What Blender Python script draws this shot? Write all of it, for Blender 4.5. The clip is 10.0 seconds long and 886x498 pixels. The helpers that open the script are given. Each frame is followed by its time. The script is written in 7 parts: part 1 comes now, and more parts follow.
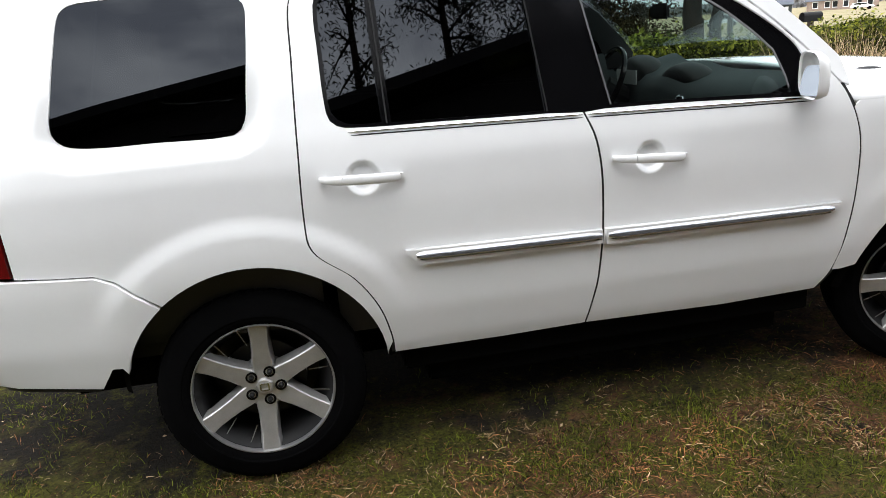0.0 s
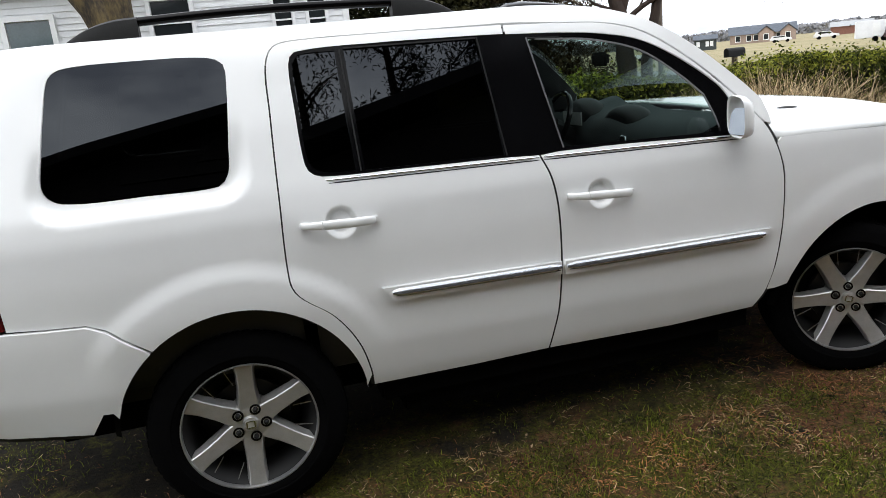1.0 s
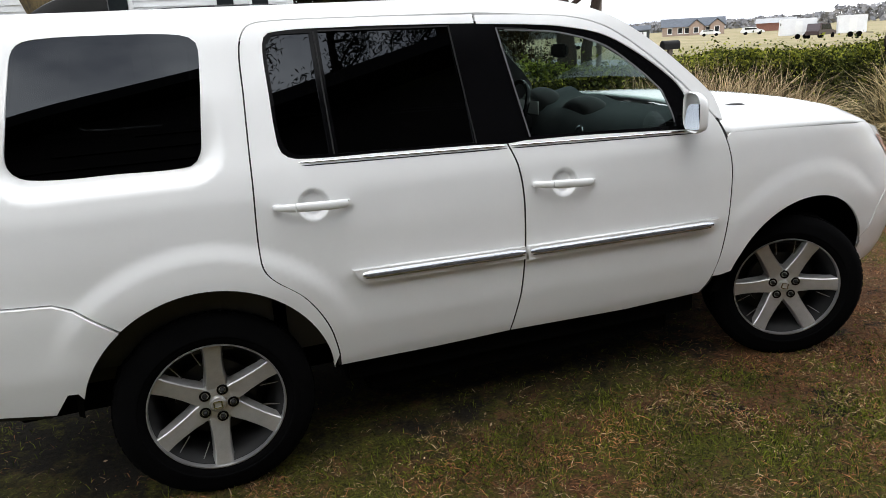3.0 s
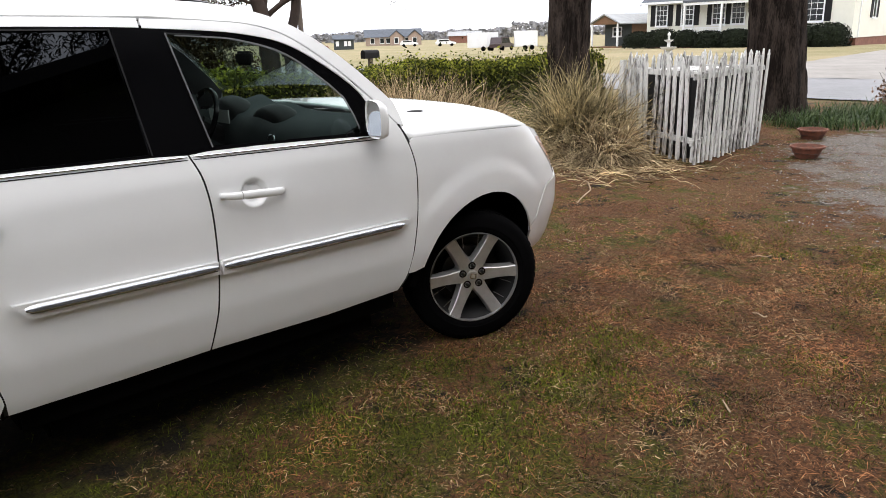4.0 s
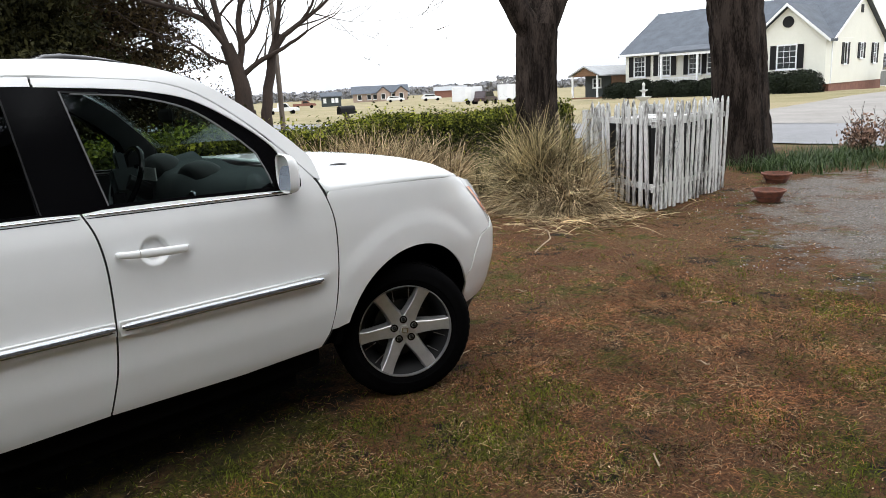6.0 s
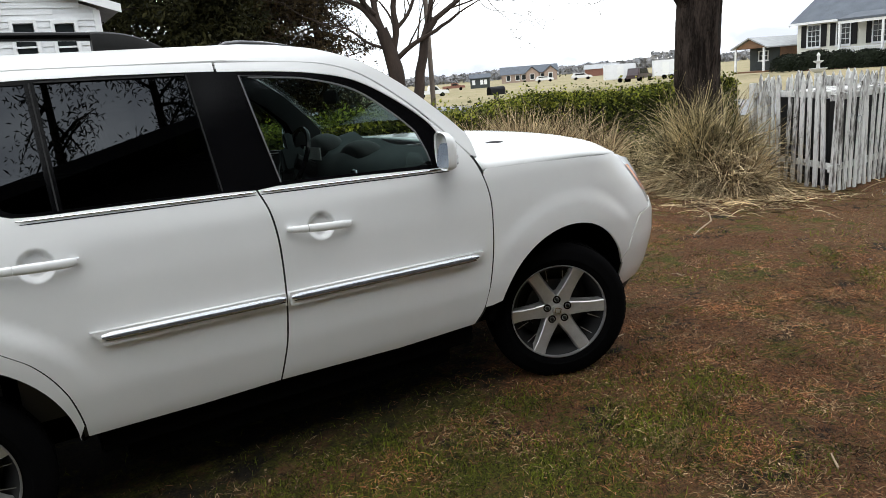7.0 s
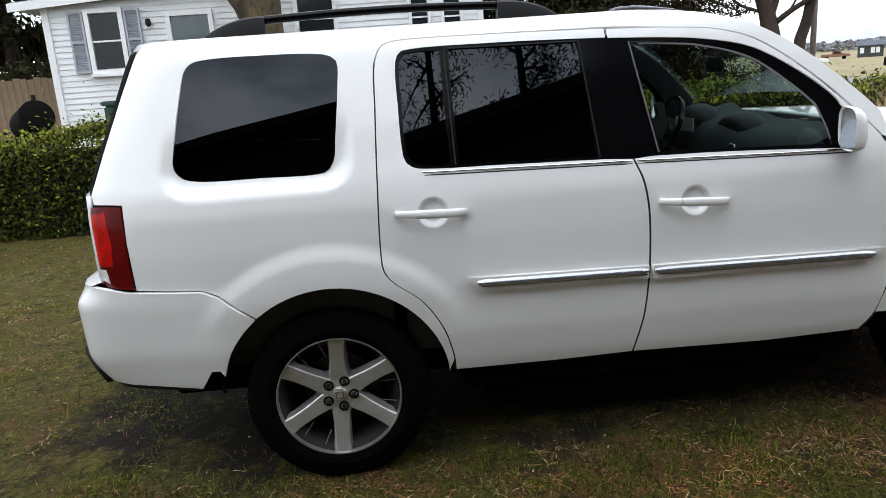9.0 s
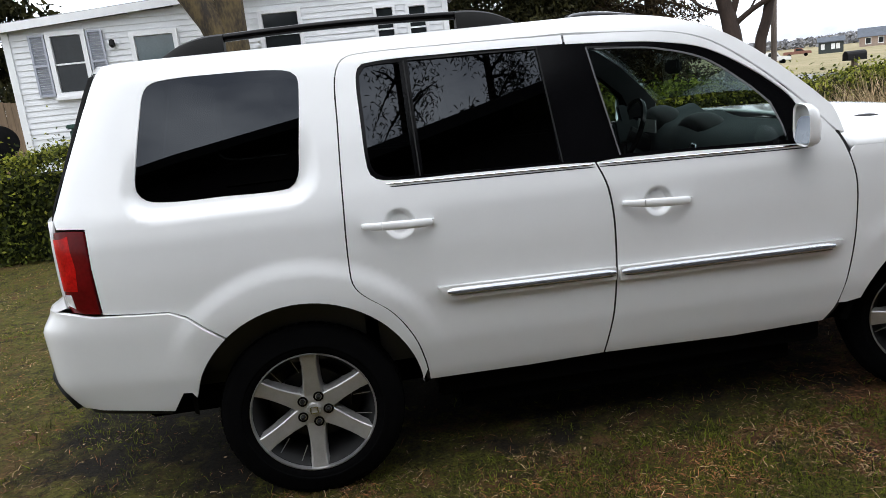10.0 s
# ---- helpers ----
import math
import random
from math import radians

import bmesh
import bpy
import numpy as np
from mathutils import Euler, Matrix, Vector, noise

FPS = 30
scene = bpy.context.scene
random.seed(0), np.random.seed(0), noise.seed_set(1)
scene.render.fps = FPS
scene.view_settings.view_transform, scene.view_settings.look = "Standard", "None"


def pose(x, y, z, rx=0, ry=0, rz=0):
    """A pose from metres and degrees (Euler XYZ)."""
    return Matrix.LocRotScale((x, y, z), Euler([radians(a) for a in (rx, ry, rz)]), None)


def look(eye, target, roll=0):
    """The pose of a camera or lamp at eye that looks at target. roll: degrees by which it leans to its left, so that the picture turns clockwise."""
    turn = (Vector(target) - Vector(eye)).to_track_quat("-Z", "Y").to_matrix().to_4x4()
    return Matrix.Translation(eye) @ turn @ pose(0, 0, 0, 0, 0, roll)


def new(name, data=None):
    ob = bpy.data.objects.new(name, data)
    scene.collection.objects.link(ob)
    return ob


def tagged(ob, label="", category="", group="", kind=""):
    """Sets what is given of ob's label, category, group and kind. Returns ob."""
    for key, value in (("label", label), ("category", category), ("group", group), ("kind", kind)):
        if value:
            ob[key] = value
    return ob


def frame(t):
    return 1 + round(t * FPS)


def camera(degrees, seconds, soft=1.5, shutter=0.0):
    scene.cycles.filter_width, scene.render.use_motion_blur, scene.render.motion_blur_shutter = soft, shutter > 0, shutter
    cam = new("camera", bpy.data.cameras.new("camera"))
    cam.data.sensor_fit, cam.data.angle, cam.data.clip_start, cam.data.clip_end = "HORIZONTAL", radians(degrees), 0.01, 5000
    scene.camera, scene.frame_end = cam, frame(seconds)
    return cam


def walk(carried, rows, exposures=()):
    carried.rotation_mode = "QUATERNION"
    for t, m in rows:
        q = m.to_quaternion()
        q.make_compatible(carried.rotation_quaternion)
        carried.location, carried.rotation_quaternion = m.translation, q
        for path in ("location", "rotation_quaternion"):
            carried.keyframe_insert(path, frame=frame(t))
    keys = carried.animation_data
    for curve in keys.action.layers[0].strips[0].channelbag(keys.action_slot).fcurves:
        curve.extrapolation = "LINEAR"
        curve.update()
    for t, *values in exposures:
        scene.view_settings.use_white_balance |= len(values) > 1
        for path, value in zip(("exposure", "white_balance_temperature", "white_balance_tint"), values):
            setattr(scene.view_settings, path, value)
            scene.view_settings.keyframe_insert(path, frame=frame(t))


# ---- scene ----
cam = camera(63.2, 10.0, soft=0.8)
PATH = [
    (0, (0.286, -2.362, 1.544), (0.599, -0.474, 0.964), -4.6),
    (0.5, (0.233, -2.495, 1.581), (0.441, -0.563, 1.106), -6.1),
    (1, (0.164, -2.526, 1.608), (0.631, -0.645, 1.111), -5.7),
    (1.5, (0.071, -2.544, 1.587), (0.59, -0.677, 1.093), -5.2),
    (2, (-0.012, -2.526, 1.609), (0.305, -0.632, 1.053), -5.15),
    (2.2, (-0.025, -2.524, 1.625), (0.293, -0.632, 1.059), -3.54),
    (3.3, (0.065, -2.572, 1.643), (0.914, -0.848, 1.089), -3.3),
    (3.5, (0.097, -2.594, 1.64), (1.11, -0.961, 1.084), -2.7),
    (4, (0.13, -2.588, 1.64), (1.406, -1.159, 1.068), -1.8),
    (4.5, (0.141, -2.617, 1.631), (1.529, -1.298, 1.053), -1.4),
    (5, (0.204, -2.646, 1.644), (1.576, -1.279, 1.147), -2.0),
    (5.2, (0.259, -2.678, 1.658), (1.665, -1.329, 1.206), -0.6),
    (6.3, (0.438, -2.763, 1.599), (1.713, -1.284, 1.163), -3.8),
    (6.5, (0.433, -2.739, 1.597), (1.666, -1.228, 1.153), -3.8),
    (7, (0.399, -2.715, 1.596), (1.393, -1.041, 1.138), -4.7),
    (7.5, (0.355, -2.697, 1.592), (1.01, -0.86, 1.148), -5.4),
    (8, (0.318, -2.689, 1.587), (0.628, -0.767, 1.128), -5.5),
    (8.5, (0.278, -2.673, 1.597), (0.391, -0.729, 1.141), -4.6),
    (9, (0.277, -2.665, 1.604), (0.408, -0.726, 1.131), -4.1),
    (9.5, (0.28, -2.668, 1.597), (0.461, -0.735, 1.117), -4.0),
    (10, (0.314, -2.678, 1.604), (0.509, -0.739, 1.151), -6.12),
]
walk(cam, [(t, look(eye, target, roll)) for t, eye, target, roll in PATH], exposures=[(0, 0.43, 6550, 9), (0.4, 0.08, 6500, 8), (1, 0.02, 6500, 8), (2, 0.03, 6550, 8), (3.5, 0.06, 6600, 9), (4, 0.16, 6700, 11), (4.5, 0.28, 6750, 11), (5, 0.44, 6650, 10), (6.5, -0.10, 6500, 7), (7, -0.10, 6500, 6), (7.5, -0.10, 6350, 4), (8, -0.15, 6250, 2), (8.5, -0.04, 6250, 6), (9, -0.05, 6300, 8), (10, -0.05, 6350, 9)])

# ---- world, sun, exposure ----
scene.view_settings.exposure = 0.0
world = bpy.data.worlds.new("sky")
scene.world = world
world.use_nodes = True
wn, wl = world.node_tree.nodes, world.node_tree.links
wn.clear()
w_out = wn.new("ShaderNodeOutputWorld")
w_bg = wn.new("ShaderNodeBackground")
w_sky = wn.new("ShaderNodeTexSky")
w_sky.sky_type = "NISHITA"
w_sky.sun_disc = False
SUN_EL, SUN_AZ = 66.0, 200.0
w_sky.sun_elevation, w_sky.sun_rotation = radians(SUN_EL), radians(SUN_AZ)
w_sky.dust_density = 3.0
w_co = wn.new("ShaderNodeTexCoord")
w_map = wn.new("ShaderNodeMapping")
w_map.inputs["Scale"].default_value = (1.0, 1.0, 2.6)
w_noise = wn.new("ShaderNodeTexNoise")
w_noise.inputs["Scale"].default_value = 4.6
w_noise.inputs["Detail"].default_value = 7.0
w_noise.inputs["Roughness"].default_value = 0.55
w_ramp = wn.new("ShaderNodeValToRGB")
w_ramp.color_ramp.elements[0].position = 0.38
w_ramp.color_ramp.elements[0].color = (0.0, 0.0, 0.0, 1)
w_ramp.color_ramp.elements[1].position = 0.62
w_ramp.color_ramp.elements[1].color = (1, 1, 1, 1)
w_cloud = wn.new("ShaderNodeMixRGB")          # cloud shade: grey belly to bright
w_cloud.inputs["Color1"].default_value = (8.3, 8.7, 9.9, 1)
w_cloud.inputs["Color2"].default_value = (18.6, 18.9, 19.4, 1)
w_mix = wn.new("ShaderNodeMixRGB")
w_mix.inputs["Fac"].default_value = 0.93      # cover of the cloud deck
wl.new(w_co.outputs["Generated"], w_map.inputs["Vector"])
wl.new(w_map.outputs["Vector"], w_noise.inputs["Vector"])
wl.new(w_noise.outputs["Fac"], w_ramp.inputs["Fac"])
wl.new(w_ramp.outputs["Color"], w_cloud.inputs["Fac"])
wl.new(w_sky.outputs["Color"], w_mix.inputs["Color1"])
wl.new(w_cloud.outputs["Color"], w_mix.inputs["Color2"])
# an overcast sky is brighter overhead than along the horizon
w_sep, w_gain, w_up = wn.new("ShaderNodeSeparateXYZ"), wn.new("ShaderNodeMath"), wn.new("ShaderNodeVectorMath")
w_gain.operation, w_up.operation = "MULTIPLY_ADD", "SCALE"
w_gain.inputs[1].default_value, w_gain.inputs[2].default_value = 0.45, 0.82
wl.new(w_co.outputs["Generated"], w_sep.inputs[0])
wl.new(w_sep.outputs["Z"], w_gain.inputs[0])
wl.new(w_mix.outputs["Color"], w_up.inputs[0])
wl.new(w_gain.outputs[0], w_up.inputs["Scale"])
wl.new(w_up.outputs[0], w_bg.inputs["Color"])
w_bg.inputs["Strength"].default_value = 0.15
wl.new(w_bg.outputs["Background"], w_out.inputs["Surface"])

sun = new("sun", bpy.data.lights.new("sun", "SUN"))
sun.data.energy, sun.data.angle, sun.data.color = 0.5, radians(30), (1.0, 0.96, 0.9)
_a = radians(SUN_AZ)
sun.matrix_world = look((0, 0, 30), (-30 * math.sin(_a) / math.tan(radians(SUN_EL)), -30 * math.cos(_a) / math.tan(radians(SUN_EL)), 0))


# ---- materials ----
def material(name, color, rough=0.5, metal=0.0, var=0.0, scale=6.0, bump=0.0, bump_scale=40.0, color2=None, coat=0.0, spec=0.5, stretch=(1, 1, 1), island=0.0, contrast=(0.35, 0.65)):
    """A surface with two scales of colour variation and fine relief; real-world size, object coordinates."""
    m = bpy.data.materials.new(name)
    m.use_nodes = True
    n, l = m.node_tree.nodes, m.node_tree.links
    b = n["Principled BSDF"]
    b.inputs["Roughness"].default_value, b.inputs["Metallic"].default_value = rough, metal
    b.inputs["Coat Weight"].default_value = coat
    b.inputs["Coat Roughness"].default_value = 0.04
    b.inputs["Specular IOR Level"].default_value = spec
    b.inputs["Base Color"].default_value = (*color, 1)
    m.diffuse_color = (*color, 1)
    if var or color2 or bump or island:
        co, mp = n.new("ShaderNodeTexCoord"), n.new("ShaderNodeMapping")
        mp.inputs["Scale"].default_value = stretch
        l.new(co.outputs["Object"], mp.inputs["Vector"])
    if var or color2:
        big, fine = n.new("ShaderNodeTexNoise"), n.new("ShaderNodeTexNoise")
        big.inputs["Scale"].default_value, fine.inputs["Scale"].default_value = scale, scale * 7.3
        big.inputs["Detail"].default_value = fine.inputs["Detail"].default_value = 5
        l.new(mp.outputs["Vector"], big.inputs["Vector"]); l.new(mp.outputs["Vector"], fine.inputs["Vector"])
        add = n.new("ShaderNodeMath"); add.operation = "MULTIPLY_ADD"
        add.inputs[1].default_value, add.inputs[2].default_value = 0.4, 0.0
        l.new(fine.outputs["Fac"], add.inputs[0])
        mx = n.new("ShaderNodeMath"); mx.operation = "MULTIPLY_ADD"; mx.inputs[1].default_value = 0.6
        l.new(big.outputs["Fac"], mx.inputs[0]); l.new(add.outputs[0], mx.inputs[2])
        rp = n.new("ShaderNodeValToRGB")
        c2 = color2 or tuple(c * (1 - var) for c in color)
        rp.color_ramp.elements[0].position, rp.color_ramp.elements[1].position = contrast
        rp.color_ramp.elements[0].color, rp.color_ramp.elements[1].color = (*c2, 1), (*color, 1)
        l.new(mx.outputs[0], rp.inputs["Fac"])
        last = rp.outputs["Color"]
        if island:
            g, hs = n.new("ShaderNodeNewGeometry"), n.new("ShaderNodeHueSaturation")
            mr = n.new("ShaderNodeMapRange")
            mr.inputs["To Min"].default_value, mr.inputs["To Max"].default_value = 1 - island, 1 + island
            l.new(g.outputs["Random Per Island"], mr.inputs["Value"])
            l.new(mr.outputs[0], hs.inputs["Value"]); l.new(last, hs.inputs["Color"])
            last = hs.outputs["Color"]
        l.new(last, b.inputs["Base Color"])
    if bump:
        nz, bp = n.new("ShaderNodeTexNoise"), n.new("ShaderNodeBump")
        nz.inputs["Scale"].default_value, nz.inputs["Detail"].default_value = bump_scale, 6
        bp.inputs["Strength"].default_value, bp.inputs["Distance"].default_value = bump, 0.01
        l.new(mp.outputs["Vector"], nz.inputs["Vector"]); l.new(nz.outputs["Fac"], bp.inputs["Height"])
        l.new(bp.outputs["Normal"], b.inputs["Normal"])
    return m


def glass(name, tint, rough=0.0):
    """Car or house glass: a clear or tinted thin sheet with a glossy face."""
    m = bpy.data.materials.new(name)
    m.use_nodes = True
    n, l = m.node_tree.nodes, m.node_tree.links
    n.remove(n["Principled BSDF"])
    tr, gl, mx, lw = n.new("ShaderNodeBsdfTransparent"), n.new("ShaderNodeBsdfGlossy"), n.new("ShaderNodeMixShader"), n.new("ShaderNodeLayerWeight")
    pw, ad = n.new("ShaderNodeMath"), n.new("ShaderNodeMath")
    tr.inputs["Color"].default_value = (*tint, 1)
    gl.inputs["Roughness"].default_value = rough
    gl.inputs["Color"].default_value = (0.85, 0.91, 1, 1)
    lw.inputs["Blend"].default_value = 0.5
    pw.operation, ad.operation = "POWER", "MULTIPLY_ADD"
    pw.inputs[1].default_value = 5.0
    ad.inputs[1].default_value, ad.inputs[2].default_value = 0.94, 0.035
    l.new(lw.outputs["Facing"], pw.inputs[0]); l.new(pw.outputs[0], ad.inputs[0])
    l.new(ad.outputs[0], mx.inputs["Fac"]); l.new(tr.outputs[0], mx.inputs[1]); l.new(gl.outputs[0], mx.inputs[2])
    l.new(mx.outputs[0], n["Material Output"].inputs["Surface"])
    m.diffuse_color = (*tint, 1)
    return m


WHITE_PAINT = material("white_pearl_paint", (0.76, 0.765, 0.765), 0.34, var=0.03, scale=1.5, coat=0.9)
BLACK_TRIM = material("black_trim", (0.003, 0.003, 0.0035), 0.09, spec=0.13, var=0.3, scale=9, bump=0.004, bump_scale=300)
BLACK_MATT = material("black_plastic", (0.008, 0.008, 0.008), 0.6, spec=0.3, var=0.4, scale=12, bump=0.1, bump_scale=200)
UNDER = material("underbody", (0.0025, 0.0025, 0.0025), 0.9, spec=0.05, var=0.4, scale=6)
RUBBER = material("tyre_rubber", (0.003, 0.003, 0.0032), 0.9, spec=0.02, var=0.35, scale=14, bump=0.15, bump_scale=160)
ALLOY = material("machined_alloy", (0.52, 0.515, 0.505), 0.34, 0.70, var=0.14, scale=30, bump=0.04, bump_scale=500)
ALLOY_LIP = material("alloy_lip", (0.30, 0.30, 0.305), 0.34, 0.65, var=0.1, scale=30)
ALLOY_DARK = material("painted_wheel_pocket", (0.006, 0.006, 0.0065), 0.45, 0.1, var=0.3, scale=20)
CHROME = material("chrome", (0.75, 0.75, 0.76), 0.09, 1.0, var=0.05, scale=10)
STEEL_DARK = material("dark_steel", (0.025, 0.025, 0.026), 0.4, 0.6, var=0.3, scale=30)
RED_LENS = material("red_lens", (0.62, 0.006, 0.005), 0.2, var=0.6, scale=14, spec=0.12)
RED_DARK = material("dark_red_lens", (0.13, 0.003, 0.004), 0.2, var=0.4, scale=9, spec=0.12)
CLEAR_LENS = material("clear_lens", (0.72, 0.72, 0.70), 0.1, var=0.2, scale=60, coat=1.0)
AMBER = material("amber_lens", (0.6, 0.16, 0.02), 0.1, var=0.2, scale=30, coat=1.0)
GLASS_DARK = glass("privacy_glass", (0.007, 0.0075, 0.008))
GLASS_CLEAR = glass("clear_glass", (0.52, 0.60, 0.58))
SATIN = material("satin_bright_trim", (0.46, 0.475, 0.50), 0.16, 0.92, var=0.05, scale=10)
SEAL = material("window_seal", (0.007, 0.007, 0.0075), 0.4, spec=0.25, var=0.3, scale=20)
STRIP = material("pale_strip", (0.12, 0.12, 0.125), 0.3, var=0.2, scale=20)
MIRROR = material("mirror", (0.85, 0.87, 0.88), 0.02, 1.0)
LEATHER = material("dark_leather", (0.014, 0.014, 0.015), 0.5, var=0.3, scale=12, bump=0.1, bump_scale=120)
GREY_PLASTIC = material("grey_plastic", (0.040, 0.047, 0.048), 0.7, spec=0.15, var=0.2, scale=12, bump=0.05, bump_scale=200)


# ---- building helpers ----
from mathutils import geometry


def mesh_from(name, verts, faces, mat, normals=None, smooth=True):
    me = bpy.data.meshes.new(name)
    me.from_pydata([tuple(v) for v in verts], [], faces)
    me.materials.append(mat)
    if smooth:
        me.polygons.foreach_set("use_smooth", [True] * len(me.polygons))
    me.update()
    if normals is not None:
        me.normals_split_custom_set_from_vertices([tuple(v) for v in normals])
    return me


def thing(name, label, category, kind="", group="", at=(0, 0, 0)):
    ob = new(name)
    ob.location = at
    ob.empty_display_size = 0.1
    return tagged(ob, label, category, group, kind)


def adopt(ob, parent, label=""):
    ob.parent = parent
    if label:
        ob["label"] = label
    return ob


def part(name, bm, mat, parent, label="", smooth=False, bevel=0.0, m=None):
    """Links a bmesh as ONE mesh object under a thing or a part."""
    if bevel:
        bmesh.ops.bevel(bm, geom=[e for e in bm.edges if e.is_manifold and e.calc_face_angle(0) > 0.5], offset=bevel, segments=2, affect="EDGES", clamp_overlap=True)
    me = bpy.data.meshes.new(name)
    bm.to_mesh(me)
    bm.free()
    me.materials.append(mat)
    if smooth:
        me.polygons.foreach_set("use_smooth", [True] * len(me.polygons))
        me.set_sharp_from_angle(angle=radians(40))
    ob = new(name, me)
    if m is not None:
        ob.matrix_local = m
    return adopt(ob, parent, label) if parent else ob


def box(bm, x0, y0, z0, x1, y1, z1, m=None):
    r = bmesh.ops.create_cube(bm, size=1.0, matrix=Matrix.Translation(((x0 + x1) / 2, (y0 + y1) / 2, (z0 + z1) / 2)) @ Matrix.Diagonal((abs(x1 - x0), abs(y1 - y0), abs(z1 - z0), 1)))
    if m is not None:
        bmesh.ops.transform(bm, matrix=m, verts=r["verts"])
    return bm


def boxes(*args):
    bm = bmesh.new()
    for a in args:
        box(bm, *a)
    return bm


def lathe(profile, n=64, m=None, bm=None):
    """Turns a profile of (radius, height) round local z."""
    bm = bm or bmesh.new()
    rings = []
    for r, h in profile:
        ring = [bm.verts.new((r * math.cos(2 * math.pi * i / n), r * math.sin(2 * math.pi * i / n), h)) for i in range(n)]
        rings.append(ring)
    for a, b in zip(rings, rings[1:]):
        for i in range(n):
            bm.faces.new((a[i], a[(i + 1) % n], b[(i + 1) % n], b[i]))
    if m is not None:
        bmesh.ops.transform(bm, matrix=m, verts=[v for ring in rings for v in ring])
    return bm


def tube(points, radii, n=10, bm=None, cap=True):
    """A tapered tube along a line of points."""
    bm = bm or bmesh.new()
    points = [Vector(p) for p in points]
    rings = []
    side = None
    for i, p in enumerate(points):
        d = (points[min(i + 1, len(points) - 1)] - points[max(i - 1, 0)]).normalized()
        if side is None:
            side = d.orthogonal().normalized()
        side = (side - d * side.dot(d)).normalized()
        up = d.cross(side)
        r = radii[i] if hasattr(radii, "__len__") else radii
        rings.append([bm.verts.new(p + (side * math.cos(2 * math.pi * k / n) + up * math.sin(2 * math.pi * k / n)) * r) for k in range(n)])
    for a, b in zip(rings, rings[1:]):
        for k in range(n):
            bm.faces.new((a[k], a[(k + 1) % n], b[(k + 1) % n], b[k]))
    if cap:
        bm.faces.new(list(reversed(rings[0])))
        bm.faces.new(rings[-1])
    return bm


def spline(points, closed=False, step=0.02, sharp=()):
    """Catmull-Rom through control points; points whose index stands in sharp stay corners."""
    pts = [Vector(p) for p in points]
    n, out = len(pts), []
    for i in range(n if closed else n - 1):
        p1, p2 = pts[i], pts[(i + 1) % n]
        p0 = pts[i - 1] if (closed or i > 0) and i not in sharp else p1 - (p2 - p1)
        p3 = pts[(i + 2) % n] if (closed or i + 2 < n) and (i + 1) % n not in sharp else p2 + (p2 - p1)
        k = max(1, int((p2 - p1).length / step))
        for j in range(k):
            t = j / k
            # tangents scaled by the chord, against overshoot
            m1 = (p2 - p0) * (p2 - p1).length / max(1e-6, (p2 - p1).length + (p1 - p0).length)
            m2 = (p3 - p1) * (p2 - p1).length / max(1e-6, (p2 - p1).length + (p3 - p2).length)
            out.append(p1 * (2 * t ** 3 - 3 * t ** 2 + 1) + m1 * (t ** 3 - 2 * t ** 2 + t) + p2 * (-2 * t ** 3 + 3 * t ** 2) + m2 * (t ** 3 - t ** 2))
    if not closed:
        out.append(pts[-1])
    return out


def inside(p, loop):
    x, y, c = p[0], p[1], False
    j = len(loop) - 1
    for i in range(len(loop)):
        xi, yi, xj, yj = loop[i][0], loop[i][1], loop[j][0], loop[j][1]
        if (yi > y) != (yj > y) and x < (xj - xi) * (y - yi) / (yj - yi) + xi:
            c = not c
        j = i
    return c


def inside_many(q, loop):
    """Which of the points q lie inside the loop."""
    p = np.array([(v[0], v[1]) for v in loop])
    r = np.roll(p, 1, axis=0)
    x, y = q[:, 0][:, None], q[:, 1][:, None]
    cond = (p[None, :, 1] > y) != (r[None, :, 1] > y)
    with np.errstate(divide="ignore", invalid="ignore"):
        cut = (r[:, 0] - p[:, 0])[None] * (y - p[None, :, 1]) / (r[:, 1] - p[:, 1])[None] + p[None, :, 0]
    return (np.sum(cond & (x < cut), axis=1) % 2) == 1


# ---- the car's skin ----
# SKIN BEGIN
def _table(knots, lo, hi, width):
    """A smooth curve through (place, value) knots as a fine table."""
    q = np.linspace(lo, hi, int((hi - lo) / 0.0025) + 1)
    v = np.interp(q, [k[0] for k in knots], [k[1] for k in knots])
    n = max(1, int(width / 0.0025))
    pad = np.concatenate([v[0] + (v[1] - v[0]) * np.arange(-2 * n, 0), v, v[-1] + (v[-1] - v[-2]) * np.arange(1, 2 * n + 1)])
    ker = np.hanning(2 * n + 1)
    s = np.convolve(pad, ker / ker.sum(), "same")[2 * n:-2 * n]
    return q, s


# side section: height -> inset from the widest line
SECTION = _table([(0.20, 0.20), (0.40, 0.098), (0.46, 0.074), (0.60, 0.040), (0.80, 0.020), (1.00, 0.016), (1.14, 0.024), (1.225, 0.046), (1.30, 0.075), (1.50, 0.147), (1.68, 0.215), (1.74, 0.242), (1.79, 0.290), (1.83, 0.37)], 0.15, 1.95, 0.05)
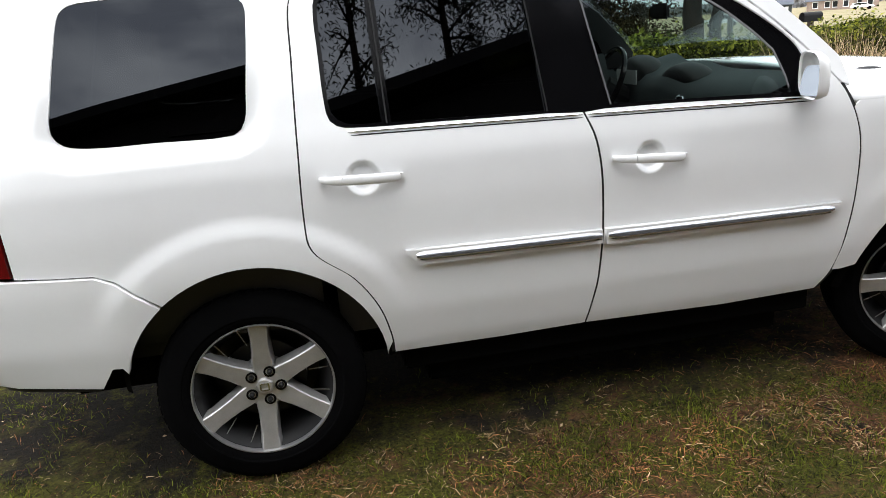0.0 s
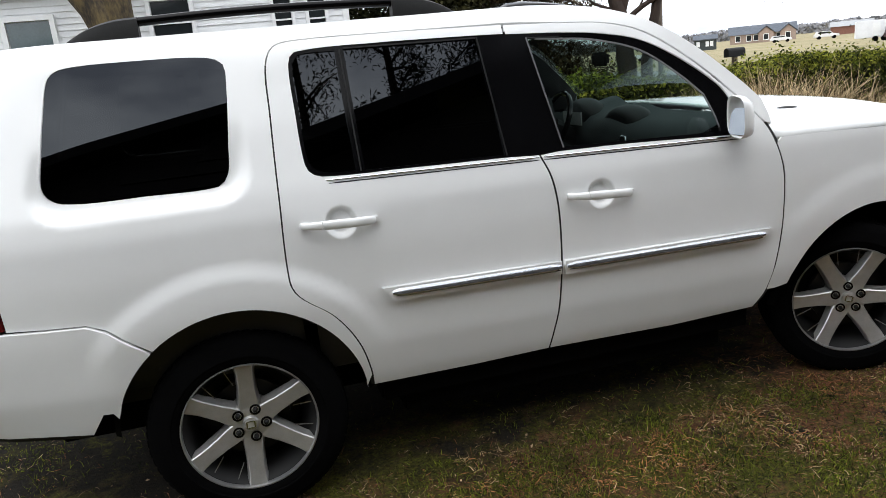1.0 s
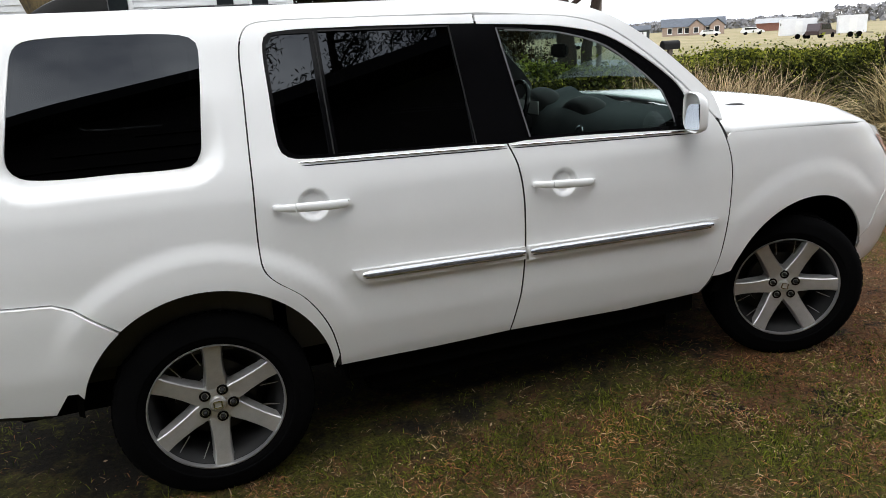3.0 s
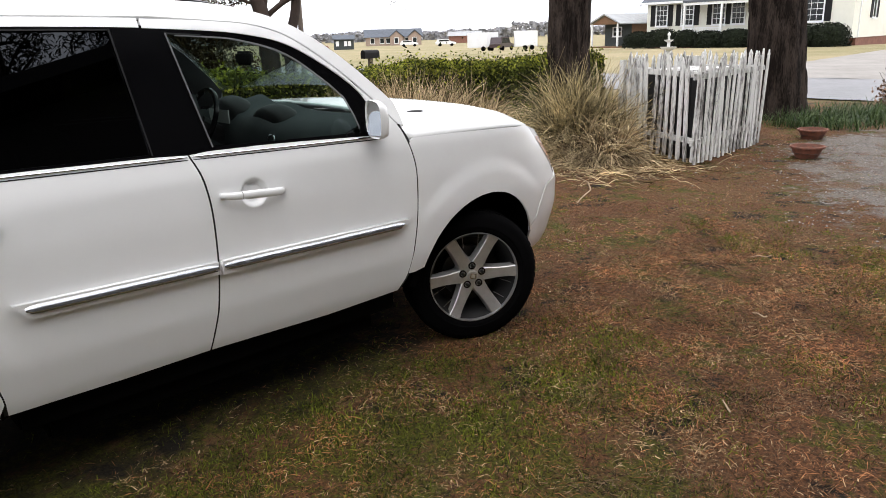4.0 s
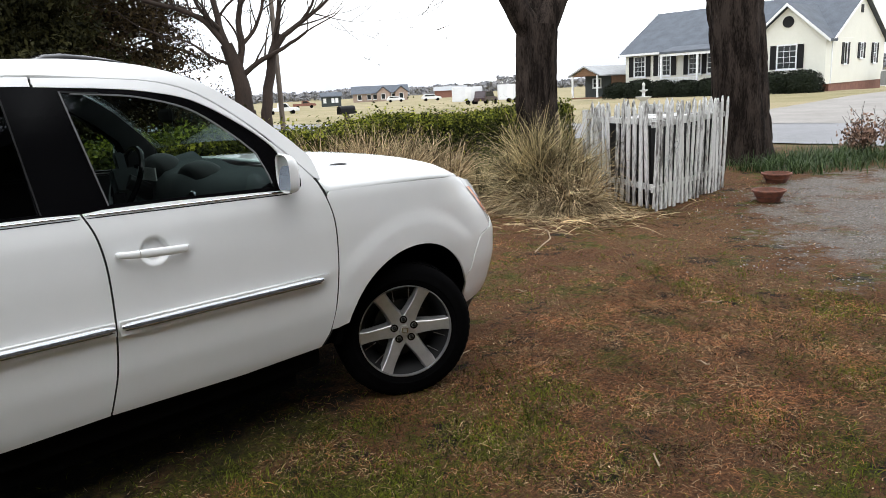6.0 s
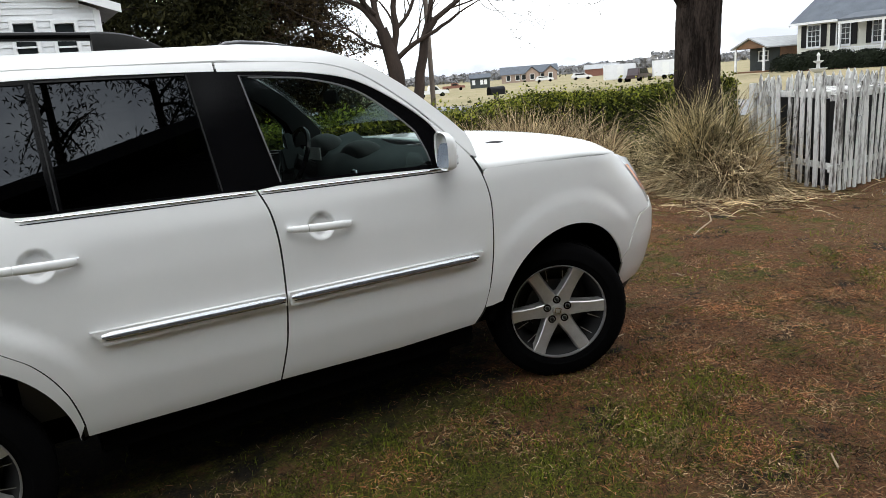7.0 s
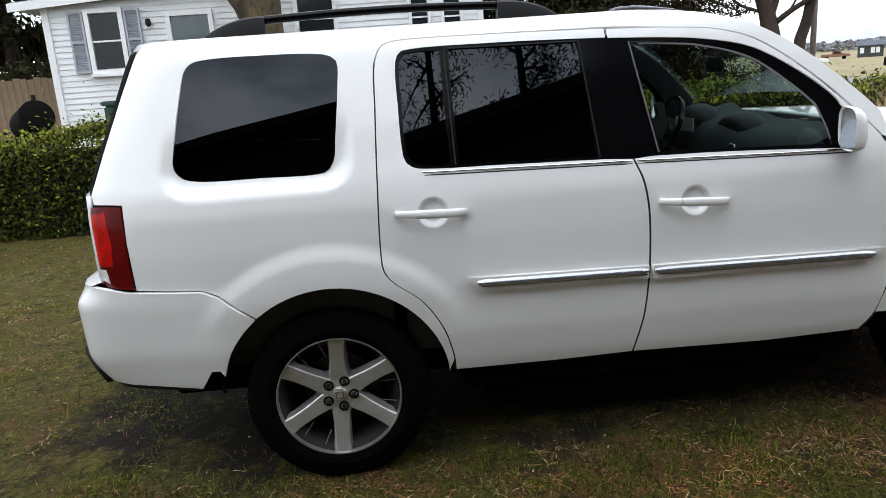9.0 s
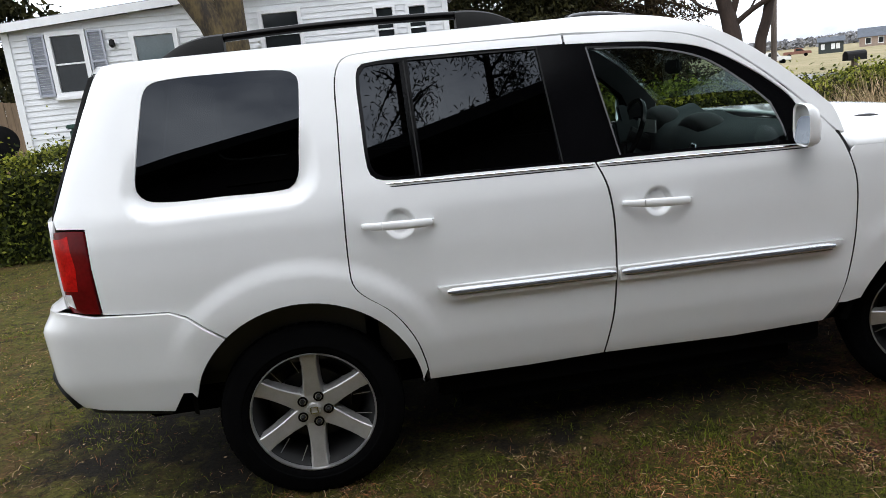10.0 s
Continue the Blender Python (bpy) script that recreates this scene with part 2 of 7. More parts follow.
# heading of the skin along the flank, in plan (radians), towards the tail and the nose
_s = np.linspace(-1.9, 5.2, 2841)
_h = np.interp(_s, [-1.20, -0.94, -0.80, -0.35, 2.70, 3.20, 3.50, 3.72, 3.95, 4.7], [-1.57, -1.35, -0.36, 0.0, 0.0, 0.15, 0.40, 1.10, 1.42, 1.57])
_k = np.hanning(41)
_h = np.convolve(np.pad(_h, 20, mode="edge"), _k / _k.sum(), "valid")
_dx, _dy = np.cos(_h) * (_s[1] - _s[0]), np.abs(np.sin(_h)) * (_s[1] - _s[0])
_i0 = int(np.argmin(np.abs(_s - 1.0)))
_px = np.cumsum(_dx) - np.cumsum(_dx)[_i0] + 1.0
_py = np.cumsum(np.sin(_h) * (_s[1] - _s[0]))
_py = _py - _py[_i0]
DISHES = ((0.432, 1.094), (1.458, 1.056))
WHEELS = ((0.0, 0.005, 0.385, 0.454), (2.775, 2.79, 0.385, 0.448))


def ramp(a, b, v):
    t = min(1.0, max(0.0, (v - a) / (b - a)))
    return t * t * (3 - 2 * t)


def rounded(x, z, cx, cz, hx, hz, r):
    """Signed distance to a rounded box."""
    dx, dz = abs(x - cx) - hx + r, abs(z - cz) - hz + r
    return math.hypot(max(dx, 0), max(dz, 0)) + min(max(dx, dz), 0) - r


def skin(s, z, out=0.0):
    """The place of the right flank's skin at the running length s and the height z; out: metres outwards."""
    y = float(np.interp(z, *SECTION))
    if z < 1.25:
        for _, cx, cz, r0 in WHEELS:
            r = math.hypot(s - cx, z - cz)
            f = (0.25 * (1 - ramp(0.46, 0.60, r)) + 0.75 * (1 - (ramp(0.552, 0.632, r) if cx < 1 else ramp(0.545, 0.64, r))) * (0.15 + 0.85 * ramp(0.52, 0.90, z))) * (1 - ramp(1.0, 1.2, z))
            y -= (0.026 if cx < 1 else 0.013) * f * (1 - 0.7 * ramp(-0.38, -0.55, s))
    # the recess round the quarter window
    d = rounded(s, z, -0.22, 1.48, 0.345, 0.25, 0.10)
    y += 0.024 * ramp(1.50, 1.27, z) * (1 - ramp(-0.028, 0.030, d)) * ramp(-0.80, -0.50, s)
    # dished finger recesses behind the door handles
    for cx, cz in DISHES:
        r = math.hypot(s - cx, (z - cz) * 1.05)
        if r < 0.07:
            y += 0.022 * (1 - ramp(0.040, 0.060, r))
    x = float(np.interp(s, _s, _px))
    py = float(np.interp(s, _s, _py))
    y += abs(py)
    # the tail leans forward above, the nose leans back
    w = ramp(-0.35, -0.95, s)
    x += w * float(np.interp(z, [0.3, 0.85, 0.95, 1.25, 1.85], [0.0, 0.0, -0.010, -0.014, 0.215]))
    w = ramp(2.9, 3.6, s)
    x += w * float(np.interp(z, [0.3, 0.45, 0.65, 0.78, 0.90, 1.12, 1.3], [-0.08, -0.03, 0.0, -0.01, -0.07, -0.22, -0.34]))
    h = float(np.interp(s, _s, _h))
    if out:
        x, y = x + math.sin(h) * out, y - math.cos(h) * out
    return Vector((x, y, z))
# SKIN END


def normal_on(place, s, z):
    e = 0.005
    a, b = place(s + e, z) - place(s - e, z), place(s, z + e) - place(s, z - e)
    return a.cross(b).normalized()


def pane_skin(s, z, out=0.0):
    """The side glass: nearly flat panes that lean in."""
    p = skin(s, 1.10, out)
    y = 0.058 + 0.365 * (z - 1.27) - 0.05 * (z - 1.27) * (z - 1.70)
    py = abs(float(np.interp(s, _s, _py)))
    w = ramp(-0.35, -0.95, s)
    return Vector((p.x - w * 0.016 + w * 0.03 + w * 0.215 * max(0.0, z - 1.25) / 0.6, y + py - out, z))


def quarter_skin(s, z, out=0.0):
    """The quarter window: one flat pane, let in at its foot."""
    u, v = (s + 0.50) / 0.59, (z - 1.28) / 0.43
    c = [pane_skin(q, h, out - d).y for q, h, d in ((-0.50, 1.28, 0.022), (0.09, 1.28, 0.022), (-0.50, 1.71, 0.004), (0.09, 1.71, 0.004))]
    y = (c[0] * (1 - u) + c[1] * u) * (1 - v) + (c[2] * (1 - u) + c[3] * u) * v
    return Vector((pane_skin(s, z, out).x, y, z))


MID = 0.985         # the car's middle line
S_NOSE = float(np.interp(MID, _py[_i0:], _s[_i0:]))
S_TAIL = float(np.interp(MID, _py[:_i0][::-1], _s[:_i0][::-1]))



def flip(p):
    return Vector((p[0], 2 * MID - p[1], p[2]))


def panel(name, outline, mat, parent, holes=(), out=0.0, grid=0.022, lip=0.025, left=False, label="", place=skin, fine=False):
    """A pressed panel on the skin: its outline and holes in (s, z), its edges folded inwards by lip."""
    loops = [list(outline)] + [list(h) for h in holes]
    pts, edges = [], []
    for loop in loops:
        k = len(pts)
        pts += [Vector((p[0], p[1])) for p in loop]
        edges += [(k + i, k + (i + 1) % len(loop)) for i in range(len(loop))]
    xs, zs = [p[0] for p in loops[0]], [p[1] for p in loops[0]]
    border = np.array([(p[0], p[1]) for p in pts])
    grid = max(grid, 0.07) if left else grid
    gx_, gz_ = np.meshgrid(np.arange(min(xs) + grid * 0.5, max(xs), grid), np.arange(min(zs) + grid * 0.4, max(zs), grid))
    gx_[::2] += grid * 0.25
    q = np.stack([gx_.ravel(), gz_.ravel()], 1)
    ok = inside_many(q, loops[0])
    for h in loops[1:]:
        ok &= ~inside_many(q, h)
    q = q[ok]
    if len(q):
        near_ = np.min(np.abs(q[:, None, :] - border[None]).sum(2), axis=1)
        pts += [Vector((float(u), float(v))) for u, v in q[near_ > grid * 0.6]]
    for cx, cz in DISHES if fine else ():
        for ring in (0.0, 0.012, 0.024, 0.034, 0.044, 0.054, 0.064):
            for k in range(max(1, int(ring * 600))):
                a = 2 * math.pi * k / max(1, int(ring * 600))
                q = (cx + ring * math.cos(a), cz + ring * math.sin(a))
                if inside(q, loops[0]):
                    pts.append(Vector(q))
    v2, _, f2, *_ = geometry.delaunay_2d_cdt(pts, edges, [], 0, 1e-5)
    keep = []
    mids = np.array([[sum(v2[i][k] for i in f) / len(f) for k in (0, 1)] for f in f2])
    ok = inside_many(mids, loops[0])
    for h in loops[1:]:
        ok &= ~inside_many(mids, h)
    for f, yes in zip(f2, ok):
        if yes:
            a, b, d = (v2[i] for i in f[:3])
            keep.append(tuple(f) if (b - a).cross(d - a) > 0 else tuple(reversed(f)))
    verts = [place(p[0], p[1], out) for p in v2]
    norms = [normal_on(place, p[0], p[1]) for p in v2]
    faces = list(keep)
    count = {}
    for f in keep:
        for i in range(3):
            e = (f[i], f[(i + 1) % 3])
            count[e] = True
    rim = [e for e in count if (e[1], e[0]) not in count]
    if lip:
        deep, lead = {}, {}
        for a, b in rim:
            t = Vector((v2[b] - v2[a])).normalized()
            for i in (a, b):
                lead.setdefault(i, Vector((0, 0)))
                lead[i] += Vector((t.y, -t.x))
        for i, o in lead.items():
            o = o.normalized() if o.length > 1e-6 else Vector((0, 0))
            t3 = (place(v2[i][0] + o.x * 0.01, v2[i][1] + o.y * 0.01, out) - verts[i])
            t3 = t3.normalized() if t3.length > 1e-9 else Vector((0, 0, 0))
            n3 = norms[i]
            deep[i] = (len(verts), len(verts) + 1)
            verts += [verts[i], verts[i] - n3 * lip]
            norms += [(n3 * 0.5 + t3 * 0.8).normalized(), t3]
        for a, b in rim:
            faces.append((deep[a][0], deep[a][1], deep[b][1], deep[b][0]))
    if left:
        verts, norms = [flip(v) for v in verts], [Vector((n.x, -n.y, n.z)) for n in norms]
        faces = [tuple(reversed(f)) for f in faces]
    ob = new(name, mesh_from(name, verts, faces, mat, norms))
    return adopt(ob, parent, label)


def sheet(name, rows, mat, parent, label="", thick=0.0):
    """A smooth sheet through rows of points."""
    verts = [p for r in rows for p in r]
    n = len(rows[0])
    faces = [(i * n + j, i * n + j + 1, (i + 1) * n + j + 1, (i + 1) * n + j) for i in range(len(rows) - 1) for j in range(n - 1)]
    ob = new(name, mesh_from(name, verts, faces, mat))
    if thick:
        mod = ob.modifiers.new("thickness", "SOLIDIFY")
        mod.thickness, mod.offset = thick, -1
    return adopt(ob, parent, label)


def bumper_skin(s, z, out=0.0):
    """The rear bumper stands proud of the tail."""
    p = skin(s, z, out)
    f = ramp(-0.62, -0.98, s) * (0.35 + 0.65 * ramp(0.40, 0.60, z)) * (1 - 0.45 * ramp(0.80, 0.905, z))
    return p + Vector((-0.115 * f, -0.012 * f, 0))


def bead(name, s0, z0, s1, z1, half, proud, mat, parent, out, left, label="", up=0.0):
    """A half-round strip along the flank."""
    bm = bmesh.new()
    rows = []
    for i in range(25):
        u = i / 24
        s, z = s0 + (s1 - s0) * u, z0 + (z1 - z0) * u
        k = min(1.0, 30 * u + 0.45, 30 * (1 - u) + 0.45)
        ring = []
        for a in np.linspace(-90, 90, 9):
            p = skin(s, z + half * k * math.sin(radians(a)), out + proud * k * math.cos(radians(a)) - up * half * k * math.sin(radians(a)))
            ring.append(bm.verts.new(flip(p) if left else p))
        rows.append(ring)
    for a, b in zip(rows, rows[1:]):
        for k in range(8):
            bm.faces.new((a[k], b[k], b[k + 1], a[k + 1]))
    if left:
        bmesh.ops.reverse_faces(bm, faces=bm.faces)
    return part(name, bm, mat, parent, label, smooth=True)


car = thing("suv_car", "white sport utility car with black roof rails parked on grass", "car")


def arch(k, a0, a1, grow=0.0, n=28):
    """Points of a wheel arch's lip, from angle a0 to a1 in degrees."""
    _, cx, cz, r = WHEELS[k]
    return [(cx + (r + grow) * math.cos(radians(a0 + (a1 - a0) * i / n)), cz + (r + grow) * math.sin(radians(a0 + (a1 - a0) * i / n))) for i in range(n + 1)]


GAP = 0.0045
REAR_CUT = [(0.773, 1.739), (0.371, 1.739), (0.292, 1.722), (0.260, 1.661), (0.248, 1.492), (0.233, 1.223), (0.224, 0.910), (0.250, 0.850), (0.364, 0.752), (0.442, 0.628), (0.478, 0.50), (0.484, 0.425)]
SPLIT = [(1.222, 1.233), (1.254, 1.150), (1.273, 1.024), (1.2745, 0.795), (1.260, 0.603), (1.226, 0.425)]
FRONT_CUT = [(1.40, 1.721), (1.62, 1.700), (1.776, 1.650), (1.948, 1.531), (2.10, 1.390), (2.23, 1.245), (2.272, 1.155), (2.303, 1.040), (2.306, 0.836), (2.287, 0.647), (2.259, 0.505), (2.212, 0.425)]


def shift(points, dx, dz=0.0):
    return [(p[0] + dx, p[1] + dz) for p in points]


def xy(points):
    return [(p[0], p[1]) for p in points]


for left in (False, True):
    side = "left" if left else "right"
    # rear door: a frame open towards the middle pillar
    o = spline([(p[0], p[1]) + (0,) for p in REAR_CUT], sharp=())
    o = [(1.170, 1.697)] + [(1.170, 1.731)] + xy(o) + [(0.9, 0.418), (1.226 - GAP, 0.425)] + xy(reversed(spline([(p[0] - GAP, p[1], 0) for p in SPLIT])))[1:]
    o += xy(spline([(1.10, 1.240, 0), (0.712, 1.250, 0), (0.39, 1.260, 0), (0.345, 1.285, 0), (0.334, 1.34, 0), (0.333, 1.485, 0), (0.338, 1.66, 0), (0.365, 1.70, 0), (0.68, 1.707, 0), (1.0, 1.702, 0)]))
    panel("rear_door", o, WHITE_PAINT, car, left=left, fine=True)
    # front door
    o = [(1.180, 1.695), (1.257, 1.691)] + xy(spline([(1.40, 1.683, 0), (1.554, 1.668, 0), (1.740, 1.628, 0), (1.895, 1.545, 0), (2.050, 1.422, 0), (2.098, 1.345, 0), (2.112, 1.222, 0), (2.08, 1.210, 0), (1.60, 1.232, 0), (1.30, 1.238, 0)], sharp=(6, 7)))
    o += xy(spline([(p[0] + GAP, p[1], 0) for p in SPLIT])) + [(1.8, 0.412)] + xy(reversed(spline([(p[0] - GAP, p[1], 0) for p in FRONT_CUT]))) + [(1.180, 1.729)]
    panel("front_door", o, WHITE_PAINT, car, left=left, fine=True)
    # quarter panel, roof rail and windscreen pillar in one pressing
    hole = xy(spline([(-0.41, 1.714, 0), (-0.15, 1.718, 0), (0.062, 1.707, 0), (0.112, 1.68, 0), (0.112, 1.60, 0), (0.087, 1.40, 0), (0.072, 1.310, 0), (0.034, 1.270, 0), (-0.20, 1.268, 0), (-0.470, 1.277, 0), (-0.531, 1.32, 0), (-0.530, 1.42, 0), (-0.508, 1.58, 0), (-0.478, 1.685, 0)], closed=True))
    up = 1.3 * GAP
    o = xy(spline([(p[0] - up * (1 if p[1] < 1.70 else 0.3), p[1] + (up * 0.7 if p[1] > 1.70 else 0), 0) for p in REAR_CUT]))
    o = o[:-2] + [(0.455, 0.425)] + arch(0, 4, 128.2)
    o += [(-0.345, 0.795), (-0.407, 0.842), (-0.468, 0.868), (-0.60, 0.872), (-0.728, 0.876), (-0.728, 1.06), (-0.728, 1.206), (-0.80, 1.209), (-0.862, 1.208), (-0.885, 1.24)]
    o += [(-0.885, 1.40), (-0.885, 1.60), (-0.885, 1.75), (-0.885, 1.797), (-0.86, 1.80)] + [(x, 1.80) for x in np.linspace(-0.7, 1.30, 30)]
    o += xy(spline([(1.45, 1.79, 0), (1.62, 1.762, 0), (1.80, 1.70, 0), (1.98, 1.585, 0), (2.15, 1.435, 0), (2.240, 1.342, 0), (2.256, 1.29, 0), (2.264, 1.235, 0)], sharp=(5,)))
    o += xy(reversed(spline([(p[0] + up, p[1] + up * 0.4, 0) for p in FRONT_CUT[:6]]))) + [(1.20, 1.738)]
    panel("body_side", o, WHITE_PAINT, car, holes=[hole], left=left, grid=0.017)
    panel("quarter_glass", hole, GLASS_DARK, car, out=-0.004, lip=0, left=left, place=quarter_skin, label="dark tinted fixed quarter window")
    # rear bumper
    o = [(-0.350, 0.789), (-0.409, 0.836), (-0.468, 0.862), (-0.60, 0.866), (-0.745, 0.870), (-0.87, 0.893), (-1.0, 0.90), (S_TAIL, 0.90), (S_TAIL, 0.50), (-1.1, 0.49), (-0.95, 0.485), (-0.80, 0.470), (-0.535, 0.447), (-0.482, 0.528), (-0.448, 0.528)]
    o += [p for p in arch(0, 165, 129.2)]
    panel("rear_bumper", o, WHITE_PAINT, car, out=0.012, left=left, place=bumper_skin)
    o = [(-0.545, 0.452), (-0.80, 0.474), (-0.95, 0.489), (-1.1, 0.494), (S_TAIL, 0.504), (S_TAIL, 0.40), (-1.1, 0.41), (-0.95, 0.425), (-0.80, 0.44), (-0.56, 0.425)]
    panel("rear_valance", o, BLACK_MATT, car, out=-0.006, left=left, place=bumper_skin, label="black plastic lower bumper edge")
    o = [(-0.90, 0.468), (-0.955, 0.53), (-1.0, 0.605), (-1.1, 0.625), (S_TAIL, 0.63), (S_TAIL, 0.42), (-1.1, 0.42), (-0.97, 0.435)]
    panel("step_pad", o, BLACK_MATT, car, out=0.034, lip=0.03, left=left, place=bumper_skin, label="black plastic bumper step")
    # dark seals behind the shut lines
    for cut in (REAR_CUT[3:], SPLIT, FRONT_CUT[5:]):
        a, b = (xy(spline([(p[0] + q, p[1], 0) for p in cut])) for q in (-0.013, 0.013))
        panel("door_seal", a + list(reversed(b)), BLACK_MATT, car, out=-0.0035, lip=0, left=left, grid=0.014)
    # fender
    o = xy(spline([(p[0] + GAP, p[1], 0) for p in FRONT_CUT[6:11]])) + [(2.30, 0.505)] + list(arch(1, 163, 22)) + [(3.255, 0.60), (3.30, 0.70), (3.37, 0.785), (3.52, 0.805)]
    o += xy(spline([(3.50, 0.90, 0), (3.445, 1.02, 0), (3.36, 1.128, 0), (3.05, 1.150, 0), (2.606, 1.169, 0), (2.40, 1.174, 0), (2.30, 1.176, 0)]))
    panel("fender", o, WHITE_PAINT, car, left=left, lip=0.012, grid=0.018)
    # headlamp
    o = xy(spline([(3.510, 0.905, 0), (3.456, 1.02, 0), (3.374, 1.130, 0), (3.46, 1.115, 0), (3.68, 1.07, 0), (3.84, 0.99, 0), (3.80, 0.90, 0), (3.65, 0.845, 0), (3.545, 0.822, 0)], closed=True))
    lamp = panel("headlamp", o, CLEAR_LENS, car, out=-0.004, left=left, label="clear headlamp with amber corner")
    o = [(3.525, 0.90), (3.474, 1.02), (3.445, 1.07), (3.50, 1.06), (3.56, 0.96), (3.57, 0.88)]
    panel("marker_lens", o, AMBER, lamp, out=0.001, lip=0, left=left)
    # front bumper
    o = [(3.228, 0.53)] + [p for p in arch(1, 19, 22, 0.004, 2)] + [(3.265, 0.60), (3.306, 0.695), (3.375, 0.778), (3.53, 0.798), (3.64, 0.835), (3.80, 0.885), (3.85, 0.88), (S_NOSE, 0.88), (S_NOSE, 0.42), (3.9, 0.40), (3.5, 0.385), (3.24, 0.37)]
    panel("front_bumper", o, WHITE_PAINT, car, out=0.0, left=left, lip=0.010)
    o = [(3.245, 0.365), (3.5, 0.38), (3.9, 0.395), (S_NOSE, 0.415), (S_NOSE, 0.25), (3.9, 0.24), (3.5, 0.235), (3.27, 0.24)]
    panel("chin_spoiler", o, BLACK_MATT, car, out=-0.015, left=left, label="black plastic lower bumper lip")
    # tail lamp
    o = [(-0.862, 1.200), (-0.80, 1.203), (-0.736, 1.200), (-0.734, 1.06), (-0.735, 0.882), (-0.80, 0.884), (-0.868, 0.888), (-0.95, 0.90), (-0.955, 1.04), (-0.925, 1.19)]
    tail = panel("tail_lamp", o, RED_DARK, car, out=0.006, left=left, label="red tail lamp wrapped round the corner")
    panel("bright_lens", [(-0.915, 1.18), (-0.80, 1.185), (-0.79, 1.06), (-0.80, 0.975), (-0.935, 0.965), (-0.942, 1.05)], RED_LENS, tail, out=0.0075, lip=0.002, left=left)
    panel("reverse_lens", [(-0.94, 0.955), (-0.838, 0.96), (-0.833, 0.905), (-0.93, 0.908)], CLEAR_LENS, tail, out=0.0075, lip=0.004, left=left)
    # black window surround and glass
    o = [(0.325, 1.245), (0.7, 1.238), (1.228, 1.225), (1.275, 1.225), (2.12, 1.198), (2.115, 1.345), (2.062, 1.436), (1.902, 1.558), (1.745, 1.640), (1.56, 1.68), (1.26, 1.702), (0.68, 1.718), (0.36, 1.712), (0.322, 1.66)]
    w1 = [(0.548, 1.262), (1.085, 1.250), (1.075, 1.50), (1.055, 1.690), (0.545, 1.697), (0.545, 1.5)]
    w0 = xy(spline([(0.40, 1.272, 0), (0.515, 1.265, 0), (0.512, 1.5, 0), (0.512, 1.692, 0), (0.375, 1.688, 0), (0.352, 1.66, 0), (0.348, 1.485, 0), (0.354, 1.31, 0)], closed=True, sharp=(1, 3)))
    w2 = xy(spline([(1.330, 1.252, 0), (2.025, 1.230, 0), (2.018, 1.29, 0), (1.985, 1.385, 0), (1.90, 1.470, 0), (1.745, 1.585, 0), (1.55, 1.645, 0), (1.40, 1.662, 0), (1.268, 1.672, 0), (1.292, 1.48, 0)], closed=True, sharp=(0, 1, 3, 8)))
    panel("window_surround", o, BLACK_TRIM, car, holes=[w0, w1, w2], out=-0.012, left=left, lip=0.012, place=pane_skin, label="gloss black door window frames and middle pillar")
    panel("rear_side_glass", w1, GLASS_DARK, car, out=-0.018, lip=0, left=left, place=pane_skin, label="dark tinted rear door window")
    panel("rear_vent_glass", w0, GLASS_DARK, car, out=-0.018, lip=0, left=left, place=pane_skin, label="dark tinted small vent window")
    panel("front_side_glass", w2, GLASS_CLEAR, car, out=-0.018, lip=0, left=left, place=pane_skin, label="clear front door window")
    for (a0, b0), (a1, b1) in (((1.259, 1.676), (1.323, 1.250)), ((1.058, 1.694), (1.090, 1.248)), ((0.526, 1.696), (0.530, 1.262)), ((0.545, 1.7005), (1.055, 1.694)), ((1.262, 1.677), (1.40, 1.667))):
        w, h = (0.0055, 0.0) if abs(b1 - b0) > 0.1 else (0.0, -0.0055)
        panel("window_seal", [(a0, b0), (a1, b1), (a1 + w, b1 + h), (a0 + w, b0 + h)], STRIP if a0 == 1.259 else SEAL, car, out=-0.009, lip=0.004, left=left, place=pane_skin)
    # bright edge of the front door's upper weather strip
    line = spline([(1.30, 1.669, 0), (1.40, 1.662, 0), (1.55, 1.645, 0), (1.745, 1.585, 0), (1.90, 1.470, 0), (1.985, 1.385, 0), (2.016, 1.29, 0), (2.022, 1.250, 0)], step=0.03, sharp=(5,))
    inner = [(p[0] - 0.0055, p[1] - 0.0055) for p in line]
    panel("weather_strip", xy(line) + list(reversed(inner)), STRIP, car, out=-0.010, lip=0.003, left=left, grid=0.05, place=pane_skin, label="thin pale edge of the weather strip")
    # side moulding in two lengths, a chrome inlay in each
    for a, b in (((0.548, 1.2655)), ((1.282, 2.238))):
        z0, z1 = (0.828 - 0.0235 * (q - 0.55) / 1.0 + 0.004 * ((q - 0.55) / 1.0) ** 2 for q in (a, b))
        e0 = 0.045 if a < 1 else 0.0
        e1 = 0.055 if b > 2 else 0.0
        mould = panel("side_moulding", [(a, z0), ((a + b) / 2, (z0 + z1) / 2), (b, z1), (b - e1, z1 - 0.052), ((a + b) / 2, (z0 + z1) / 2 - 0.055), (a + e0, z0 - 0.058)], WHITE_PAINT, car, out=0.021, lip=0.024, left=left, label="white side moulding with chrome inlay")
        f0 = a + (0.035 if a < 1 else 0.004)
        f1 = b - (0.03 if b > 2 else 0.004)
        bead("chrome_inlay", f0, z0 - 0.021, f1 - e1 * 0.15, z1 - 0.019, 0.0145, 0.007, SATIN, mould, 0.024, left, "chrome strip", 0.55)
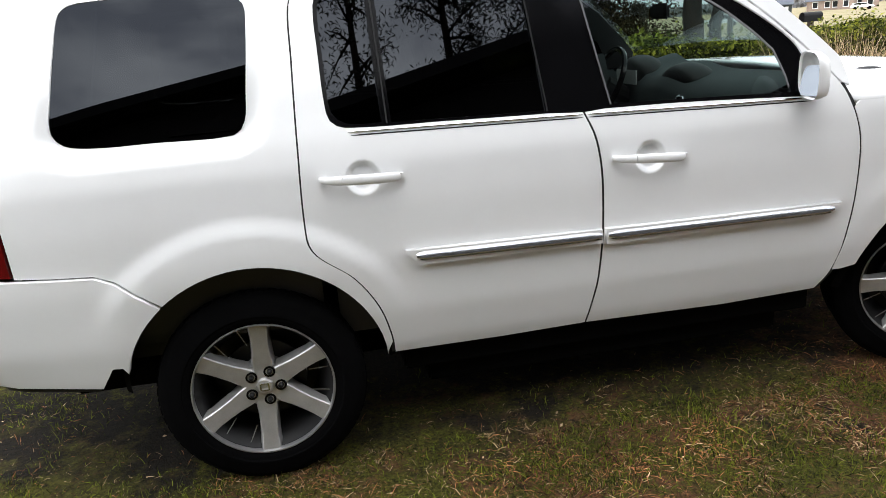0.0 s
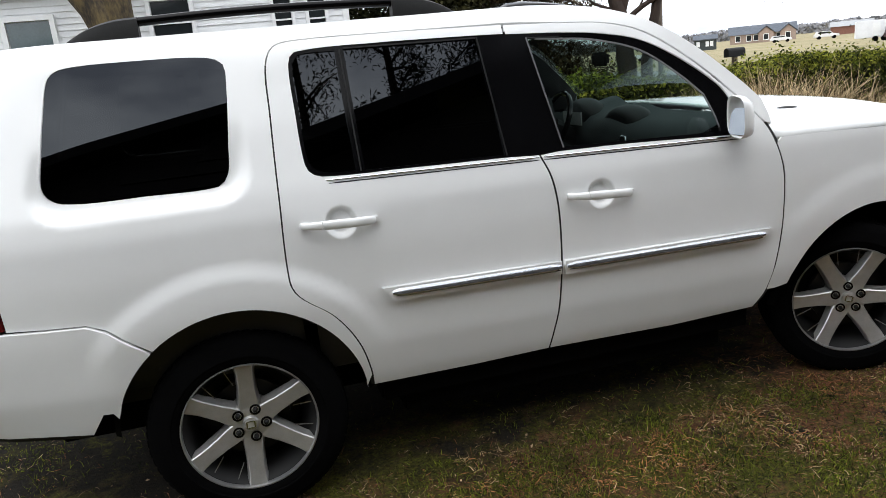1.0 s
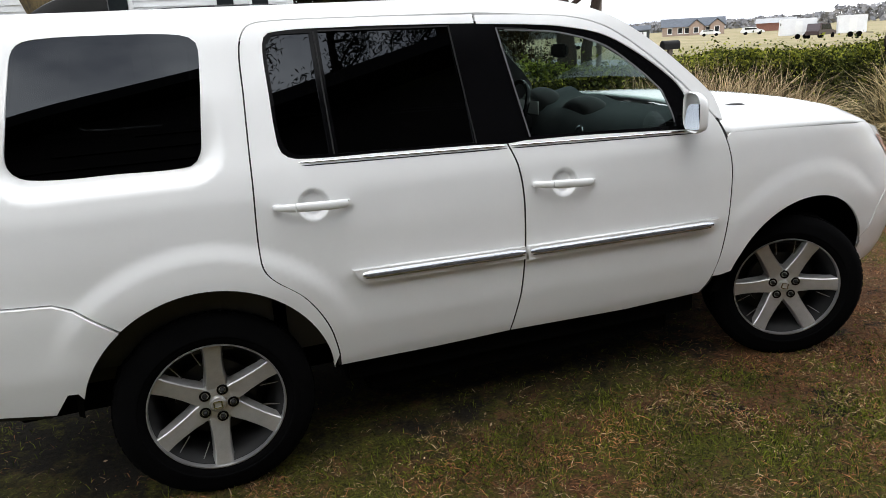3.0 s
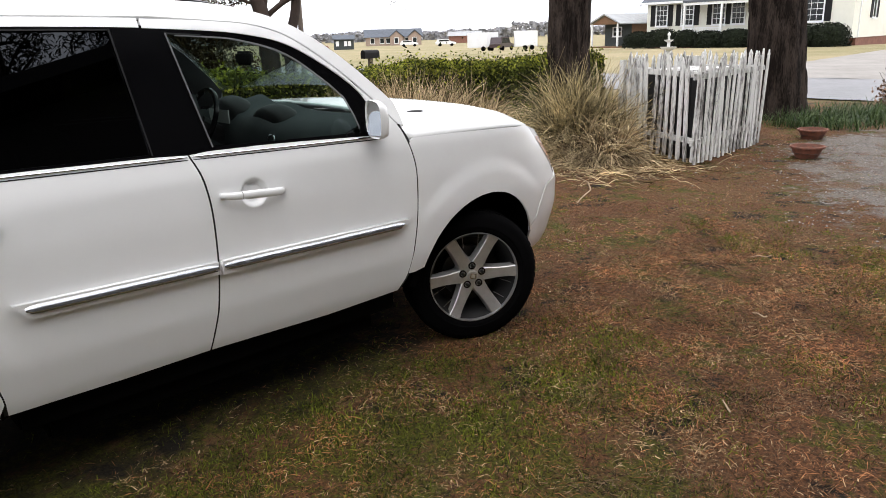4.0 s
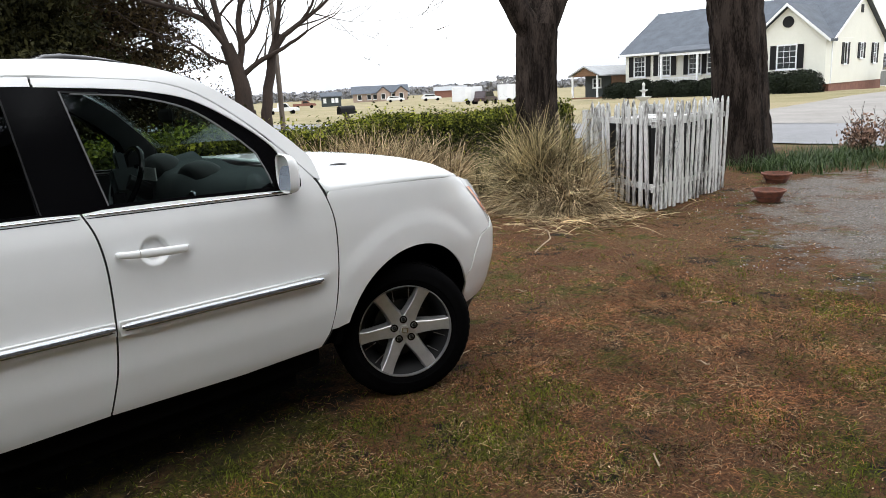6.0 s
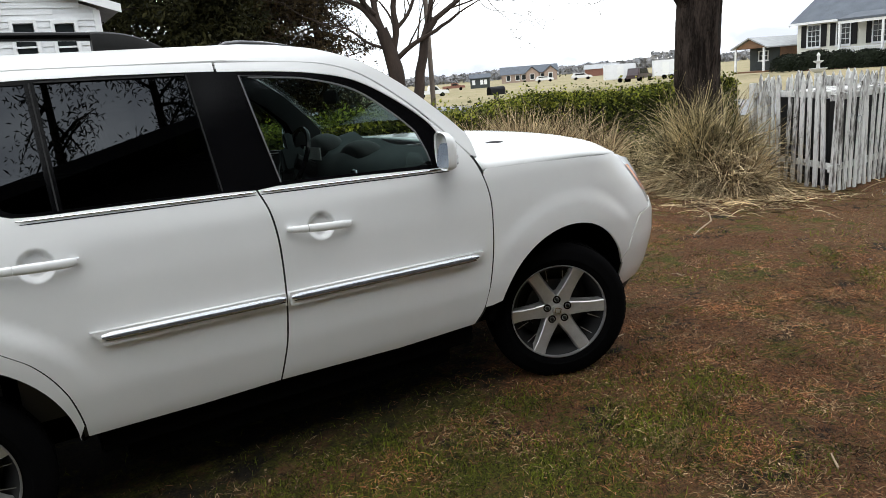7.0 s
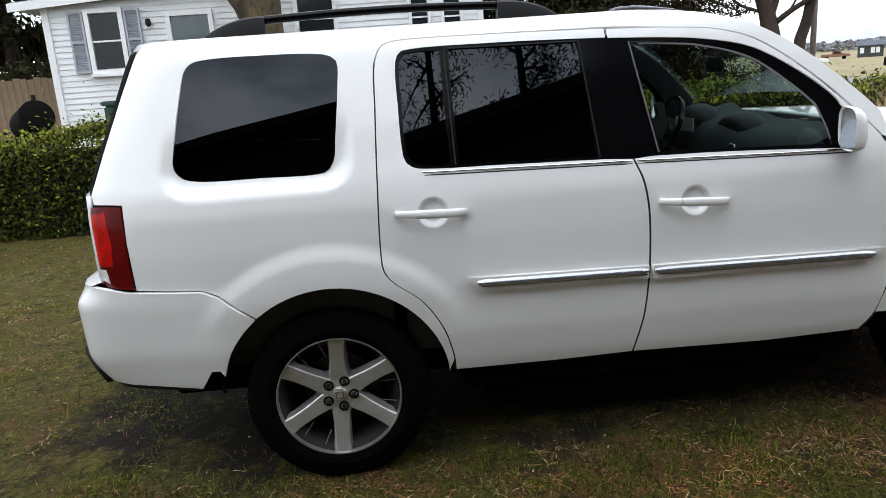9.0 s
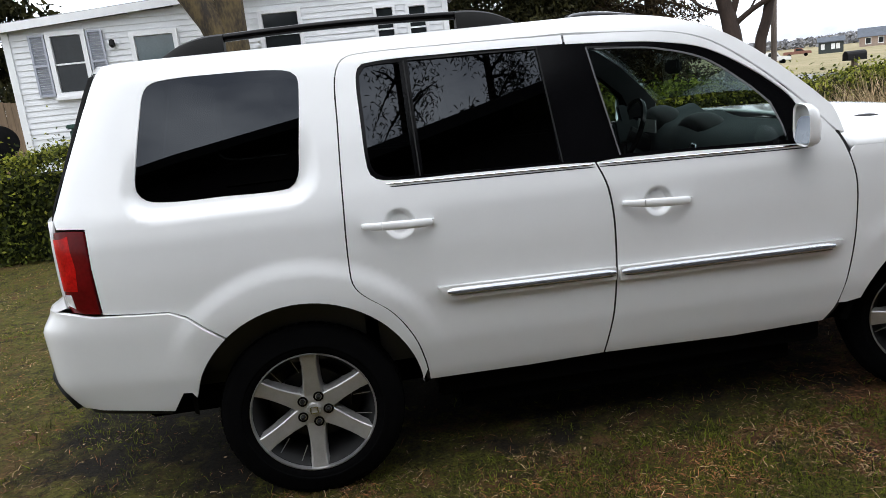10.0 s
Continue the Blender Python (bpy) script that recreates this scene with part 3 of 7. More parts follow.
        bead("inlay_groove", f0 + 0.012, z0 - 0.0375, f1 - e1 * 0.3, z1 - 0.0355, 0.0035, 0.0012, BLACK_MATT, mould, 0.0208, left, "dark groove under the strip")
    # chrome line under the windows
    bead("belt_strip", 0.40, 1.2468, 1.215, 1.227, 0.0045, 0.006, CHROME, car, 0.0, left, "thin bright belt strip")
    bead("belt_strip", 1.235, 1.2265, 2.06, 1.204, 0.0045, 0.006, CHROME, car, 0.0, left, "thin bright belt strip")
    bead("belt_groove", 0.41, 1.2343, 1.215, 1.2155, 0.0022, 0.0008, BLACK_MATT, car, 0.0004, left, "dark groove under the belt strip")
    bead("belt_groove", 1.235, 1.2150, 2.10, 1.1915, 0.0022, 0.0008, BLACK_MATT, car, 0.0004, left, "dark groove under the belt strip")
    # bumper's upper ledge
    rows = []
    for s in np.linspace(-0.872, S_TAIL, 24):
        a, b = bumper_skin(s, 0.896, 0.010), skin(s, 0.905, -0.03)
        rows.append([flip(p) if left else p for p in (a, a.lerp(b, 0.5) + Vector((0, 0, 0.006)), b)])
    sheet("bumper_ledge", rows, WHITE_PAINT, car)

# roof: from side to side
ROOF_EDGE = [(q, 1.80) for q in np.linspace(-0.885, 1.30, 34)] + xy(spline([(1.36, 1.797, 0), (1.45, 1.79, 0), (1.62, 1.762, 0), (1.80, 1.70, 0)], step=0.06))
rows = []
for p in ROOF_EDGE:
    a = skin(p[0], p[1], -0.004)
    b = flip(a)
    tailward = ramp(-0.45, -0.885, p[0])
    row = []
    for i in range(25):
        u = -1 + 2 * i / 24
        f = (1 - abs(u) ** 2.6) * (1 - 0.35 * tailward)
        bow = 0.10 * (1 - u * u) * ramp(1.2, 1.8, p[0])
        row.append(Vector((a.x + bow - 0.10 * (1 - u ** 4) * tailward, a.y + (b.y - a.y) * (u + 1) / 2, a.z - 0.001 + 0.020 * f)))
    rows.append(row)
sheet("roof_panel", [list(reversed(r)) for r in rows], WHITE_PAINT, car, thick=0.02)
# windscreen
rows = []
for p in spline([(1.81, 1.695, 0), (1.98, 1.583, 0), (2.15, 1.433, 0), (2.25, 1.335, 0)], step=0.05):
    a = skin(p[0], p[1], -0.01)
    b = flip(a)
    rows.append([Vector((a.x + 0.16 * (1 - u * u), a.y + (b.y - a.y) * (u + 1) / 2, a.z + 0.05 * (1 - u * u))) for u in np.linspace(-1, 1, 17)])
sheet("windscreen", [list(reversed(r)) for r in rows], GLASS_CLEAR, car)
# bonnet
rows = []
for s in np.linspace(2.285, 3.37, 30):
    z = 1.172 - 0.012 * (s - 2.33) - 0.025 * ((s - 2.33) / 1.04) ** 3 + 0.008
    a = skin(s, z, -0.006)
    t = max(0.0, (s - 2.33) / 1.04)
    rise = 0.118 - 0.022 * t - 0.045 * t ** 3
    row = []
    for u in np.linspace(-1, 1, 33):
        f = 1 - abs(u) ** 6
        g = 1 - abs(u) ** 2
        ridge = 0.018 * math.exp(-((abs(u) - 0.80) / 0.07) ** 2)
        row.append(Vector((a.x + (0.09 * t ** 2) * g * 3.2, a.y + (2 * MID - 2 * a.y) * (u + 1) / 2, a.z + rise * f * 0.72 + rise * 0.28 * g + ridge * (1 - t) - 0.10 * t ** 6 * g)))
    rows.append(row)
sheet("bonnet", [list(reversed(r)) for r in rows], WHITE_PAINT, car, thick=0.015)
# cowl under the screen
bm = bmesh.new()
bmesh.ops.create_uvsphere(bm, u_segments=16, v_segments=8, radius=1.0, matrix=Matrix.Translation((2.51, 0.268, 1.256)) @ Matrix.Diagonal((0.075, 0.030, 0.018, 1)))
part("washer_nozzle", bm, BLACK_MATT, car, "black washer nozzle on the bonnet", smooth=True)
part("cowl", boxes((2.20, 0.19, 1.16, 2.44, 1.78, 1.228)), BLACK_MATT, car, "black plastic cowl below the windscreen", bevel=0.02)
# tail gate
rows = []
for z in np.linspace(0.90, 1.235, 9):
    a = skin(-0.885, z, -0.004)
    k = 2 + 2 * ramp(1.10, 1.28, z)
    rows.append([Vector((a.x - 0.106 * (1 - abs(u) ** k), a.y + (2 * MID - 2 * a.y) * (u + 1) / 2, z)) for u in np.linspace(-1, 1, 41)])
gate = sheet("tail_gate", rows, WHITE_PAINT, car, thick=0.02)
for z0, z1, mat, name in ((1.238, 1.772, BLACK_TRIM, "window_frame"), (1.775, 1.80, WHITE_PAINT, "gate_top")):
    rows = []
    for z in np.linspace(z0, z1, 10):
        a = skin(-0.885, z, -0.004)
        rows.append([Vector((a.x - 0.106 * (1 - u ** 4), a.y + (2 * MID - 2 * a.y) * (u + 1) / 2, z)) for u in np.linspace(-1, 1, 41)])
    sheet(name, rows, mat, gate)
rows = []
for z in np.linspace(1.235, 1.755, 10):
    a = skin(-0.885, z, -0.004)
    rows.append([Vector((a.x - 0.106 * (1 - u ** 4) - 0.004, a.y + (2 * MID - 2 * a.y) * (u + 1) / 2, z)) for u in np.linspace(-0.985, 0.985, 41)])
rear_glass = sheet("rear_glass", rows, GLASS_DARK, gate, "dark tinted rear window")
for sg in (-1, 1):
    rows = []
    for z in np.linspace(1.225, 1.765, 10):
        a = skin(-0.885, z, -0.004)
        rows.append([Vector((a.x - 0.106 * (1 - u ** 4) - 0.006, a.y + (2 * MID - 2 * a.y) * (sg * u + 1) / 2, z)) for u in np.linspace(0.72, 0.995, 12)])
    sheet("glass_border", rows if sg < 0 else [list(reversed(r)) for r in rows], UNDER, rear_glass, "black glass border")

# wheels
def wheel(at, steer=0.0, turn=0.0, left=False):
    """A tyre on a six-spoke alloy rim, its face towards local -y."""
    m = Matrix.Translation(at) @ pose(0, 0, 0, 0, 0, steer) @ (pose(0, 0, 0, 0, 0, 180) if left else Matrix.Identity(4))
    hub = new("wheel")
    hub.matrix_local = m
    adopt(hub, car, "six-spoke machined alloy wheel with black tyre")
    face = pose(0, 0, 0, 90, 0, 0)          # local z of the lathe becomes -y
    R, W = 0.368, 0.118
    prof = [(0.232, -W * 0.9), (0.262, -W * 1.02), (0.315, -W * 1.04), (0.345, -W * 0.95), (R - 0.004, -W * 0.78), (R, -W * 0.4), (R, W * 0.4), (R - 0.004, W * 0.78), (0.345, W * 0.95), (0.325, W * 1.03), (0.300, W * 1.04), (0.296, W * 1.065), (0.284, W * 1.065), (0.280, W * 1.03), (0.266, W * 1.02), (0.252, W * 0.93), (0.246, W * 0.86), (0.230, W * 0.5)]
    part("tyre", lathe(prof, 72, face), RUBBER, hub, smooth=True)
    treads = bmesh.new()
    for i in range(60):
        for y0, y1 in ((-0.085, -0.05), (-0.035, 0.0), (0.012, 0.045), (0.058, 0.09)):
            box(treads, -0.014, y0, R - 0.006, 0.014, y1, R + 0.0015, pose(0, 0, 0, 0, 6 * i + (3 if y0 > 0 else 0), 0))
    part("tread", treads, RUBBER, hub)
    rim = lathe([(0.246, W * 0.84), (0.2525, W * 0.94), (0.2525, W * 0.985), (0.2475, W * 0.99), (0.2455, W * 0.93), (0.244, W * 0.80)], 72, face)
    part("rim_lip", rim, ALLOY_LIP, hub, smooth=True)
    part("barrel", lathe([(0.2445, W * 0.82), (0.225, W * 0.5), (0.200, 0.0), (0.195, -W * 0.6), (0.0, -W * 0.62)], 72, face), ALLOY_DARK, hub, smooth=True)
    part("brake_disc", lathe([(0.0, 0.004), (0.150, 0.004), (0.152, -0.02)], 48, face), STEEL_DARK, hub, smooth=True)
    part("hub_plate", lathe([(0.0, W * 0.66), (0.060, W * 0.66), (0.082, W * 0.60), (0.088, W * 0.3), (0.09, 0.0)], 48, face), ALLOY, hub, smooth=True)
    for i in range(6):
        a = 60 * i + turn
        bm = bmesh.new()
        secs = [(0.045, 0.040, 0.64, 0.25), (0.085, 0.039, 0.67, 0.25), (0.125, 0.034, 0.715, 0.3), (0.17, 0.0325, 0.775, 0.38), (0.205, 0.033, 0.825, 0.5), (0.246, 0.0375, 0.90, 0.6)]
        prev = None
        for r, w, top, low in secs:
            w *= 0.9
            ring = [bm.verts.new(v) for v in ((-w - 0.008, -W * low, r), (-w, -W * top + 0.003, r), (-w + 0.004, -W * top, r), (w - 0.004, -W * top, r), (w, -W * top + 0.003, r), (w + 0.008, -W * low, r))]
            if prev:
                for k in range(5):
                    bm.faces.new((prev[k], prev[k + 1], ring[k + 1], ring[k]))
            prev = ring
        sp = part("spoke", bm, ALLOY, hub, m=pose(0, 0, 0, 0, a, 0))
        # the bright-edged step beside each spoke
        for sx in (1,) if i % 2 else (-1,):
            bm = bmesh.new()
            ring = [bm.verts.new(v) for v in ((sx * 0.044, -W * 0.60, 0.160), (sx * 0.074, -W * 0.66, 0.226), (sx * 0.078, -W * 0.66, 0.226), (sx * 0.047, -W * 0.60, 0.158))]
            bm.faces.new(ring if sx > 0 else reversed(ring))
            part("spoke_step", bm, ALLOY_LIP, sp)
    for i in range(5):
        a = radians(72 * i - 8 + turn)
        px, pz = 0.057 * math.cos(a), 0.057 * math.sin(a)
        nut = lathe([(0.0, 0.018), (0.006, 0.017), (0.0095, 0.012), (0.0105, 0.0), (0.0125, -0.004), (0.013, -0.02)], 6, Matrix.Translation((px, -W * 0.66, pz)) @ face)
        part("lug_nut", nut, STEEL_DARK, hub, smooth=True)
        part("lug_seat", lathe([(0.0135, 0.001), (0.021, 0.002), (0.0215, -0.004)], 20, Matrix.Translation((px, -W * 0.663, pz)) @ face), BLACK_TRIM, hub, smooth=True)
    part("centre_cap", lathe([(0.0, 0.012), (0.026, 0.010), (0.031, 0.004), (0.032, -0.004)], 32, Matrix.Translation((0, -W * 0.66, 0)) @ face), ALLOY, hub, smooth=True)
    bm = bmesh.new()
    q = -W * 0.66 - 0.0125
    for x0, z0, x1, z1 in ((-0.017, -0.013, -0.012, 0.013), (0.012, -0.013, 0.017, 0.013), (-0.012, -0.015, 0.012, -0.011), (-0.012, 0.011, 0.012, 0.015)):
        box(bm, x0, q - 0.002, z0, x1, q + 0.004, z1)
    part("emblem", bm, CHROME, hub, "plain chrome badge frame", m=pose(0, 0, 0, 0, turn * 0.4, 0))
    return hub


wheel((0.0, 0.165, 0.365), 0, 2)
wheel((2.775, 0.170, 0.365), -26, 28)
wheel((0.0, 2 * MID - 0.165, 0.365), 0, 10, True)
wheel((2.775, 2 * MID - 0.170, 0.365), -26, 40, True)

# underbody and wheel wells
bm = bmesh.new()
box(bm, -0.72, 0.34, 0.32, 3.40, 1.63, 0.55)
box(bm, 0.62, 0.24, 0.20, 2.15, 1.73, 0.5)
box(bm, 0.52, 0.17, 0.30, 2.25, 1.80, 0.50)
part("underbody", bm, UNDER, car, "dark underbody", bevel=0.01)
for k in (0, 1):
    for left in (False, True):
        _, cx, cz, r = WHEELS[k]
        prof = []
        bm = bmesh.new()
        rows = []
        for y in (0.03, 0.10, 0.42):
            ring = []
            for a in range(2, 179, 8):
                g = r + (0.006 if y < 0.05 else 0.03)
                p = skin(cx + g * math.cos(radians(a)), cz + g * math.sin(radians(a)), -0.014)
                p.y = max(y, p.y + (0.0 if y < 0.05 else 0.02))
                ring.append(bm.verts.new(flip(p) if left else p))
            rows.append(ring)
        for a, b in zip(rows, rows[1:]):
            for i in range(len(a) - 1):
                bm.faces.new((a[i], a[i + 1], b[i + 1], b[i]))
        bm.faces.new(rows[-1])
        part("wheel_well", bm, UNDER, car, smooth=True)

# door handles
def handle(s0, z0, s1, z1, left):
    """A pull handle: a bowed bar with a split cap at its rear end."""
    def bar(u0, u1, name, parent, lab=""):
        rows = []
        for i in range(15):
            u = u0 + (u1 - u0) * i / 14
            s, z = s0 + (s1 - s0) * u, z0 + (z1 - z0) * u
            end = min(1.0, math.sqrt(max(0.0, 1 - (2 * u - 1) ** 6)))
            half = (0.0135 + 0.0035 * ramp(0.0, 0.45, u)) * (0.45 + 0.55 * end)
            lift = 0.010 + 0.030 * (1 - (2 * u - 1) ** 4)
            ring = []
            for k in range(12):
                a = 2 * math.pi * k / 12
                p = skin(s, z + half * math.sin(a), 0.0)
                base = skin(s, z)
                p.y = float(np.interp(z, *SECTION)) - lift - 0.009 * math.cos(a) * (0.4 + 0.6 * end)
                p.x = base.x
                ring.append(flip(p) if left else p)
            rows.append(ring)
        bm = bmesh.new()
        vs = [[bm.verts.new(p) for p in r] for r in rows]
        for a, b in zip(vs, vs[1:]):
            for k in range(12):
                bm.faces.new((a[k], a[(k + 1) % 12], b[(k + 1) % 12], b[k]))
        bm.faces.new(vs[0])
        bm.faces.new(list(reversed(vs[-1])))
        bmesh.ops.recalc_face_normals(bm, faces=bm.faces)
        return part(name, bm, WHITE_PAINT, parent, lab, smooth=True)
    grip = bar(0.285, 1.0, "door_handle", car, "white pull handle")
    bar(0.0, 0.277, "end_cap", grip)
    for u in (0.06, 0.97):
        bm = bmesh.new()
        p = skin(s0 + (s1 - s0) * u, z0 + (z1 - z0) * u)
        y0, y1 = p.y - 0.018, p.y + 0.01
        if left:
            y0, y1 = 2 * MID - y1, 2 * MID - y0
        box(bm, p.x - 0.012, y0, p.z - 0.009, p.x + 0.012, y1, p.z + 0.009)
        part("handle_mount", bm, WHITE_PAINT, grip)


for left in (False, True):
    handle(0.284, 1.102, 0.560, 1.090, left)
    handle(1.307, 1.066, 1.588, 1.048, left)

# door mirrors
def door_mirror(left):
    sg = -1 if left else 1
    yy = lambda y: 2 * MID - y if left else y
    fwd = 0.05 if left else 0.0
    shell = bmesh.new()
    rows = []
    # housing: rounded sections from the open rear rim to the closed front
    for x, k, dz in ((2.012, 0.93, 0.0), (2.004, 1.0, 0.0), (2.012, 1.03, 0.0), (2.032, 1.0, 0.0), (2.052, 0.88, -0.004), (2.064, 0.62, -0.008), (2.068, 0.3, -0.010)):
        ring = []
        for i in range(28):
            a = 2 * math.pi * i / 28
            c, q = math.cos(a), math.sin(a)
            py = -0.064 + 0.055 * k * math.copysign(abs(c) ** 0.6, c)
            pz = 1.295 + dz + 0.080 * k * math.copysign(abs(q) ** 0.6, q) + 0.012 * c
            ring.append(shell.verts.new((x + fwd, yy(py), pz)))
        rows.append(ring)
    for a, b in zip(rows, rows[1:]):
        for i in range(28):
            shell.faces.new((a[i], a[(i + 1) % 28], b[(i + 1) % 28], b[i]))
    shell.faces.new(list(reversed(rows[-1])))
    bmesh.ops.recalc_face_normals(shell, faces=shell.faces)
    m = part("door_mirror", shell, WHITE_PAINT, car, "white door mirror", smooth=True)
    bm = bmesh.new()
    ring = []
    for i in range(28):
        a = 2 * math.pi * i / 28
        c, q = math.cos(a), math.sin(a)
        q2 = 0.052 * math.copysign(abs(q) ** 0.45, q)
        py = -0.064 + 0.043 * math.copysign(abs(c) ** 0.45, c)
        ring.append(bm.verts.new((2.022 + fwd + 0.22 * q2 - 0.30 * (yy(py) - yy(-0.064)), yy(py), 1.276 + q2)))
    bm.faces.new(ring)
    part("mirror_glass", bm, MIRROR, m)
    part("mirror_foot", boxes((2.035 + fwd, min(yy(-0.03), yy(0.10)), 1.215, 2.115 + fwd, max(yy(-0.03), yy(0.10)), 1.275)), BLACK_TRIM, m, "black mirror foot", bevel=0.01)


door_mirror(False)
door_mirror(True)

# roof rails: a bar between two swept feet
for left in (False, True):
    yy = (lambda y: 2 * MID - y) if left else (lambda y: y)
    rail = bmesh.new()
    tube([(x, yy(0.345), 1.853 + 0.012 * math.sin(math.pi * (x + 0.2) / 1.0)) for x in np.linspace(-0.19, 0.80, 14)], 0.0165, 12, rail)
    r_ob = part("roof_rail", rail, BLACK_TRIM, car, "black roof rail bar", smooth=True)
    for x0, x1, hi in ((-0.40, -0.155, 1), (1.015, 0.765, 1)):
        bm = bmesh.new()
        rows = []
        for i in range(11):
            u = i / 10
            x = x0 + (x1 - x0) * u
            top = 1.803 + 0.068 * (1 - (1 - u) ** 2.4)
            w = 0.012 + 0.014 * min(1, u * 3)
            ring = [bm.verts.new((x, yy(0.345 + w * a), 1.795 + (top - 1.795) * b)) for a, b in ((-1.25, 0), (-1.1, 0.55), (-0.8, 0.9), (-0.3, 1), (0.3, 1), (0.8, 0.9), (1.1, 0.55), (1.25, 0))]
            rows.append(ring)
        for a, b in zip(rows, rows[1:]):
            for k in range(7):
                bm.faces.new((a[k], a[k + 1], b[k + 1], b[k]))
        bm.faces.new(rows[-1])
        bmesh.ops.recalc_face_normals(bm, faces=bm.faces)
        part("rail_foot", bm, BLACK_MATT, r_ob, "matt black rail foot", smooth=True)

# cabin
part("cabin_floor", boxes((-0.85, 0.26, 0.47, 2.25, 1.71, 0.53)), LEATHER, car, "dark cabin floor")
for yc in (0.56, 1.41):
    seat = part("front_seat", boxes((0.98, yc - 0.25, 0.60, 1.50, yc + 0.25, 0.80)), LEATHER, car, "dark leather front seat", bevel=0.05)
    part("seat_back", boxes((0.0, -0.24, 0.0, 0.14, 0.24, 0.58)), LEATHER, seat, bevel=0.05, m=pose(0.93, yc, 0.76, 0, -14, 0))
    part("head_rest", boxes((0.0, -0.13, 0.62, 0.10, 0.13, 0.80)), LEATHER, seat, bevel=0.035, m=pose(0.93, yc, 0.76, 0, -12, 0))
for xr, name in ((0.05, "rear_seat"), (-0.65, "third_row_seat")):
    seat = part(name, boxes((xr, 0.36, 0.60, xr + 0.45, 1.61, 0.80)), LEATHER, car, "dark rear bench seat", bevel=0.05)
    part("seat_back", boxes((xr - 0.12, 0.36, 0.78, xr + 0.02, 1.61, 1.34)), LEATHER, seat, bevel=0.05)
bm = bmesh.new()
secs = [(2.00, 0.72), (1.96, 1.02), (1.98, 1.16), (2.02, 1.215), (2.10, 1.245), (2.24, 1.275), (2.30, 1.20), (2.30, 0.6)]
rows = []
for y in np.linspace(0.20, 1.77, 24):
    hump = 0.055 * math.exp(-((y - 1.38) / 0.16) ** 2) + 0.03 * math.exp(-((y - MID) / 0.14) ** 2)
    rows.append([bm.verts.new((x + 0.03 * math.cos(4 * y), y, z + (hump if z > 1.1 else 0))) for x, z in secs])
for a, b in zip(rows, rows[1:]):
    for k in range(len(secs) - 1):
        bm.faces.new((a[k], b[k], b[k + 1], a[k + 1]))
dash = part("dashboard", bm, GREY_PLASTIC, car, "grey dashboard", smooth=True)
part("centre_console", boxes((1.30, 0.88, 0.55, 1.90, 1.10, 0.86), (1.74, 0.84, 0.80, 1.90, 1.14, 1.10)), BLACK_TRIM, dash, "black centre console", bevel=0.02)
wheel_bm = lathe([(0.185 + 0.015 * math.cos(a), 0.015 * math.sin(a)) for a in np.linspace(0, 2 * math.pi, 9)], 36, pose(1.87, 1.40, 1.205, 0, -66, 0))
sw = part("steering_wheel", wheel_bm, BLACK_TRIM, car, "black steering wheel", smooth=True)
part("steering_hub", boxes((-0.17, -0.03, -0.03, 0.17, 0.03, 0.0), (-0.07, -0.07, -0.05, 0.07, 0.07, 0.012)), GREY_PLASTIC, sw, bevel=0.01, m=pose(1.87, 1.40, 1.205, 0, -66, 90))
part("steering_column", tube([(1.87, 1.40, 1.195), (2.02, 1.40, 1.10)], 0.05), BLACK_MATT, sw)
for name, y0, z0, hy, hz, lab in (("centre_screen", 0.90, 1.21, 0.17, 0.10, "dark centre display hood"), ("binnacle", 1.40, 1.21, 0.19, 0.125, "dark instrument hood")):
    bm = bmesh.new()
    bmesh.ops.create_uvsphere(bm, u_segments=24, v_segments=14, radius=1.0, matrix=Matrix.Translation((2.08, y0, z0)) @ Matrix.Diagonal((0.12, hy, hz, 1)))
    for v in bm.verts:
        v.co.x = max(v.co.x, 2.0)
    part(name, bm, BLACK_MATT, dash, lab, smooth=True)
for y0 in (0.36, 0.74, 1.66):
    part("air_vent", lathe([(0.0, 0.004), (0.030, 0.004), (0.036, 0.012), (0.042, 0.010), (0.044, -0.01)], 20, pose(1.952, y0, 1.135, 0, -78, 0)), SATIN, dash, "round bright-rimmed air vent", smooth=True)
part("gauge_glass", boxes((1.985, 1.27, 1.19, 1.992, 1.51, 1.265)), CLEAR_LENS, dash, "pale instrument glass")
part("rear_view_mirror", boxes((1.955, 0.90, 1.515, 1.985, 1.06, 1.585)), BLACK_MATT, car, "black rear-view mirror", bevel=0.012)
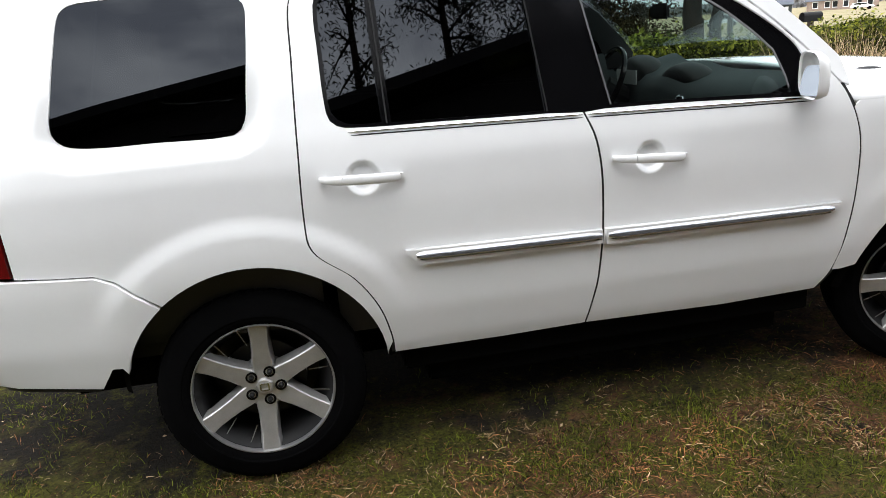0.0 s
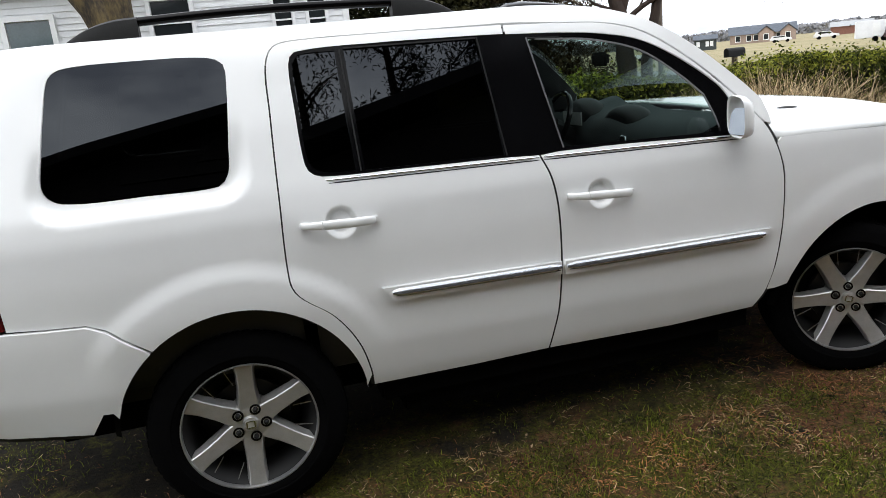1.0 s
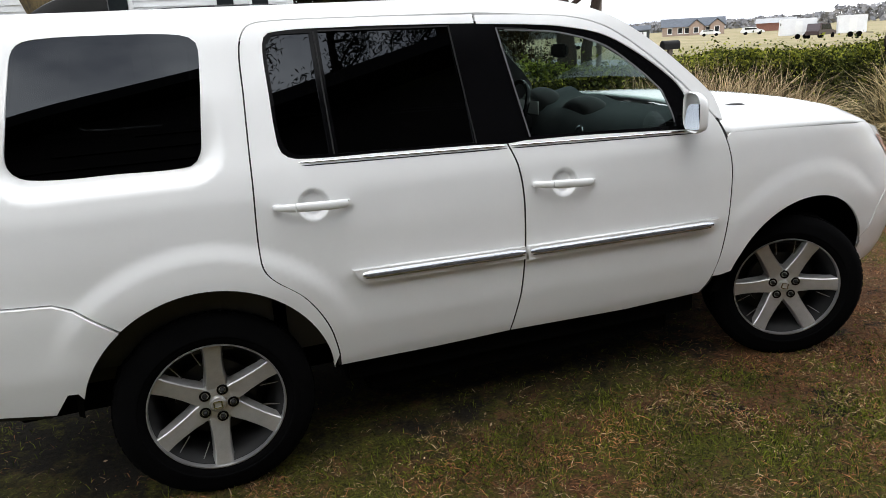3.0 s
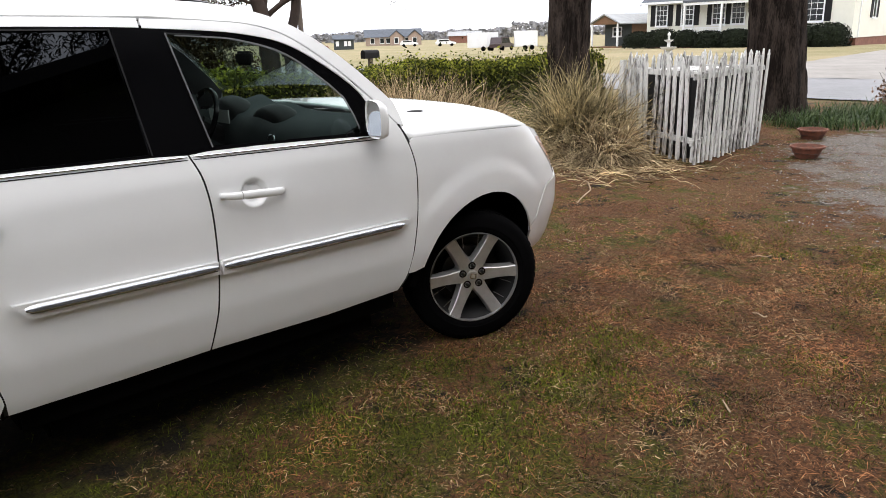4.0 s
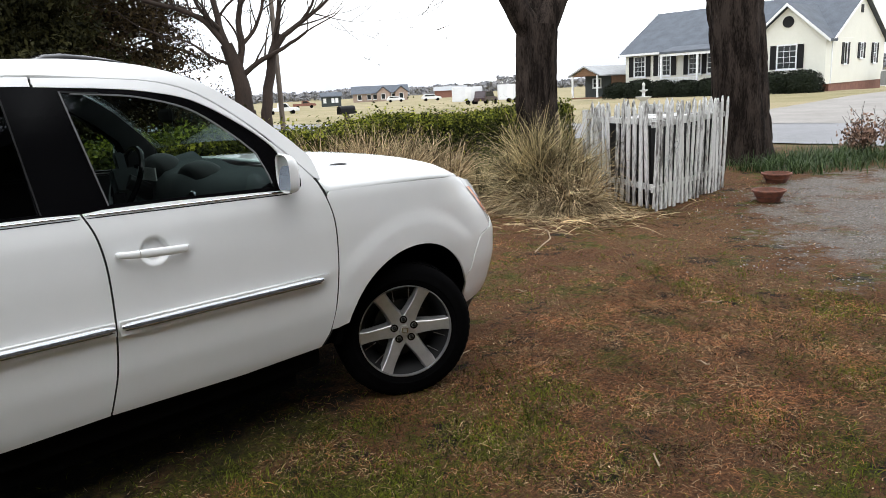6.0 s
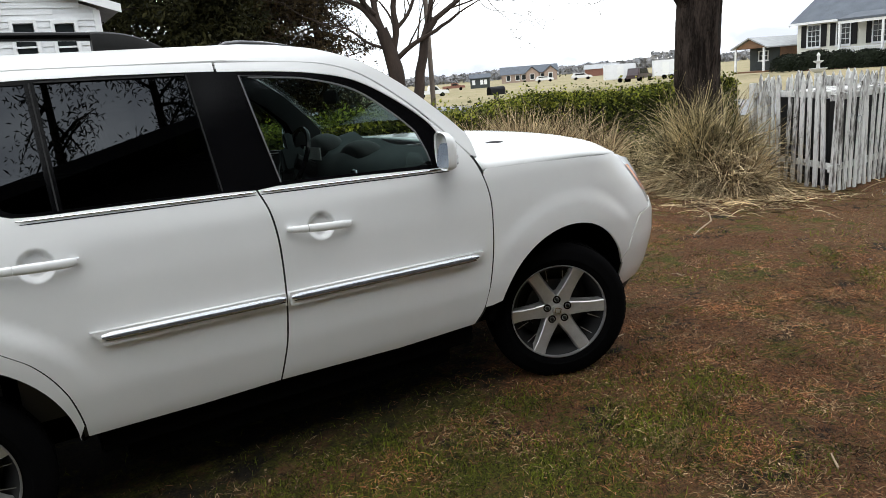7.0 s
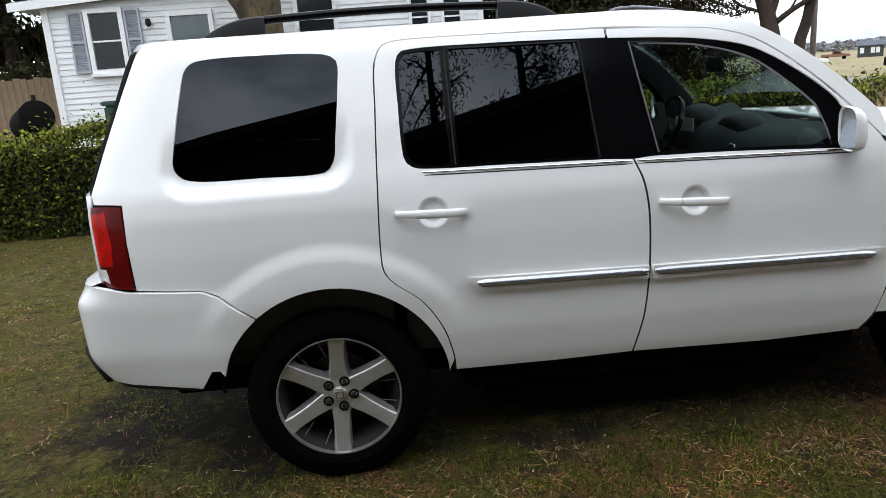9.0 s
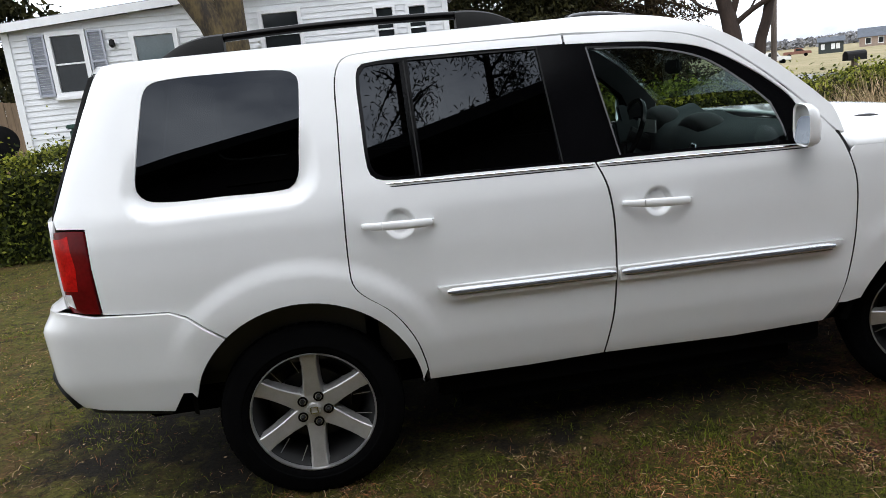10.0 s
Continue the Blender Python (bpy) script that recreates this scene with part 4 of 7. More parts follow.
# head lining and pillar trims
rows = []
for x in np.linspace(-0.6, 1.62, 12):
    rows.append([Vector((x, y, 1.735 + 0.05 * (1 - ((y - MID) / 0.7) ** 2) - 0.05 * ramp(1.3, 1.62, x))) for y in np.linspace(0.30, 2 * MID - 0.30, 13)])
sheet("head_lining", rows, GREY_PLASTIC, car, "grey head lining")
part("load_bay_trim", boxes((-0.75, 0.28, 0.6, -0.70, 1.69, 1.25)), LEATHER, car)
for left in (False, True):
    panel("door_trim", [(0.30, 0.50), (2.2, 0.50), (2.2, 1.20), (0.30, 1.235)], LEATHER, car, out=-0.09, lip=0, left=left, grid=0.12, label="dark inner door trim")
    panel("pillar_trim", [(1.10, 1.22), (1.32, 1.22), (1.27, 1.70), (1.08, 1.70)], LEATHER, car, out=-0.05, lip=0, left=left, grid=0.1)
    panel("screen_pillar_trim", [(1.30, 1.665), (1.55, 1.645), (1.73, 1.595), (1.87, 1.505), (2.00, 1.40), (2.06, 1.30), (2.06, 1.21), (2.23, 1.24), (2.235, 1.33), (2.15, 1.42), (1.98, 1.57), (1.80, 1.685), (1.62, 1.745), (1.40, 1.775), (1.30, 1.78)], LEATHER, car, out=-0.045, lip=0, left=left, grid=0.1)
    panel("side_trim", [(-0.80, 0.55), (0.25, 0.55), (0.25, 1.24), (-0.80, 1.25)], LEATHER, car, out=-0.09, lip=0, left=left, grid=0.15)

# smoked moonroof visor standing over the roof's front
rows = []
for i in range(25):
    u = -1 + 2 * i / 24
    k = 1 - abs(u) ** 8
    rows.append([Vector((x - 0.03 * u * u, MID + 0.44 * u, 1.765 + (z - 1.765) * (0.55 + 0.45 * k))) for x, z in ((1.77, 1.755), (1.70, 1.792), (1.62, 1.818), (1.52, 1.836), (1.43, 1.845), (1.36, 1.841), (1.32, 1.82), (1.31, 1.78))])
sheet("moonroof_visor", rows, BLACK_TRIM, car, "smoked black moonroof visor", thick=0.004)

# ---- materials of the place ----
def ground_material():
    """Worn lawn: dead grass, moss, fallen pine needles, bare soil, a gravel apron, and dry fields far off."""
    m = bpy.data.materials.new("worn_lawn")
    m.use_nodes = True
    n, l = m.node_tree.nodes, m.node_tree.links
    b = n["Principled BSDF"]
    b.inputs["Roughness"].default_value = 0.95
    b.inputs["Specular IOR Level"].default_value = 0.2
    co = n.new("ShaderNodeTexCoord")

    def noise_at(scale, detail=6, rough=0.6, off=0.0):
        mp, t = n.new("ShaderNodeMapping"), n.new("ShaderNodeTexNoise")
        mp.inputs["Location"].default_value = (off, off * 1.7, off * 0.3)
        t.inputs["Scale"].default_value, t.inputs["Detail"].default_value, t.inputs["Roughness"].default_value = scale, detail, rough
        l.new(co.outputs["Object"], mp.inputs["Vector"]); l.new(mp.outputs["Vector"], t.inputs["Vector"])
        return t.outputs["Fac"]

    def steps(fac, p0, p1, c0=(0, 0, 0), c1=(1, 1, 1)):
        r = n.new("ShaderNodeValToRGB")
        r.color_ramp.elements[0].position, r.color_ramp.elements[1].position = p0, p1
        r.color_ramp.elements[0].color, r.color_ramp.elements[1].color = (*c0, 1), (*c1, 1)
        l.new(fac, r.inputs["Fac"])
        return r.outputs["Color"]

    def mix(fac, a, c):
        x = n.new("ShaderNodeMixRGB")
        l.new(fac, x.inputs["Fac"])
        for k, v in (("Color1", a), ("Color2", c)):
            if isinstance(v, tuple):
                x.inputs[k].default_value = (*v, 1)
            else:
                l.new(v, x.inputs[k])
        return x.outputs["Color"]

    def math_node(op, a, c, clamp=False):
        x = n.new("ShaderNodeMath")
        x.operation, x.use_clamp = op, clamp
        for i, v in enumerate((a, c)):
            if isinstance(v, (int, float)):
                x.inputs[i].default_value = v
            else:
                l.new(v, x.inputs[i])
        return x.outputs[0]

    sep = n.new("ShaderNodeSeparateXYZ")
    l.new(co.outputs["Object"], sep.inputs[0])
    X, Y = sep.outputs["X"], sep.outputs["Y"]
    straw = steps(noise_at(55, 9, 0.8), 0.36, 0.66, (0.005, 0.0022, 0.0012), (0.205, 0.093, 0.039))
    dead = steps(noise_at(70, 9, 0.8, 3.0), 0.36, 0.66, (0.007, 0.0045, 0.002), (0.245, 0.148, 0.064))
    moss = steps(noise_at(75, 9, 0.85, 7.0), 0.40, 0.62, (0.003, 0.004, 0.001), (0.125, 0.120, 0.013))
    # bare earth, its tone lowered for the shade painted along the car
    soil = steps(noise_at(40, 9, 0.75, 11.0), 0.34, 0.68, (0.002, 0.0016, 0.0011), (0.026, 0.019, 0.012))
    speck = steps(noise_at(16, 9, 0.8, 41.0), 0.46, 0.54)
    base = mix(steps(noise_at(0.9, 8, 0.75, 2.0), 0.44, 0.56), straw, dead)
    base = mix(speck, base, straw)
    base = mix(steps(noise_at(2.4, 9, 0.8, 9.0), 0.52, 0.58), base, moss)
    base = mix(steps(noise_at(2.6, 9, 0.8, 21.0), 0.55, 0.60), base, soil)
    # greener, mossy lawn towards the house
    green = math_node("SUBTRACT", math_node("ADD", 3.0, math_node("MULTIPLY", math_node("SUBTRACT", noise_at(0.9, 7, 0.7, 61.0), 0.5), 6.0)), X, True)
    base = mix(steps(math_node("MULTIPLY", green, noise_at(3.4, 9, 0.8, 71.0)), 0.43, 0.53), base, moss)
    # coarse tufts of bright moss and hollows of dark earth in that lawn
    tuft = steps(noise_at(26, 8, 0.8, 83.0), 0.38, 0.60, (0.016, 0.012, 0.004), (0.140, 0.130, 0.024))
    tuft = mix(steps(noise_at(5.0, 8, 0.8, 87.0), 0.54, 0.62), tuft, straw)
    tuft = mix(steps(noise_at(9.0, 8, 0.8, 91.0), 0.53, 0.60), tuft, soil)
    back = math_node("SUBTRACT", math_node("MULTIPLY", noise_at(0.8, 8, 0.75, 95.0), 5.0), math_node("ADD", X, 2.4), True)
    base = mix(math_node("MULTIPLY", back, steps(noise_at(1.9, 8, 0.8, 99.0), 0.38, 0.56)), base, tuft)
    # the car's shade painted as dark soil and moss, ragged towards the open lawn
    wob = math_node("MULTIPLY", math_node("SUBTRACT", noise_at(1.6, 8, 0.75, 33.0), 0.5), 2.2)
    car_shade = math_node("DIVIDE", math_node("ADD", math_node("ADD", Y, 0.32), wob), 0.9, True)
    car_shade = math_node("MULTIPLY", car_shade, math_node("SUBTRACT", math_node("ADD", 3.2, wob), X, True))
    car_shade = math_node("MULTIPLY", car_shade, math_node("ADD", math_node("ADD", 1.9, wob), X, True))
    shade_mix = mix(steps(noise_at(6.0, 9, 0.8, 27.0), 0.54, 0.64), soil, moss)
    base = mix(steps(math_node("MULTIPLY", car_shade, noise_at(2.2, 8, 0.8, 51.0)), 0.22, 0.42), base, shade_mix)
    # the gravel apron beyond the parked car: a lobe with a ragged edge
    u = math_node("DIVIDE", math_node("SUBTRACT", X, 10.6), 4.1)
    v = math_node("DIVIDE", math_node("SUBTRACT", math_node("ADD", Y, math_node("MULTIPLY", X, -0.10)), -1.9), 2.35)
    d = math_node("ADD", math_node("POWER", math_node("ABSOLUTE", u, 0.0), 2.0), math_node("POWER", math_node("ABSOLUTE", v, 0.0), 2.0))
    edge = math_node("ADD", d, math_node("MULTIPLY", math_node("SUBTRACT", noise_at(1.6, 9, 0.8, 5.0), 0.5), 3.6))
    apron = steps(edge, 0.65, 1.25, (1, 1, 1), (0, 0, 0))
    vor = n.new("ShaderNodeTexVoronoi")
    vor.inputs["Scale"].default_value = 38.0
    l.new(co.outputs["Object"], vor.inputs["Vector"])
    gravel = mix(steps(vor.outputs["Distance"], 0.1, 0.5), (0.36, 0.325, 0.29), (0.085, 0.070, 0.057))
    gravel = mix(steps(noise_at(2.5, 6, 0.7, 15.0), 0.42, 0.62), gravel, (0.135, 0.112, 0.095))
    gravel = mix(steps(noise_at(1.1, 8, 0.75, 81.0), 0.50, 0.60), gravel, base)
    base = mix(apron, base, gravel)
    # dry winter fields far away
    field = mix(steps(noise_at(0.12, 6, 0.7, 4.0), 0.40, 0.65), (0.30, 0.25, 0.15), (0.20, 0.18, 0.09))
    r2 = math_node("SQRT", math_node("ADD", math_node("POWER", math_node("SUBTRACT", X, 2.0), 2.0), math_node("POWER", math_node("SUBTRACT", Y, 0.0), 2.0)), 0.0)
    mr = n.new("ShaderNodeMapRange")
    mr.inputs["From Min"].default_value, mr.inputs["From Max"].default_value = 14.0, 20.0
    l.new(r2, mr.inputs["Value"])
    base = mix(mr.outputs[0], base, field)
    l.new(base, b.inputs["Base Color"])
    bp = n.new("ShaderNodeBump")
    bp.inputs["Strength"].default_value, bp.inputs["Distance"].default_value = 0.9, 0.03
    l.new(noise_at(70, 10, 0.8, 1.0), bp.inputs["Height"])
    l.new(bp.outputs["Normal"], b.inputs["Normal"])
    rr = steps(apron, 0.0, 1.0, (0.95, 0.95, 0.95), (0.6, 0.6, 0.6))
    l.new(rr, b.inputs["Roughness"])
    m.diffuse_color = (0.12, 0.08, 0.05, 1)
    return m


def leaf_material(name, dark, light, rough=0.45, spread=0.35, back=0.35, skew=0.0):
    """Leaves, each with its own shade, that let some light through."""
    m = bpy.data.materials.new(name)
    m.use_nodes = True
    n, l = m.node_tree.nodes, m.node_tree.links
    b = n["Principled BSDF"]
    b.inputs["Roughness"].default_value = rough
    b.inputs["Specular IOR Level"].default_value = 0.16
    g, rp, hs, mr = n.new("ShaderNodeNewGeometry"), n.new("ShaderNodeValToRGB"), n.new("ShaderNodeHueSaturation"), n.new("ShaderNodeMapRange")
    rp.color_ramp.elements[0].color, rp.color_ramp.elements[1].color = (*dark, 1), (*light, 1)
    rp.color_ramp.elements[0].position = skew
    l.new(g.outputs["Random Per Island"], rp.inputs["Fac"])
    tc, nz = n.new("ShaderNodeTexCoord"), n.new("ShaderNodeTexNoise")
    nz.inputs["Scale"].default_value = 2.0
    l.new(tc.outputs["Object"], nz.inputs["Vector"])
    mr.inputs["From Min"].default_value, mr.inputs["From Max"].default_value = 0.3, 0.7
    mr.inputs["To Min"].default_value, mr.inputs["To Max"].default_value = 1 - spread, 1 + spread
    l.new(nz.outputs["Fac"], mr.inputs["Value"]); l.new(mr.outputs[0], hs.inputs["Value"])
    l.new(rp.outputs["Color"], hs.inputs["Color"]); l.new(hs.outputs["Color"], b.inputs["Base Color"])
    if back:
        tl, mx = n.new("ShaderNodeBsdfTranslucent"), n.new("ShaderNodeMixShader")
        mx.inputs["Fac"].default_value = back
        l.new(hs.outputs["Color"], tl.inputs["Color"])
        l.new(b.outputs[0], mx.inputs[1]); l.new(tl.outputs[0], mx.inputs[2])
        l.new(mx.outputs[0], n["Material Output"].inputs["Surface"])
    m.diffuse_color = (*light, 1)
    return m


GROUND = ground_material()
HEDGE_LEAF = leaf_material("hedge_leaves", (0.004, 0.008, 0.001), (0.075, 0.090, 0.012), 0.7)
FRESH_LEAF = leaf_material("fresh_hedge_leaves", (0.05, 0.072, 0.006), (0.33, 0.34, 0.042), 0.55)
DARK_LEAF = leaf_material("evergreen_needles", (0.005, 0.006, 0.0015), (0.034, 0.032, 0.009), 0.85, back=0.15)
BROWN_LEAF = leaf_material("brown_foliage", (0.010, 0.007, 0.003), (0.070, 0.048, 0.020), 0.85, back=0.2)
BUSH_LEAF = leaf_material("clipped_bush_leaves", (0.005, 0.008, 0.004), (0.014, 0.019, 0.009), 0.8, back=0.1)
RED_LEAF = leaf_material("reddish_shrub_leaves", (0.05, 0.026, 0.014), (0.46, 0.30, 0.22))
STRAP_LEAF = leaf_material("strap_leaves", (0.012, 0.028, 0.008), (0.085, 0.125, 0.045))
DRY_GRASS = leaf_material("dry_ornamental_grass", (0.060, 0.034, 0.012), (0.80, 0.63, 0.38), 0.7, 0.6, 0.12, 0.2)
GREENISH_GRASS = leaf_material("half_dry_grass", (0.034, 0.029, 0.008), (0.74, 0.60, 0.33), 0.7, 0.6, 0.12, 0.2)
DEAD_BLADES = leaf_material("dead_blades", (0.036, 0.020, 0.009), (0.62, 0.435, 0.255), 0.8, 0.6, 0.15, 0.28)
STRAW_BLADES = leaf_material("pine_needles", (0.024, 0.009, 0.0035), (0.46, 0.20, 0.085), 0.8, 0.6, 0.15, 0.22)
GREEN_BLADES = leaf_material("green_blades", (0.012, 0.019, 0.002), (0.190, 0.225, 0.020), 0.7, 0.4, 0.25, 0.1)
BARK = material("dark_bark", (0.044, 0.033, 0.027), 0.9, spec=0.1, color2=(0.008, 0.0055, 0.0045), scale=9, bump=1.0, bump_scale=16, stretch=(1, 1, 0.16), contrast=(0.42, 0.58))
BARK_GREY = material("grey_brown_bark", (0.042, 0.031, 0.025), 0.9, color2=(0.012, 0.009, 0.007), scale=6, bump=0.8, bump_scale=20, stretch=(1, 1, 0.3))
BARK_BROWN = material("brown_bark", (0.050, 0.032, 0.023), 0.9, color2=(0.020, 0.013, 0.010), scale=6, bump=0.8, bump_scale=20, stretch=(1, 1, 0.3))
MOSSY_BARK = material("mossy_bark", (0.10, 0.072, 0.030), 0.9, color2=(0.022, 0.016, 0.011), scale=4, bump=0.9, bump_scale=16, stretch=(1, 1, 0.35), contrast=(0.40, 0.60))
TWIG = material("dry_twig", (0.42, 0.31, 0.2), 0.8, var=0.4, scale=30)
OLD_WHITE = material("weathered_white_paint", (0.60, 0.595, 0.575), 0.75, color2=(0.075, 0.066, 0.058), scale=7, bump=0.35, bump_scale=60, stretch=(1, 1, 0.3), contrast=(0.38, 0.52))
_n, _l = OLD_WHITE.node_tree.nodes, OLD_WHITE.node_tree.links
_info, _off = _n.new("ShaderNodeObjectInfo"), _n.new("ShaderNodeVectorMath")
_off.operation = "SCALE"
_off.inputs[0].default_value = (17.0, 9.0, 23.0)
_l.new(_info.outputs["Random"], _off.inputs["Scale"])
_l.new(_off.outputs[0], next(q for q in _n if q.bl_idname == "ShaderNodeMapping").inputs["Location"])
SIDING = material("white_vinyl_siding", (0.74, 0.755, 0.77), 0.55, var=0.10, scale=3, bump=0.05, bump_scale=40)
TRIM_WHITE = material("white_trim", (0.78, 0.79, 0.80), 0.5, var=0.08, scale=6)
SHUTTER = material("grey_shutter", (0.38, 0.40, 0.46), 0.6, var=0.12, scale=8)
PANE = material("window_pane", (0.020, 0.024, 0.026), 0.08, var=0.3, scale=2, spec=0.3)
CURTAIN = material("pale_curtain_pane", (0.10, 0.135, 0.145), 0.12, var=0.3, scale=3, coat=0.3)
ROOF_GREY = material("grey_shingles", (0.10, 0.115, 0.14), 0.85, var=0.35, scale=1.2, bump=0.4, bump_scale=10)
ROOF_PALE = material("pale_shingles", (0.36, 0.37, 0.38), 0.85, var=0.25, scale=2, bump=0.4, bump_scale=14)
YELLOW_SIDING = material("cream_siding", (0.72, 0.71, 0.63), 0.55, var=0.07, scale=0.7)
BRICK = material("red_brown_brick", (0.24, 0.11, 0.08), 0.85, var=0.35, scale=3)
TAN_BRICK = material("tan_brick", (0.36, 0.27, 0.22), 0.85, var=0.3, scale=0.8)
BROWN_WOOD = material("brown_cabin_wood", (0.19, 0.10, 0.05), 0.7, var=0.4, scale=2, stretch=(1, 1, 3))
FENCE_WOOD = material("weathered_board", (0.23, 0.16, 0.10), 0.85, var=0.45, scale=4, bump=0.3, bump_scale=30, stretch=(1, 1, 0.2))
ASPHALT = material("pale_asphalt", (0.21, 0.21, 0.22), 0.75, var=0.25, scale=0.6, bump=0.3, bump_scale=80)
CONCRETE = material("pale_drive", (0.27, 0.25, 0.23), 0.85, var=0.3, scale=0.5, bump=0.2, bump_scale=50)
TERRACOTTA = material("terracotta", (0.27, 0.095, 0.055), 0.8, color2=(0.10, 0.050, 0.038), scale=14, bump=0.15, bump_scale=90)
POT_SOIL = material("pot_soil", (0.10, 0.04, 0.03), 0.95, var=0.5, scale=30, bump=0.6, bump_scale=90)
SOOT = material("sooty_steel", (0.006, 0.006, 0.006), 0.85, spec=0.06, var=0.4, scale=10)
BLACK_IRON = material("black_iron", (0.007, 0.007, 0.008), 0.6, spec=0.25, var=0.4, scale=10, bump=0.2, bump_scale=50)
GREEN_PLASTIC = material("dark_green_plastic", (0.015, 0.055, 0.04), 0.45, var=0.25, scale=6)
STONE_WHITE = material("white_cast_stone", (0.62, 0.62, 0.60), 0.8, var=0.2, scale=8, bump=0.2, bump_scale=50)
VAN_RED = material("dark_maroon_paint", (0.026, 0.007, 0.013), 0.3, var=0.2, scale=3, coat=0.6)
CAR_WHITE = material("far_white_paint", (0.72, 0.72, 0.73), 0.35, var=0.08, scale=2, coat=0.5)
TRAILER = material("white_trailer_skin", (0.74, 0.75, 0.78), 0.45, var=0.12, scale=1.2)
SHED_DARK = material("dark_shed_board_and_porch_shade", (0.035, 0.045, 0.045), 0.7, var=0.3, scale=3)
POLE_WOOD = material("pole_wood", (0.16, 0.13, 0.11), 0.9, var=0.35, scale=4, stretch=(1, 1, 0.2))
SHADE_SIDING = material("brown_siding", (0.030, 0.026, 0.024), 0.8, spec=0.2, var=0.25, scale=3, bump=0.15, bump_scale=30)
DARK_SHINGLE = material("dark_shingles", (0.025, 0.024, 0.024), 0.9, spec=0.1, var=0.3, scale=3, bump=0.3, bump_scale=12)
# pale blue-grey: the haze of distance is in this colour
HAZY_WOODS = leaf_material("far_winter_woods_with_haze", (0.17, 0.175, 0.19), (0.29, 0.285, 0.29), 0.9, 0.2, 0.0)
GREY_METAL = material("grey_painted_steel", (0.30, 0.31, 0.32), 0.5, 0.3, var=0.15, scale=6)


# ---- the ground ----
def ground_z(x, y):
    """Level near the car, falling gently to the far fields."""
    d = math.hypot(x, y)
    z = -0.020 * max(0.0, min(d, 120.0) - 60.0)
    if d < 40 and not (-1.3 < x < 3.9 and -0.3 < y < 2.2):
        z += 0.018 * noise.noise((x * 0.9, y * 0.9, 3.0)) + 0.007 * noise.noise((x * 3.1, y * 3.1, 8.0))
    return z


def spread(lo, hi, near, step, grow):
    """Grid lines: dense round the car, wider outwards."""
    out, v, s = [], near[0], step
    q = list(np.arange(near[0], near[1] + 1e-6, step))
    while v > lo:
        s *= grow
        v -= s
        q.insert(0, max(v, lo))
    v, s = near[1], step
    while v < hi:
        s *= grow
        v += s
        q.append(min(v, hi))
    return q


gx, gy = spread(-900, 1200, (-7, 18), 0.25, 1.25), spread(-700, 1200, (-5, 9), 0.25, 1.25)
verts = [(x, y, ground_z(x, y)) for x in gx for y in gy]
k = len(gy)
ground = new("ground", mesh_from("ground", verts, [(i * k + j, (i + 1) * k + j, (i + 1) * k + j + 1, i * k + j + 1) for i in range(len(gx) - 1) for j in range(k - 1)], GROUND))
tagged(ground, "worn lawn of dead grass, moss and fallen pine needles", "ground", kind="structure")


def draped(name, quads, mat, label, category, lift, n=24):
    """A strip laid on the ground: rows of (left point, right point)."""
    rows = []
    for (a0, b0), (a1, b1) in zip(quads, quads[1:]):
        for i in range(n):
            t = i / n
            a, b = Vector(a0).lerp(Vector(a1), t), Vector(b0).lerp(Vector(b1), t)
            rows.append([a.lerp(b, u / 8) for u in range(9)])
    rows.append([Vector(quads[-1][0]).lerp(Vector(quads[-1][1]), u / 8) for u in range(9)])
    verts = [(p.x, p.y, ground_z(p.x, p.y) + lift) for r in rows for p in r]
    faces = [(i * 9 + j, i * 9 + j + 1, i * 9 + j + 10, i * 9 + j + 9) for i in range(len(rows) - 1) for j in range(8)]
    return tagged(new(name, mesh_from(name, verts, faces, mat)), label, category, kind="structure")


draped("road", [((24.6, -60), (16.2, -60)), ((24.4, 0), (16.8, 0)), ((23.6, 8), (17.4, 8)), ((22.6, 40), (16.6, 40)), ((20, 160), (14, 160))], ASPHALT, "pale grey asphalt road past the lawn", "road", 0.03)
draped("driveway", [((23.2, 10.6), (23.4, 3.0)), ((34, 10.6), (36, 5.0)), ((46, 11.8), (46, 7.0)), ((58, 11.5), (58, 5.0)), ((75, 10.5), (75, 2.0))], CONCRETE, "pale gravel driveway of the cream house", "driveway", 0.035)


